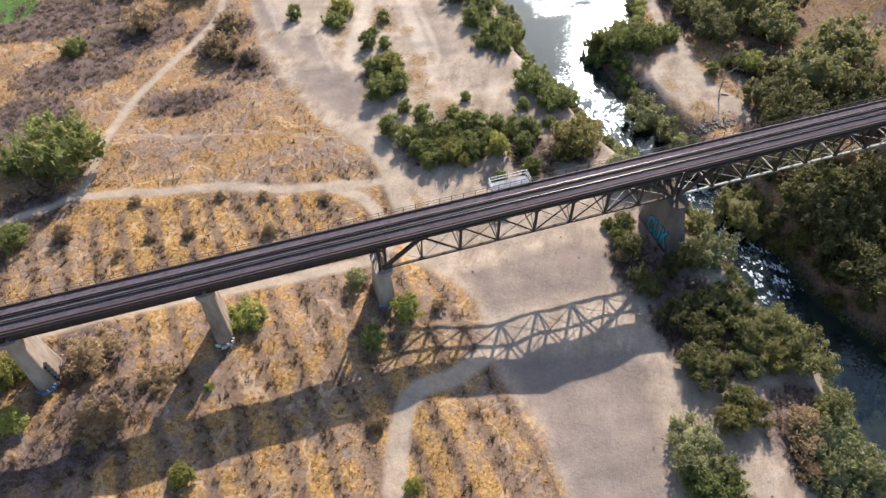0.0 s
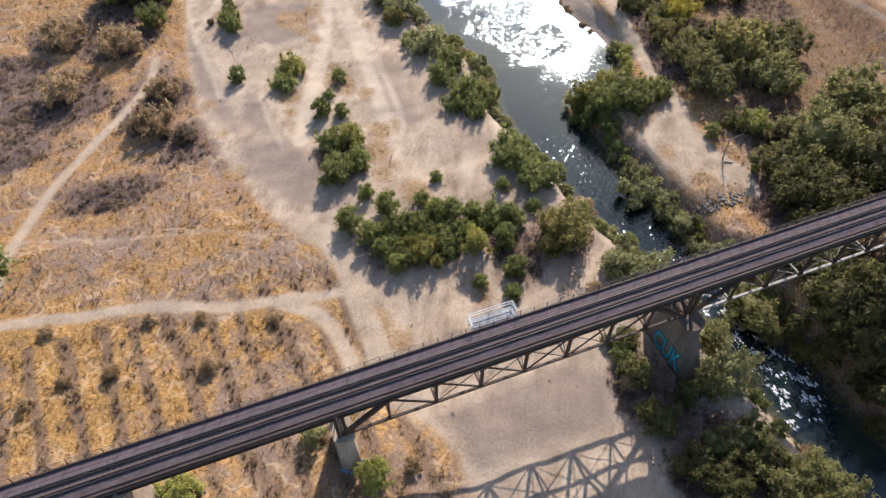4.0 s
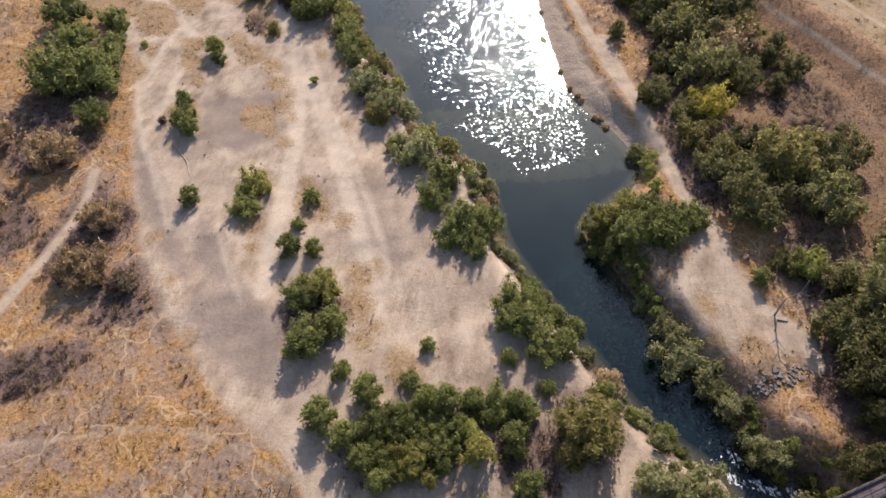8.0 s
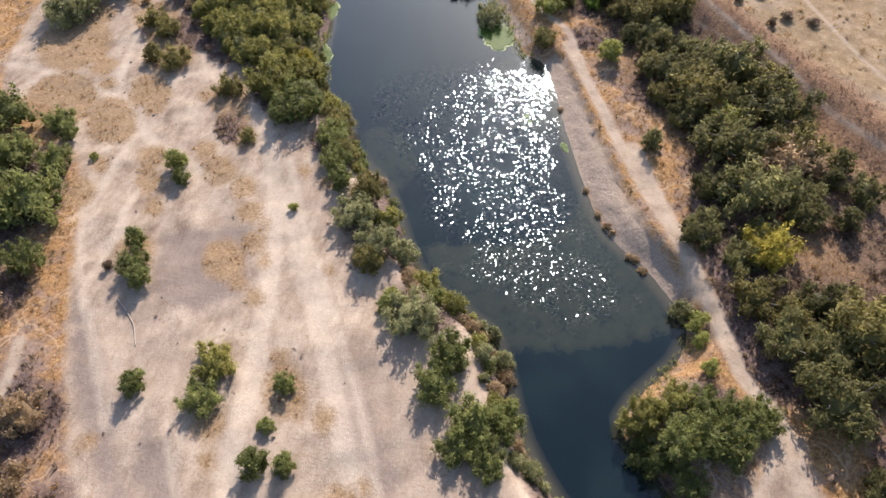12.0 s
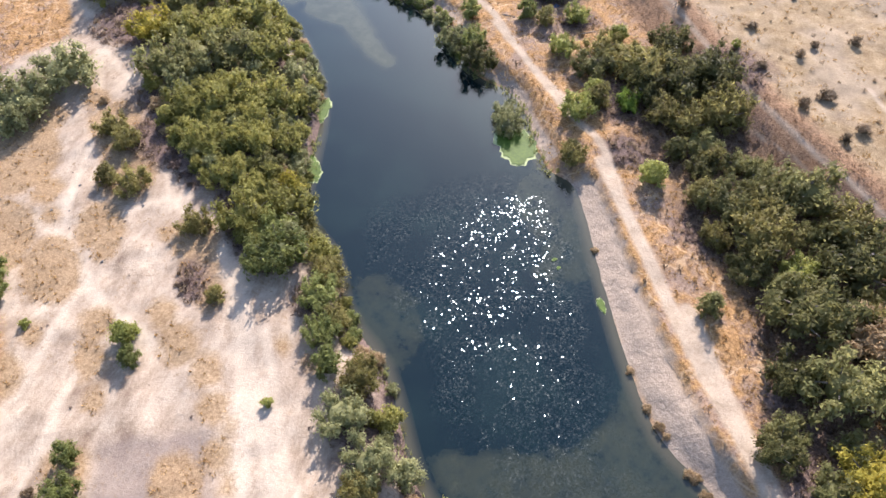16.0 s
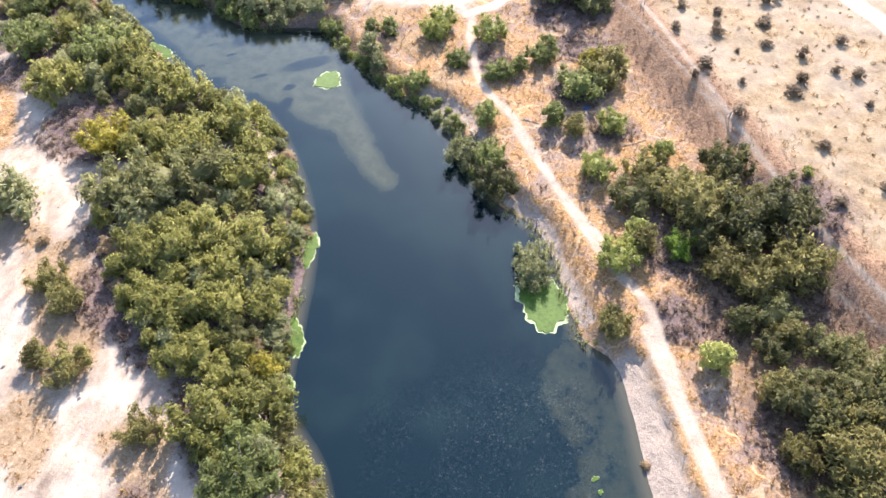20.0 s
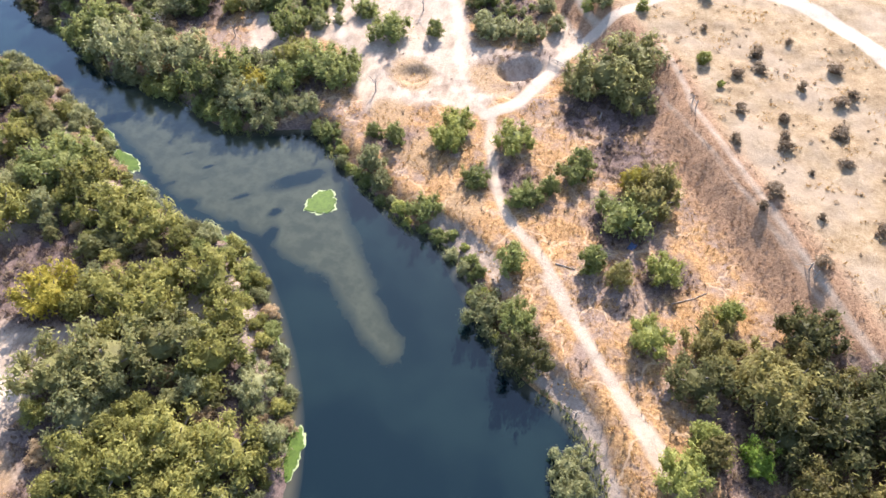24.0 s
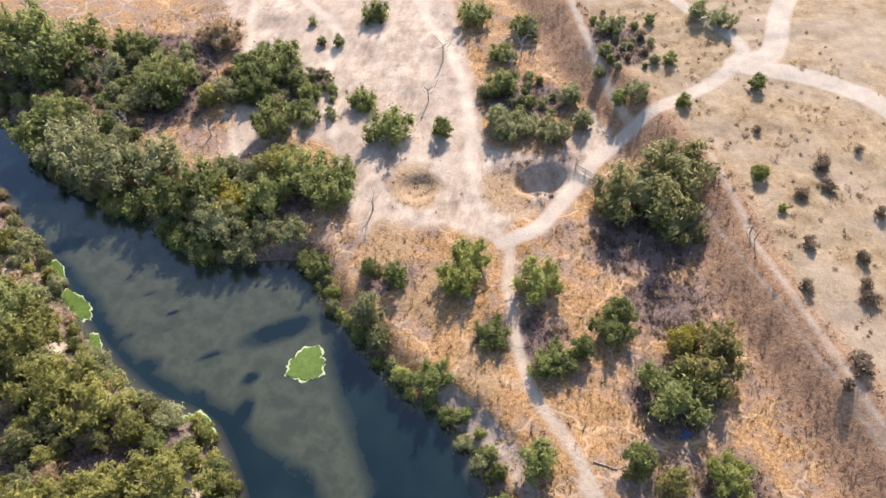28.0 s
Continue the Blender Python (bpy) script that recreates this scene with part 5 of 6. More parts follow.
def girder_span(x0, x1):
    for y in (NEAR + 0.5, FAR - 0.5):
        bm = bmesh.new()
        box(bm, x0, x1, y - 0.02, y + 0.02, DECK - 2.2, DECK - 0.76)
        box(bm, x0, x1, y - 0.2, y + 0.2, DECK - 2.25, DECK - 2.18)
        box(bm, x0, x1, y - 0.2, y + 0.2, DECK - 0.83, DECK - 0.755)
        x = x0 + 0.1
        while x < x1:
            box(bm, x - 0.05, x + 0.05, y - 0.17, y + 0.17, DECK - 2.17, DECK - 0.84)
            x += 1.6
        part("plate_girder", bm, STEEL, bridge)
    x = x0 + 1.0
    while x < x1:
        bm = bmesh.new()
        beam(bm, (x, NEAR + 0.55, DECK - 1.9), (x, FAR - 0.55, DECK - 1.0), 0.1, 0.1)
        beam(bm, (x, NEAR + 0.55, DECK - 1.0), (x, FAR - 0.55, DECK - 1.9), 0.1, 0.1)
        part("cross_frame", bm, STEEL, bridge)
        x += 4.5


def truss_span(x0, n, step, pale):
    zb, zt = 8.6, DECK - 1.1
    ya, yb = NEAR + 0.1, FAR - 0.7
    for y in (ya, yb):
        for z, w, mat, name in ((zb, 0.34, PIPE if pale else STEEL, "bottom_chord"), (zt, 0.42, STEEL, "top_chord")):
            bm = bmesh.new()
            lo, hi = (x0, x0 + n * step)
            beam(bm, (lo, y, z), (hi, y, z), w, w)
            part(name, bm, mat, bridge, "pale weathered steel chord" if mat is PIPE else "")
        for i in range(1, n):
            bm = bmesh.new()
            x, w = x0 + i * step, 0.20 if i in (1, n - 1) else 0.42
            box(bm, x - w / 2, x + w / 2, y - 0.16, y + 0.16, zb, zt)
            box(bm, x - 0.5, x + 0.5, y - 0.18, y + 0.18, zt - 0.6, zt)
            box(bm, x - 0.4, x + 0.4, y - 0.18, y + 0.18, zb, zb + 0.45)
            part("post", bm, STEEL, bridge)
        for a, b, w in ((0, 1, 0.55), (n, n - 1, 0.55)):
            bm = bmesh.new()
            beam(bm, (x0 + a * step, y, zb), (x0 + b * step, y, zt), w, w)
            part("end_post", bm, STEEL, bridge)
        for i in range(1, n - 1):
            a, b = (i, i + 1) if i < n / 2 else (i + 1, i)
            w = 0.32 if i in (1, n - 2) else 0.22
            bm = bmesh.new()
            beam(bm, (x0 + a * step, y, zt), (x0 + b * step, y, zb), 0.16, w)
            part("diagonal", bm, STEEL, bridge)
            if 1 < i < n - 2:
                bm = bmesh.new()
                beam(bm, (x0 + b * step, y + 0.05, zt), (x0 + a * step, y + 0.05, zb), 0.09, 0.09)
                part("tie_rod", bm, PIPE if pale else STEEL, bridge)
    for i in range(n + 1):
        x = x0 + i * step
        for z in (zb, zt):
            bm = bmesh.new()
            beam(bm, (x, ya, z), (x, yb, z), 0.2, 0.25)
            part("cross_strut", bm, PIPE if pale and z == zb and i % 2 else STEEL, bridge)
        bm = bmesh.new()
        beam(bm, (x, ya, zb), (x, yb, zt), 0.09, 0.09)
        beam(bm, (x + 0.1, yb, zb), (x + 0.1, ya, zt), 0.09, 0.09)
        part("sway_brace", bm, STEEL, bridge)
        if i < n:
            bm = bmesh.new()
            beam(bm, (x, ya, zb), (x + step, yb, zb), 0.08, 0.08)
            beam(bm, (x, yb, zb + 0.1), (x + step, ya, zb + 0.1), 0.08, 0.08)
            part("lateral_brace", bm, PIPE, bridge, "pale lateral bracing rods")


def pier(x, top, w_top, w_foot, y0, y1, flare, cap=True, blunt=0.6, nose=0.0, stone=CONCRETE):
    """A tapered wall pier with round noses and an overhanging cap."""
    foot = float(ground_z(x, 68.0)) - 1.2

    def ring(bm, z, w, a, b):
        pts, n = [], 8
        for k in range(n + 1):
            an = math.pi * k / n
            pts.append((x + w / 2 * math.cos(an), b + w / 2 * blunt * math.sin(an), z))
        for k in range(n + 1):
            an = math.pi + math.pi * k / n
            pts.append((x + w / 2 * math.cos(an), a + w / 2 * blunt * math.sin(an), z))
        return [bm.verts.new(p) for p in pts]

    def loft(levels):
        bm = bmesh.new()
        rings = [ring(bm, *l) for l in levels]
        for r0, r1 in zip(rings[:-1], rings[1:]):
            for k in range(len(r0)):
                bm.faces.new((r0[k], r0[(k + 1) % len(r0)], r1[(k + 1) % len(r0)], r1[k]))
        bm.faces.new(rings[-1])
        return bm

    levels = []
    for k in range(9):
        u = k / 8
        f = u ** 0.8
        levels.append((foot + (top - 1.3 - foot) * u, w_foot + (w_top - w_foot) * f, y0 - (flare + nose) * (1 - f), y1 + flare * (1 - f)))
    shaft = part("pier", loft(levels), stone, bridge, "tapered weathered concrete pier with scribbles")
    if cap:
        z = top - 1.3
        part("pier_cap", loft([(z, w_top, y0, y1), (z + 0.35, w_top + 0.7, y0 - 0.2, y1 + 0.2), (z + 1.3, w_top + 0.7, y0 - 0.2, y1 + 0.2)]), stone, shaft)
    return shaft


girder_span(-110, -69.8)
girder_span(-69.2, -43.0)
girder_span(-42.4, -16.2)
girder_span(-15.6, 10.2)
truss_span(10.9, 8, 6.5, False)
truss_span(64.3, 8, 6.5, True)
girder_span(117, 150)
for x in (-69.5, -42.7, -15.9):
    shaft = pier(x, DECK - 2.25, 2.2, 3.0, NEAR + 0.8, FAR - 0.8, 0.9)
pier(11.0, 8.3, 2.2, 3.2, NEAR + 0.2, FAR - 0.9, 0.8)
# the lettered pier's shaded faces are painted in by its darker concrete
painted = pier(63.6, 8.3, 3.0, 4.2, NEAR - 1.4, FAR - 0.9, 0.9, nose=3.6, stone=SHADE_CONCRETE)
pier(116.6, 8.3, 3.0, 4.2, NEAR + 0.2, FAR - 0.9, 0.9)
for px in (10.4, 11.4, 63.1, 64.1, 116.2):
    for y in (NEAR + 0.1, FAR - 0.6):
        bm = bmesh.new()
        beam(bm, (px, y, 8.2), (px, y, DECK - 0.8), 0.4, 0.4)
        part("tower_post", bm, STEEL, bridge)
    bm = bmesh.new()
    beam(bm, (px, NEAR + 0.1, 8.6), (px, FAR - 0.6, DECK - 1.2), 0.12, 0.12)
    beam(bm, (px, FAR - 0.6, 8.6), (px, NEAR + 0.1, DECK - 1.2), 0.12, 0.12)
    part("tower_brace", bm, STEEL, bridge)


def lettering(word, name, size, m, material, parent, label, bold):
    """A painted word, as a thin mesh."""
    curve = bpy.data.curves.new(name, "FONT")
    curve.body, curve.size, curve.extrude, curve.offset = word, size, 0.015, bold
    ob = bpy.data.objects.new(name, curve)
    me = bpy.data.meshes.new_from_object(ob)
    bpy.data.objects.remove(ob)
    me.materials.clear()
    me.materials.append(material)
    made = new(name, me)
    made.parent, made.matrix_basis = parent, m
    return tagged(made, label)


west_face = Matrix(((0, 0, -1, 61.62), (-1, 0, 0, 67.4), (0, 1, 0, -1.2), (0, 0, 0, 1)))
lettering("CUK", "graffiti", 3.7, west_face @ pose(0, 0, -0.02, -3.6, 0, 9) @ Matrix.Diagonal((0.86, 1.25, 1, 1)), INK, painted, "black outline of painted letters", 0.17)
lettering("CUK", "graffiti", 3.6, west_face @ pose(0.06, 0.06, 0.03, -3.6, 0, 9) @ Matrix.Diagonal((0.86, 1.25, 1, 1)), TEAL, painted, "teal painted letters", 0.09)
bm = bmesh.new()
for k in range(6):
    y = 62.6 - k * 0.55
    box(bm, 61.50, 61.60, y - 0.2, y + 0.2, -1.5, -0.95 + 0.12 * (k % 2))
part("scribble_bars", bm, INK, painted, "small dark scribbles")
# scribbles on the western piers
bm = bmesh.new()
for k in range(5):
    z = 4.6 - k * 0.95
    half = 1.15 + 0.05 * k
    box(bm, -42.7 + half + 0.1, -42.7 + half + 0.5, 65.6, 66.4, z - 0.32, z + 0.32)
part("scribble_bars", bm, INK, bridge, "tall dark scribbles on a pale pier")
for px, mat in ((-42.7, BLUE), (-15.9, PALE), (11.0, BLUE)):
    bm = bmesh.new()
    for k in range(9):
        an = math.pi * (1.12 + 0.76 * k / 8)
        rad = (1.52 if px < 0 else 1.6) + 0.02
        cx_, cy_ = px + rad * math.cos(an), NEAR + (0.1 if px < 0 else -0.4) + rad * math.sin(an)
        z = float(ground_z(px, NEAR - 1)) + 0.25 + 0.3 * (k % 3)
        box(bm, cx_ - 0.16, cx_ + 0.16, cy_ - 0.08, cy_ + 0.08, z, z + 0.5 + 0.2 * (k % 2))
    part("scribble_bars", bm, mat, bridge, "patchy painted scribbles at the pier foot")

# ---- trees and shrubs ----
def crown_mesh(name, seed, leaves, size, lobes, shrub=False):
    """A crown of unit radius: leaves set in sprays over uneven lobes heaped to a dome, with gaps between them."""
    r = np.random.RandomState(seed)
    k = np.arange(lobes)
    a = 6.283 * (k * 0.618 + r.uniform(-0.08, 0.08, lobes))
    d = np.sqrt((k + 0.3) / lobes) * r.uniform(0.66, 0.86, lobes)
    top = np.sqrt(np.clip(1 - (d / 0.95) ** 2, 0, 1))
    h = top * r.uniform(0.35, 0.72, lobes) - (0.30 + 0.32 * r.uniform(0, 1, lobes)) * (d > 0.5)
    if shrub:
        h = h * 0.8
    centres = np.stack([d * np.cos(a), d * np.sin(a), h], 1)
    radii = r.uniform(0.19, 0.34, lobes) * (1.12 - 0.35 * d) * (15.0 / lobes) ** 0.25
    if lobes > 30:
        # a wide crown is a cluster of upright plumes, each of its own height, with clefts between them
        heads = 13
        hd = np.where(np.arange(heads) < 3, 0.22, np.where(np.arange(heads) < 7, 0.52, 0.74)) * r.uniform(0.85, 1.15, heads)
        ha = np.arange(heads) * 2.399 + r.uniform(-0.25, 0.25, heads)
        foot_z, hz = -0.42, r.uniform(0.12, 0.62, heads) - 0.30 * hd
        own, s_up = np.arange(lobes) % heads, (np.arange(lobes) // heads + r.uniform(0, 1, lobes)) / (lobes / heads)
        lean_out = hd[own] * (0.90 + 0.16 * s_up)
        centres = np.stack([lean_out * np.cos(ha[own]), lean_out * np.sin(ha[own]), foot_z + s_up * (hz[own] - foot_z)], 1) + r.normal(size=(lobes, 3)) * np.array([0.055, 0.055, 0.03])
        radii = 0.225 * (1 - 0.48 * np.clip(s_up, 0, 1) ** 1.4) * r.uniform(0.85, 1.15, lobes)
    pick = r.choice(lobes, leaves, p=radii ** 2 / (radii ** 2).sum())
    spray = r.normal(size=(lobes, 11, 3))
    spray[:, :, 2] = abs(spray[:, :, 2])
    spray /= np.linalg.norm(spray, axis=2)[:, :, None]
    v = r.normal(size=(leaves, 3))
    v[:, 2] = np.where(v[:, 2] < -0.4, -v[:, 2], v[:, 2])
    v /= np.linalg.norm(v, axis=1)[:, None]
    v = v * 0.62 + spray[pick, r.randint(0, 11, leaves)] * 0.55
    v /= np.linalg.norm(v, axis=1)[:, None]
    reach = r.uniform(0.40, 1.62, leaves) * (1 + 0.15 * np.sin(7 * v[:, 0] + 5 * v[:, 1] + pick))
    c = centres[pick] + v * (radii[pick] * reach)[:, None]
    nrm = v + r.normal(size=(leaves, 3)) * 0.5 + np.array([0, 0, 0.35])
    nrm /= np.linalg.norm(nrm, axis=1)[:, None]
    # slim sprigs that point outwards and up
    aim = v * 0.6 + np.array([0, 0, 0.55]) + r.normal(size=(leaves, 3)) * 0.5
    t1 = np.cross(nrm, aim)
    t1 /= np.linalg.norm(t1, axis=1)[:, None]
    t2 = np.cross(t1, nrm)
    w = size * r.uniform(0.5, 1.3, leaves)[:, None]
    pts = np.stack([c - t1 * w * 0.55 - t2 * w * 0.8, c + t1 * w * 0.55 - t2 * w * 0.8 + nrm * w * 0.2, c + t2 * w * 1.5], 1).reshape(-1, 3)
    me = bpy.data.meshes.new(name)
    me.from_pydata(pts.tolist(), [], np.arange(leaves * 3).reshape(-1, 3).tolist())
    # dense inner foliage
    bm = bmesh.new()
    bm.from_mesh(me)
    for q, rad in list(zip(centres, radii))[::2 if lobes > 30 else 1]:
        res = bmesh.ops.create_icosphere(bm, subdivisions=1, radius=rad * (0.58 if lobes > 30 else 0.48))
        for vv in res["verts"]:
            vv.co = Vector(q) + vv.co * r.uniform(0.8, 1.15)
    res = bmesh.ops.create_icosphere(bm, subdivisions=2, radius=0.46 if lobes > 30 else 0.5)
    for vv in res["verts"]:
        vv.co = Vector((vv.co.x, vv.co.y, vv.co.z * 0.6 - 0.16)) * r.uniform(0.85, 1.1)
    bm.to_mesh(me)
    bm.free()
    return me


def trunk_mesh(name, seed, limbs, shrub):
    """Trunk and limbs for a crown of unit radius whose middle is at height 0; the foot is at -1."""
    r = random.Random(seed)
    bm = bmesh.new()
    if not shrub:
        tube(bm, [(0, 0, -1.3), (0.03, 0.02, -0.7), (0.0, 0.05, -0.2), (0.05, 0, 0.25)], [0.085, 0.065, 0.055, 0.03], 7)
    for k in range(limbs):
        a, d = 6.283 * k / limbs + r.uniform(-0.3, 0.3), r.uniform(0.35, 0.75)
        z0 = r.uniform(-0.7, -0.1) if not shrub else -1.1
        tube(bm, [(0.02 * math.cos(a), 0.02 * math.sin(a), z0), (d * 0.45 * math.cos(a), d * 0.45 * math.sin(a), z0 * 0.5), (d * math.cos(a + 0.2), d * math.sin(a + 0.2), r.uniform(0.0, 0.35))], [0.04, 0.03, 0.012], 5)
    me = bpy.data.meshes.new(name)
    bm.to_mesh(me)
    bm.free()
    me.materials.append(BARK)
    return me


CROWNS = {}
for kind in LEAF:
    for grade, leaves, size, lobes in (("large", 3100, 0.049, 72), ("middle", 1500, 0.076, 24), ("small", 600, 0.118, 11)):
        if kind == "s" and grade != "small":
            continue
        for v in range(2):
            me = crown_mesh("crown", 17 * v + 5 * len(grade) + ord(kind), leaves, size, lobes, grade == "small")
            me.materials.append(LEAF[kind])
            CROWNS[kind, grade, v] = me
TRUNKS = [trunk_mesh("trunk", k, 5 + k, False) for k in range(2)] + [trunk_mesh("trunk", 9 + k, 6 + k, True) for k in range(2)]
TREE_WORDS = {"d": "dark shaded green", "e": "deep olive green", "o": "dark green", "l": "fresh green", "B": "bright green", "y": "olive yellow-green", "Y": "yellow-leaved", "g": "grey-green", "b": "dry brown", "t": "dry olive-brown", "s": "dark dry"}


def plant(kind, x, y, r, where, group):
    grade = "small" if kind == "s" else "large" if r > 3.3 else "middle" if r > 1.7 else "small"
    low = r < 2.4 or kind in "s"
    squat = 0.62 if kind == "b" and r < 3.6 or kind == "s" and r > 1.6 else 1.0
    z = float(ground_z(x, y))
    z = max(z, WATER - 0.3)
    up = (0.40 * r if low else 0.50 * r if r < 4 else 0.58 * r) * squat
    v = random.randrange(2)
    name = "bush" if r < 1.75 else "shrub" if r < 2.9 else "willow_tree" if kind in "yYg" else "tree"
    m = pose(x, y, z, 0, 0, random.uniform(0, 360))
    thing = tagged(empty(name, m), f"{TREE_WORDS[kind]} {'rounded shrub' if name == 'shrub' else 'small bush' if name == 'bush' else 'leafy tree'} {where}", name if name in ("shrub", "bush") else "tree", group)
    stretch = Matrix.Diagonal((r * random.uniform(0.92, 1.08), r * random.uniform(0.92, 1.08), r * random.uniform(0.95, 1.18) * squat, 1))
    for pname, me in (("trunk", TRUNKS[(2 if low else 0) + v]), ("crown", CROWNS[kind, grade, v])):
        ob = new(pname, me)
        ob.parent = thing
        ob.matrix_basis = Matrix.Translation((0, 0, up * (1.0 if pname == "crown" else 0.86 if not low else 0.55))) @ stretch
    return thing


for places, where, group in ((SOUTH_TREES, "on dry ground near the bridge", "trees by the bridge"), (SOUTH_BANK_TREES, "on the wooded banks below the bridge", "trees below the bridge"), (SANDBAR_TREES, "on the sandy floodplain", "floodplain trees"),
                             (EAST_BANK_TREES, "on the riverbank beside the track", "riverbank trees"), (EAST_SLOPE_TREES, "on the wooded slope", "slope trees"),
                             (GROVE_TREES, "in the dense riverside grove", "grove trees"), (PLATEAU_SHRUBS, "on the dry plateau", "plateau shrubs"),
                             (NORTH_TREES, "beside the pale dirt tracks", "northern trees")):
    for kind, x, y, r in places:
        kind = "t" if kind == "b" and r > 1.6 and 165 < y < 300 and x > 15 else kind
        kind = "s" if kind == "b" and x < 15 and y > 112 and r < 3.6 else kind
        r = r * 1.22 if places is SOUTH_TREES and x > 50 else r
        kind = "e" if kind in "yol" and x > 50 and y < 72 else kind
        # kind d swaps in leaves that carry the shade in their colour
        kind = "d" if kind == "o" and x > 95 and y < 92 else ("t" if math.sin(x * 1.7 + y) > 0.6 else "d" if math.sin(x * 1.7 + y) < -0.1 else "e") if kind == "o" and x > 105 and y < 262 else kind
        kind = ("e" if math.sin(x * 2.3 + y * 1.1) > 0 else "y") if kind == "o" and places is GROVE_TREES and x > 34 else kind
        plant(kind, x, y, r, where, group)


# undergrowth that fills the grove and the banks
TAKEN = [(x, y, r) for places in (SOUTH_TREES, SOUTH_BANK_TREES, SANDBAR_TREES, EAST_BANK_TREES, EAST_SLOPE_TREES, GROVE_TREES, NORTH_TREES) for _, x, y, r in places]


def fill(count, kinds, lo, hi, spot, where, group, spacing=0.62, near=None):
    made = 0
    for _ in range(count * 12):
        if made >= count:
            break
        x, y = spot()
        r = random.uniform(lo, hi)
        sd = float(river_sd(np.array(x), np.array(y)))
        if sd < 0.3 or float(look_up(g_path, x, y)) < r * 0.7:
            continue
        if any((x - a) ** 2 + (y - b) ** 2 < (spacing * (c + r)) ** 2 for a, b, c in TAKEN):
            continue
        TAKEN.append((x, y, r))
        plant(random.choice(kinds), x, y, r, where, group)
        made += 1


def in_ellipse(cx, cy, rx, ry):
    def spot():
        a, d = random.uniform(0, 6.283), math.sqrt(random.random())
        return cx + rx * d * math.cos(a), cy + ry * d * math.sin(a)
    return spot


def along(bank, y0, y1, out0, out1):
    pts = [q for q in bank if y0 <= q[1] <= y1]

    def spot():
        i = random.randrange(len(pts) - 1)
        a, b = pts[i], pts[i + 1]
        u, o = random.random(), random.uniform(out0, out1)
        d = b - a
        n = np.array([-d[1], d[0]]) / (np.hypot(*d) + 1e-6)
        q = a + d * u + n * o
        return float(q[0]), float(q[1])
    return spot


for cx, cy, rx, ry in ((49, 260, 13, 13), (50, 306, 15, 16), (49, 276, 15, 12), (51, 247, 11, 10), (53, 228, 7, 10), (36, 326, 12, 10), (27, 352, 11, 16), (18, 366, 12, 10)):
    fill(20, "yyyegb", 1.8, 3.6, in_ellipse(cx, cy, rx, ry), "in the dense riverside grove", "grove trees", 0.5)
fill(34, "bbgyo", 1.2, 2.4, along(WEST_BANK, 130, 235, 0.4, 5), "crowding the riverbank", "bank shrubs", 0.55)
fill(30, "gyyo", 1.2, 2.4, along(WEST_BANK, 235, 350, 0.4, 5), "crowding the riverbank", "bank shrubs", 0.55)
fill(24, "oog", 1.2, 2.6, along(WEST_BANK, 84, 132, 0.4, 5), "crowding the riverbank", "bank shrubs", 0.55)
fill(22, "ggol", 1.0, 2.0, along(EAST_BANK, 72, 130, -4, -0.4), "crowding the riverbank", "bank shrubs", 0.55)
fill(26, "oglo", 1.0, 2.1, along(EAST_BANK, 258, 330, -3.5, -0.4), "crowding the riverbank", "bank shrubs", 0.55)
fill(26, "oggo", 1.4, 2.8, along(EAST_BANK, 333, 392, -7, -0.4), "crowding the riverbank", "bank shrubs", 0.55)
fill(12, "ogb", 1.0, 2.0, along(WEST_BANK, 20, 80, 0.4, 5), "crowding the riverbank", "bank shrubs", 0.6)
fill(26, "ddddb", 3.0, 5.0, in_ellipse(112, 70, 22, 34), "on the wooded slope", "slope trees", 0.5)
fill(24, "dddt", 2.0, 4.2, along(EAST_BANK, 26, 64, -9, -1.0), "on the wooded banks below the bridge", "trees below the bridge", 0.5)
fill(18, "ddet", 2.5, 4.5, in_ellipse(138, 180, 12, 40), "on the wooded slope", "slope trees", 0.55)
for cx, cy, rx, ry in ((49, 376, 18, 8), (80, 347, 16, 8), (92, 382, 9, 10), (66, 384, 8, 6)):
    fill(14, "ogobg", 1.6, 3.4, in_ellipse(cx, cy, rx, ry), "in the tangled riverside scrub", "northern trees", 0.55)
for kind, x, y, r in (("y", 33.0, 352.0, 4.0), ("y", 29.0, 361.0, 4.2), ("g", 36.0, 345.0, 3.6), ("o", 24.0, 368.0, 4.6), ("y", 39.0, 338.0, 3.6), ("y", 31.0, 344.0, 4.6), ("o", 24.0, 356.0, 5.0), ("y", 17.0, 372.0, 5.0), ("g", 35.5, 358.5, 2.4), ("b", 31.0, 367.0, 2.2)):
    plant(kind, x, y, r, "in the dense riverside grove", "grove trees")
for cx, cy, rx, ry in ((38, 401, 20, 11), (66, 393, 14, 12)):
    fill(26, "sgbodg", 1.2, 3.6, in_ellipse(cx, cy, rx, ry), "in the tangled riverside scrub", "northern trees", 0.55)
fill(14, "gogs", 1.0, 2.4, in_ellipse(98, 372, 10, 12), "in the tangled riverside scrub", "northern trees", 0.6)
fill(14, "ogo", 1.0, 2.0, in_ellipse(146, 356, 10, 8), "beside the pale dirt tracks", "northern trees", 0.6)
fill(20, "gogs", 0.8, 1.5, in_ellipse(172, 362, 8, 12), "beside the pale dirt tracks", "northern trees", 0.8)
fill(30, "yggb", 1.2, 2.6, along(WEST_BANK, 335, 394, 0.4, 6), "crowding the riverbank", "bank shrubs", 0.5)
fill(26, "bbgo", 1.2, 2.4, along(WEST_BANK, 225, 350, 0.4, 7), "crowding the riverbank", "bank shrubs", 0.5)
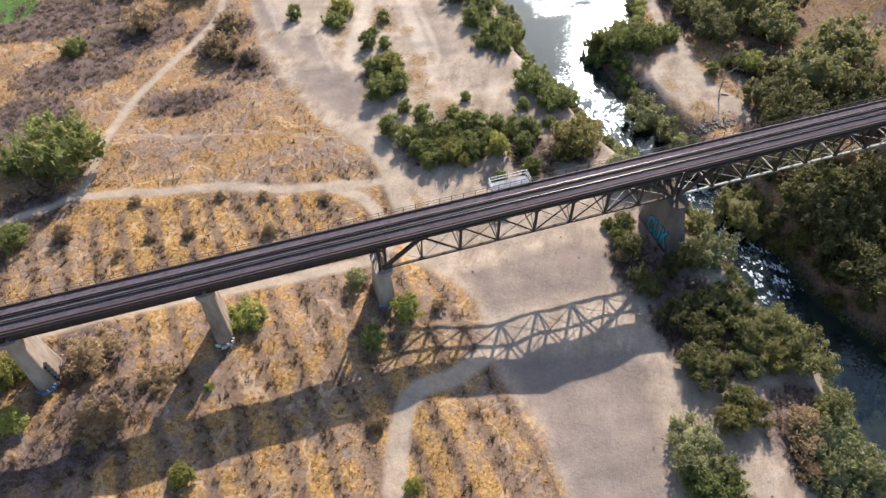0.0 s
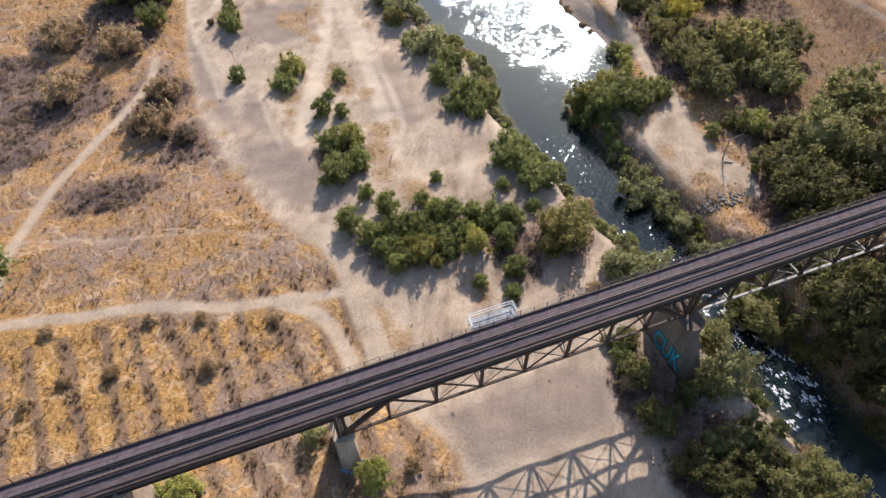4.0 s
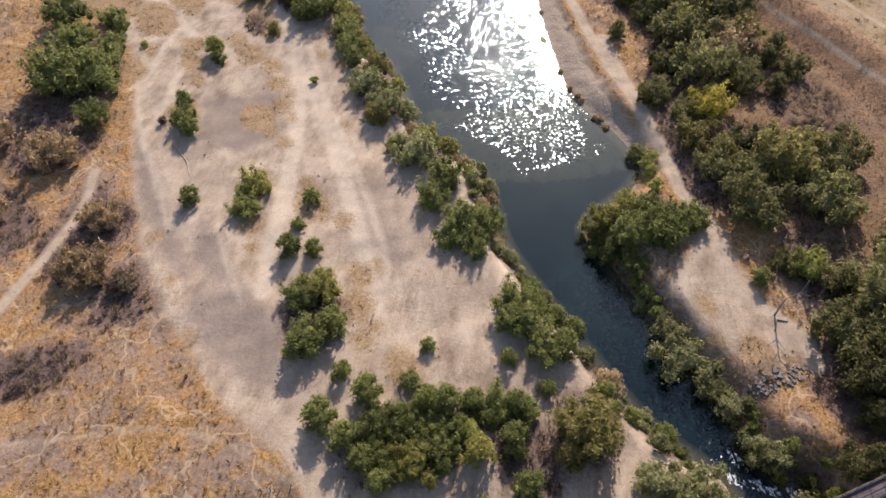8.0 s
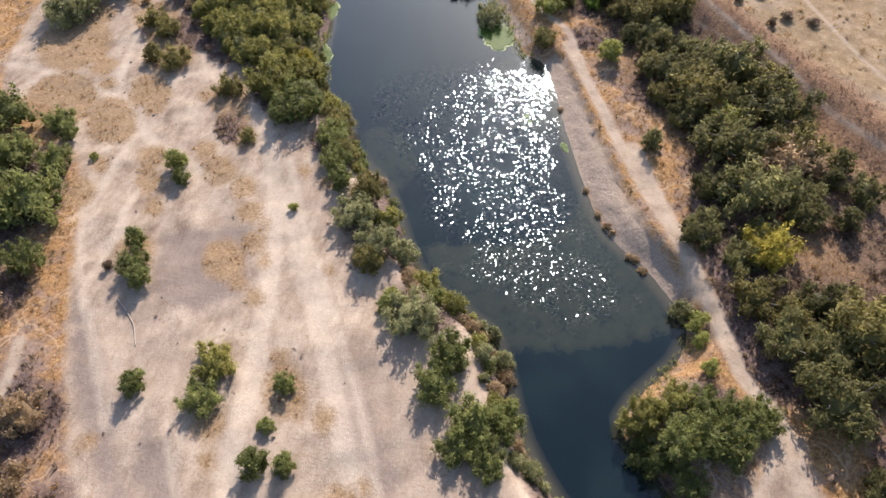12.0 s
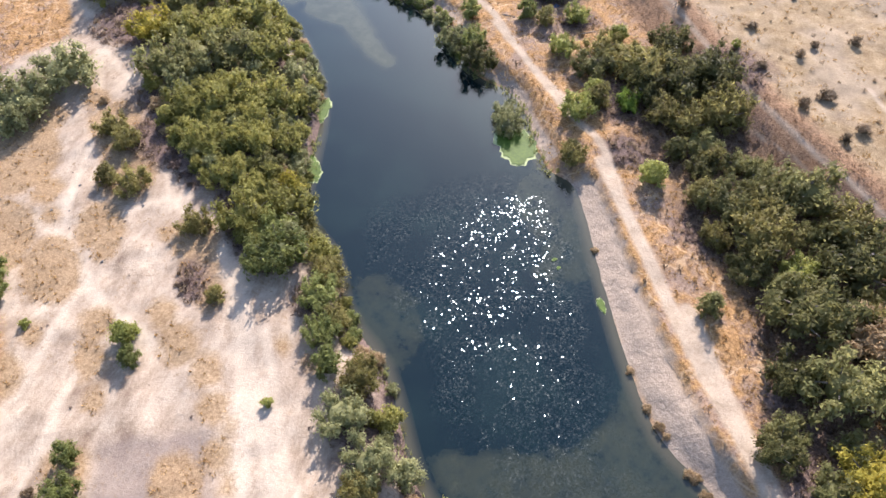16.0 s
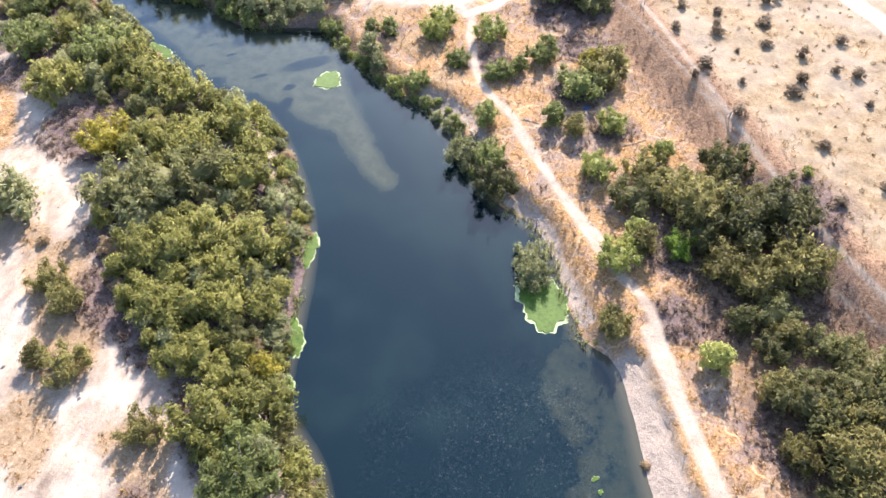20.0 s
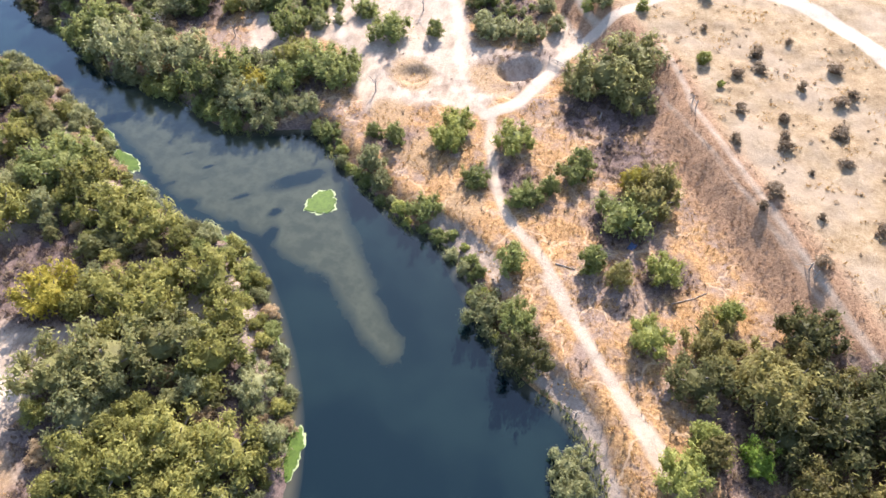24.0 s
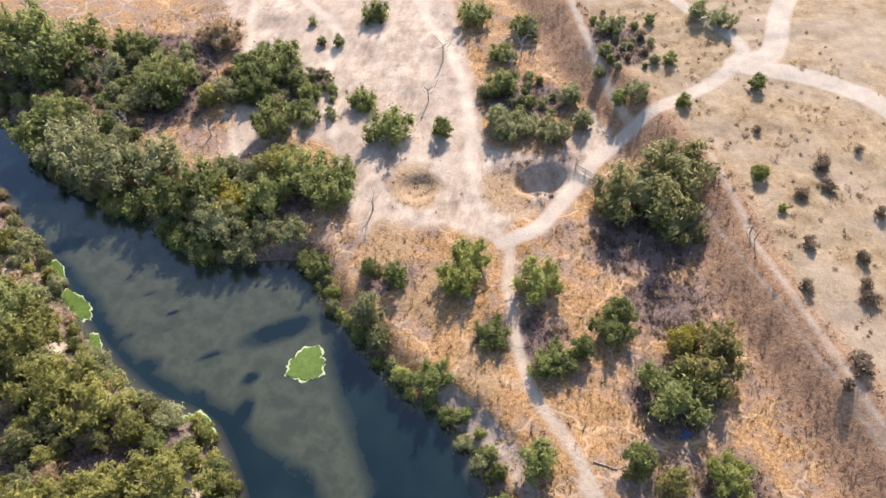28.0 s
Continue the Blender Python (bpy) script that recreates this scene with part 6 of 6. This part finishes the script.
for kind, x, y, r in (("o", 55.2, 66.4, 2.0), ("b", 53.6, 62.0, 1.9), ("b", 58.8, 69.4, 1.9), ("o", 55.0, 69.8, 1.6)):
    plant(kind, x, y, r, "beside the painted bridge pier", "trees by the bridge")
for kind, x, y, r in (("b", 58.2, 80.0, 1.8), ("o", 44.5, 83.7, 1.8), ("g", 63.5, 83.4, 2.4), ("o", 65.5, 78.3, 2.5), ("d", 114.0, 225.1, 2.0), ("l", 46.5, 88.5, 1.7), ("o", 48.0, 94.0, 2.2), ("o", 52.0, 98.6, 2.3)):
    plant(kind, x, y, r, "on the sandy floodplain", "floodplain trees")
fill(16, "oool", 1.6, 2.8, in_ellipse(36, 101, 11, 7), "on the sandy floodplain", "floodplain trees", 0.48)
for kind, x, y, r in (("y", 82.0, 129.1, 3.5), ("y", 87.4, 129.1, 3.5), ("o", 91.0, 126.9, 3.5), ("o", 94.7, 124.2, 3.5), ("o", 97.8, 122.4, 3.5), ("o", 80.8, 123.7, 3.5), ("l", 86.8, 123.1, 3.5), ("o", 90.1, 120.1, 3.5)):
    plant(kind, x, y, r, "crowding the wooded point", "riverbank trees")

# ---- grass, weeds and scrub: too many to count ----
def stuff(name, pts, faces_of, material, label, category):
    verts, size = pts
    me = bpy.data.meshes.new(name)
    n = len(verts) // faces_of
    me.vertices.add(len(verts))
    me.vertices.foreach_set("co", verts.astype(np.float32).ravel())
    me.loops.add(len(verts))
    me.loops.foreach_set("vertex_index", np.arange(len(verts), dtype=np.int32))
    me.polygons.add(n)
    me.polygons.foreach_set("loop_start", np.arange(0, len(verts), faces_of, dtype=np.int32))
    me.polygons.foreach_set("loop_total", np.full(n, faces_of, np.int32))
    me.update()
    me.materials.append(material)
    return tagged(new(name, me), label, category, kind="stuff")


def tufts(x, y, high, wide, blades, lean, seed):
    """Blades that spring from each place and fall outwards."""
    r = np.random.RandomState(seed)
    n = len(x)
    z = look_up(GZ, x, y) - 0.03
    a = r.uniform(0, 6.283, (n, blades))
    h = high[:, None] * r.uniform(0.5, 1.2, (n, blades))
    w = wide[:, None] * r.uniform(0.6, 1.3, (n, blades))
    bx = x[:, None] + np.cos(a) * w * 0.4 * r.uniform(0, 1, (n, blades))
    by = y[:, None] + np.sin(a) * w * 0.4 * r.uniform(0, 1, (n, blades))
    tx, ty = bx + np.cos(a) * h * lean, by + np.sin(a) * h * lean
    sx, sy = -np.sin(a) * w * 0.12, np.cos(a) * w * 0.12
    zz = np.repeat(z[:, None], blades, 1)
    v = np.stack([np.stack([bx - sx, by - sy, zz], -1), np.stack([bx + sx, by + sy, zz], -1), np.stack([tx, ty, zz + h], -1)], 2)
    return v.reshape(-1, 3), 3


rs = np.random.RandomState(11)
cx, cy = rs.uniform(-75, 215, 150000), rs.uniform(-8, 420, 150000)
f_path, f_sand, f_river = look_up(g_path, cx, cy), look_up(g_sand, cx, cy), look_up(G_RIVER, cx, cy)
f_patch, f_brush = look_up(g_patch, cx, cy), look_up(g_brush_shade, cx, cy)
clump = waves(cx, cy, 11, 21) + 0.8 * waves(cx, cy, 4, 22)
free = (f_path > 0.5) & (f_river > 3)
grass_ok = free & ((f_sand > 0.8) | ((f_patch < -0.2) & (rs.uniform(0, 1, len(cx)) < 0.6))) & (clump > -0.5 + 1.0 * (cx > 165)) & (f_brush > -1)
on_slope = (cy > 120) & (cx > hill_foot(cy)) & (cx < hill_foot(cy) + 13.5)
steep = free & on_slope & (clump > -1.0)
sx_, sy_ = cx[steep], cy[steep]
stuff("slope_grass", tufts(sx_, sy_, rs.uniform(0.10, 0.30, len(sx_)), rs.uniform(0.4, 0.9, len(sx_)), 6, 1.3, 4), 3, BROWN_GRASS, "matted brown dry grass on the slope", "dry grass")
grass_ok &= ~on_slope
gx, gy = cx[grass_ok], cy[grass_ok]
stuff("dry_grass", tufts(gx, gy, rs.uniform(0.18, 0.5, len(gx)), rs.uniform(0.3, 0.8, len(gx)), 7, 0.9, 1), 3, STRAW, "golden dry grass tufts covering the flats", "dry grass")
# weeds stand in old furrows west of the bridge and thick in the scrub
furrow = np.sin((cx + 0.12 * cy) * 6.283 / 5.4 + 0.8 * waves(cx, cy, 25, 4)) > 0.45
weed_ok = free & (((f_brush < 0) & (clump > -0.9)) | ((f_sand > 1) & (cx < 24) & furrow & (cy < 101) & (clump > -0.4)) | ((f_sand > 1) & (clump < -1.0) & (cx < 140)))
wx_, wy_ = cx[weed_ok], cy[weed_ok]
stuff("dry_weeds", tufts(wx_, wy_, rs.uniform(0.3, 0.9, len(wx_)), rs.uniform(0.4, 0.9, len(wx_)), 8, 0.6, 2), 3, WEED, "grey-brown dry weeds in furrows and scrub", "weeds")


def clumps(x, y, rad, leaves, seed):
    """Twiggy low scrub: loose leaves in a dome about each place."""
    r = np.random.RandomState(seed)
    n = len(x)
    z = look_up(GZ, x, y)
    d = r.normal(size=(n, leaves, 3))
    d[:, :, 2] = abs(d[:, :, 2])
    d /= np.linalg.norm(d, axis=2)[:, :, None]
    d *= (rad[:, None] * r.uniform(0.45, 1.1, (n, leaves)))[:, :, None]
    c = d + np.stack([x, y, z], -1)[:, None, :]
    c[:, :, 2] = z[:, None] + d[:, :, 2] * 0.8 + 0.05
    t1, t2 = r.normal(size=(n, leaves, 3)), r.normal(size=(n, leaves, 3))
    t1 /= np.linalg.norm(t1, axis=2)[:, :, None]
    t2 /= np.linalg.norm(t2, axis=2)[:, :, None]
    s = (0.16 + 0.09 * rad)[:, None, None] * r.uniform(0.6, 1.3, (n, leaves, 1))
    v = np.stack([c - t1 * s, c + t2 * s * 0.7, c + t1 * s], 2)
    return v.reshape(-1, 3), 3


pick = free & (f_brush < -0.5) & (rs.uniform(0, 1, len(cx)) < 0.16)
bx_, by_ = cx[pick], cy[pick]
half = np.arange(len(bx_)) % 3 == 0
stuff("dry_scrub", clumps(bx_[~half], by_[~half], rs.uniform(0.4, 1.3, (~half).sum()), 60, 5), 3, BRUSHWOOD, "dry brown scrub in thick patches", "scrub")
stuff("grey_scrub", clumps(bx_[half], by_[half], rs.uniform(0.4, 1.2, half.sum()), 60, 6), 3, LEAF["s"], "dark grey-brown scrub in thick patches", "scrub")
pick = free & (cx > 168) & (cy > 130) & (rs.uniform(0, 1, len(cx)) < 0.03)
stuff("plateau_scrub", clumps(cx[pick], cy[pick], rs.uniform(0.25, 0.7, pick.sum()), 40, 7), 3, LEAF["s"], "small dry bushes dotted over the plateau", "scrub")
pick = (f_sand < -1) & (f_river > 6) & (f_path > 0.2) & (look_up(g_track, cx, cy) > 0) & (rs.uniform(0, 1, len(cx)) < 0.012) & (clump > -0.2)
stuff("sand_litter", clumps(cx[pick], cy[pick], rs.uniform(0.08, 0.28, pick.sum()), 14, 8), 3, BRUSHWOOD, "small dry plants and litter dotted over the sand", "litter")
# reeds and grass at the water's edge
ex, ey = rs.uniform(20, 125, 90000), rs.uniform(0, 400, 90000)
e_sd = look_up(G_RIVER, ex, ey)
bare = (ex > 90) & (ey > 140) & (ey < 222)
pick = (e_sd > -0.3) & (e_sd < 2.0) & ~bare & (waves(ex, ey, 14, 31) > -0.4)
stuff("bank_reeds", tufts(ex[pick], ey[pick], rs.uniform(0.5, 1.3, pick.sum()), rs.uniform(0.4, 0.9, pick.sum()), 6, 0.5, 3), 3, REED, "green reeds and sedge along the waterline", "reeds")


# ---- floating weed ----
def raft(x, y, rx, ry, turn, seed, label):
    """A mat of floating weed with a ragged pale rim."""
    r = random.Random(seed)
    thing = tagged(empty("floating_weed", pose(x, y, WATER, 0, 0, turn)), label, "water weed", "floating weed mats")
    ph = [r.uniform(0, 6.28) for _ in range(4)]
    edge = lambda a: 1 + 0.13 * math.sin(2 * a + ph[0]) + 0.09 * math.sin(3 * a + ph[1]) + 0.06 * math.sin(7 * a + ph[2]) + 0.05 * math.sin(13 * a + ph[3]) + 0.03 * math.sin(23 * a + ph[1])
    for name, k, z, mat in (("rim", 1.0, 0.02, FOAM), ("mat", 0.92, 0.12, ALGAE)):
        bm = bmesh.new()
        mid = bm.verts.new((0, 0, z))
        n = 96
        rings = []
        k = k if name == "rim" else 0.90
        worn = [1.0 if name == "rim" else 1 + 0.055 * math.sin(5 * 6.2832 * i / n + ph[2]) + 0.045 * r.uniform(-1, 1) for i in range(n)]
        for f in (0.35, 0.7, 1.0):
            rings.append([bm.verts.new((rx * worn[i] * k * f * edge(6.2832 * i / n) * math.cos(6.2832 * i / n), ry * worn[i] * k * f * edge(6.2832 * i / n) * math.sin(6.2832 * i / n), z + (0.006 * r.random() if f < 1 and name == "mat" else 0))) for i in range(n)])
        low = [bm.verts.new((v.co.x, v.co.y, -0.15)) for v in rings[-1]]
        for i in range(n):
            j = (i + 1) % n
            bm.faces.new((mid, rings[0][i], rings[0][j]))
            bm.faces.new((rings[0][i], rings[1][i], rings[1][j], rings[0][j]))
            bm.faces.new((rings[1][i], rings[2][i], rings[2][j], rings[1][j]))
            bm.faces.new((rings[2][i], low[i], low[j], rings[2][j]))
        part(name, bm, mat, thing)
    return thing


BRIGHT = "bright green mat of floating weed with a pale rim"
for i, (x, y, rx, ry, turn) in enumerate(((85.5, 308.0, 3.6, 2.9, 0), (105.4, 233.4, 5.4, 5.0, 70), (70.2, 276.2, 3.8, 1.9, 70), (69.0, 259.3, 3.8, 2.2, 60), (62.6, 241.5, 3.8, 1.8, 80), (58.8, 232.4, 3.0, 1.6, 80),
                                          (66.6, 302.0, 4.6, 2.6, 110), (50.0, 333.5, 4.2, 1.7, 120), (46.3, 343.0, 3.2, 1.5, 110), (52.6, 323.6, 2.6, 1.3, 100), (69.3, 267.6, 2.4, 1.2, 75), (98.8, 202.4, 0.6, 0.4, 20), (98.6, 200.4, 0.45, 0.35, 50), (101.9, 190.3, 1.5, 0.8, 80))):
    raft(x, y, rx, ry, turn, i, BRIGHT)


# ---- dead wood, posts and stones ----
def dead_tree(x, y, high, seed, name="dead_tree", label="bare grey dead tree with forked branches"):
    r = random.Random(seed)
    thing = tagged(empty(name, pose(x, y, float(ground_z(x, y)) - 0.1, 0, 0, r.uniform(0, 360))), label, "dead tree", "dead trees")
    bm = bmesh.new()
    tube(bm, [(0, 0, 0), (0.1, 0, high * 0.3), (0.05, 0.1, high * 0.55)], [0.16, 0.13, 0.09], 7)
    part("trunk", bm, DEADWOOD, thing)
    for k in range(6):
        a, z0 = r.uniform(0, 6.28), high * r.uniform(0.25, 0.55)
        l = high * r.uniform(0.25, 0.55)
        bm = bmesh.new()
        tube(bm, [(0.07, 0.04, z0), (l * 0.45 * math.cos(a), l * 0.45 * math.sin(a), z0 + l * 0.35), (l * 0.8 * math.cos(a + 0.4), l * 0.8 * math.sin(a + 0.4), z0 + l * 0.9)], [0.075, 0.05, 0.015], 5)
        tube(bm, [(l * 0.45 * math.cos(a), l * 0.45 * math.sin(a), z0 + l * 0.35), (l * 0.9 * math.cos(a - 0.5), l * 0.9 * math.sin(a - 0.5), z0 + l * 0.5)], [0.04, 0.012], 4)
        part("branch", bm, DEADWOOD, thing)
    return thing


for i, (x, y, h) in enumerate(((104.9, 335.3, 6.0), (133.9, 376.0, 7.5), (62.3, 375.4, 5.5), (101.6, 339.7, 4.0), (152.0, 371.0, 9.0), (158.0, 375.0, 9.0), (147.0, 366.0, 7.0), (98.2, 99.4, 9.5), (60.0, 371.0, 4.5), (112.0, 250.0, 4.0), (61.1, 376.2, 6.0), (58.3, 393.9, 7.0), (78.5, 367.8, 5.5), (125.6, 362.5, 6.5), (82.7, 387.8, 6.0), (48.6, 400.0, 7.0))):
    dead_tree(x, y, h, i)


def log(points, radius, label):
    mid = points[0]
    thing = new("log")
    bm = bmesh.new()
    tube(bm, [(x, y, float(ground_z(x, y)) + radius * 0.8) for x, y in points], [radius * (1 - 0.5 * i / len(points)) for i in range(len(points))], 7)
    me = bpy.data.meshes.new("log")
    bm.to_mesh(me)
    bm.free()
    me.materials.append(DEADWOOD)
    bpy.data.objects.remove(thing)
    tagged(new("log", me), label, "log", "fallen logs")


for pts, rad in ((((10.0, 181.0), (11.4, 177.2), (12.1, 174.6), (12.1, 170.1)), 0.13), (((-11.3, 68.3), (-8.6, 68.0)), 0.2), (((121.0, 276.4), (122.6, 275.2), (123.8, 274.2)), 0.11),
                 (((147.8, 309.3), (149.2, 311.0)), 0.16), (((96.5, 97.2), (98.0, 98.6), (99.4, 97.6)), 0.14), (((136.0, 262.0), (140.0, 261.6), (143.0, 261.9)), 0.08), (((112.6, 122.6), (115.4, 120.2)), 0.1), (((110.5, 124.5), (114.8, 123.2)), 0.1)):
    log(pts, rad, "weathered grey fallen log on dry ground")


def fence_post(x, y, high, label, lean=0.0):
    bm = bmesh.new()
    tube(bm, [(0, 0, -0.3), (lean * 0.5, 0.02, high * 0.5), (lean, 0, high)], [0.09, 0.085, 0.075], 6)
    me = bpy.data.meshes.new("fence_post")
    bm.to_mesh(me)
    bm.free()
    me.materials.append(DEADWOOD)
    ob = tagged(new("fence_post", me), label, "fence post", "old fence posts")
    ob.matrix_basis = pose(x, y, float(ground_z(x, y)), 0, 0, random.uniform(0, 360))


for x in (-52.0, -48.8, -44.5, -34.3, -31.4, -29.9, -27.4, -23.3, -22.0, -20.5, -8.2, -7.2, -2.9, 4.0, 5.5, 9.4, 12.7, 13.9, 15.1, 16.6):
    fence_post(x, 105.6 - 0.215 * (x + 6.0), 1.3, "leaning weathered wooden fence post in dry grass", random.uniform(-0.25, 0.25))


def gate_frame(x, y, turn):
    """Two tall posts with a cross rail and a strut."""
    thing = tagged(empty("brace_posts", pose(x, y, float(ground_z(x, y)), 0, 0, turn)), "pair of tall weathered brace posts beside the trail", "fence brace", "brace posts")
    for name, a, b, w in (("post", (-0.9, 0, -0.2), (-0.9, 0, 2.0), 0.16), ("post", (0.9, 0, -0.2), (0.9, 0, 1.9), 0.16), ("cross_rail", (-0.9, 0, 1.1), (0.9, 0, 1.0), 0.11), ("strut", (0.9, 0, 1.5), (2.0, 0.2, 0.02), 0.1)):
        bm = bmesh.new()
        beam(bm, a, b, w, w)
        part(name, bm, DEADWOOD, thing)


for x, y, turn in ((159.2, 257.2, 80), (165.0, 301.8, 80), (160.5, 139.0, 60)):
    gate_frame(x, y, turn)

gate = tagged(empty("field_gate", pose(147.6, 329.9, float(ground_z(147.6, 329.9)), 0, 0, -60)), "weathered barred field gate across the dirt track", "gate")
for z in (0.35, 0.65, 0.95, 1.25):
    bm = bmesh.new()
    beam(bm, (-2.2, 0, z), (2.2, 0, z), 0.06, 0.11)
    part("bar", bm, DEADWOOD, gate)
for x, h in ((-2.3, 1.7), (2.3, 1.7), (0, 1.35)):
    bm = bmesh.new()
    beam(bm, (x, 0.05, -0.1), (x, 0.05, h), 0.14, 0.14)
    part("post", bm, DEADWOOD, gate)


def rock_mesh(seed):
    r = random.Random(seed)
    bm = bmesh.new()
    bmesh.ops.create_cube(bm, size=1.5)
    bmesh.ops.subdivide_edges(bm, edges=bm.edges[:], cuts=1)
    for v in bm.verts:
        v.co = Vector((v.co.x, v.co.y * 0.75, v.co.z * 0.5)) * (r.uniform(0.75, 1.1) if abs(v.co.z) > 0.1 else r.uniform(0.95, 1.25))
    me = bpy.data.meshes.new("rock")
    bm.to_mesh(me)
    bm.free()
    me.materials.append(ROCK)
    return me


ROCKS = [rock_mesh(k) for k in range(4)]
for n, cx0, cy0, rx, ry, lo, hi in ((110, 90.3, 89.6, 5.6, 1.9, 0.14, 0.46), (14, 79.5, 70.0, 3.0, 8.0, 0.2, 0.5), (12, 83.0, 358.0, 2.5, 2.0, 0.2, 0.45), (16, 105.0, 288.0, 2.0, 5.0, 0.15, 0.4), (10, 20.0, 240.0, 12, 12, 0.15, 0.35)):
    for _ in range(n):
        a, d = random.uniform(0, 6.28), math.sqrt(random.random())
        x, y, s = cx0 + rx * d * math.cos(a), cy0 + ry * d * math.sin(a), random.uniform(lo, hi)
        ob = tagged(new("rock", random.choice(ROCKS)), "rough angular dark grey boulder on the bank", "rock", "bank rocks")
        ob.matrix_basis = pose(x, y, float(ground_z(x, y)) + s * 0.25, 0, 0, random.uniform(0, 360)) @ Matrix.Scale(s, 4)

# ---- rapids below the bridge and cloth left on the ground ----
# white chips: broken water, and painted stand-ins for the sun glints on it
rx_, ry_ = rs.uniform(74, 92, 9000), rs.uniform(48, 84, 9000)
r_sd = look_up(G_RIVER, rx_, ry_)
keep = (r_sd < -0.5) & (waves(rx_, ry_, 3.0, 51) + 0.6 * waves(rx_, ry_, 1.3, 52) > 0.30)
rx_, ry_ = rx_[keep], ry_[keep]
n = len(rx_)
an, sz = rs.uniform(0, 6.283, (n, 3)) , rs.uniform(0.10, 0.42, (n, 1))
an = np.sort(an, axis=1)
chips = np.stack([rx_[:, None] + np.cos(an) * sz * 0.7, ry_[:, None] + np.sin(an) * sz * 1.3, WATER + 0.03 + rs.uniform(0, 0.14, (n, 3))], -1).reshape(-1, 3)
stuff("white_water", (chips, 3), 3, WHITE_WATER_GLINTS, "white broken water and painted sun glints of small rapids", "rapids")


def cloth(name, x, y, size, material, label):
    """A crumpled sheet lying on the ground."""
    bm = bmesh.new()
    bmesh.ops.create_grid(bm, x_segments=14, y_segments=10, size=size)
    for v in bm.verts:
        v.co.y *= 0.7
        v.co.z = 0.12 + 0.28 * abs(noise.noise(v.co * 1.9 + Vector((x, y, 0))))
    bmesh.ops.solidify(bm, geom=bm.faces[:], thickness=0.02)
    me = bpy.data.meshes.new(name)
    bm.to_mesh(me)
    bm.free()
    me.materials.append(material)
    ob = tagged(new(name, me), label, "tarp")
    ob.matrix_basis = pose(x, y, float(ground_z(x, y)) - 0.08, 0, 0, 35)


cloth("tarp", 136.1, 275.4, 0.9, TARP_BLUE, "crumpled dark blue tarp under the bushes")
cloth("blanket", 94.5, 381.4, 0.9, TARP_PINK, "dusty pink blanket lying among shrubs")
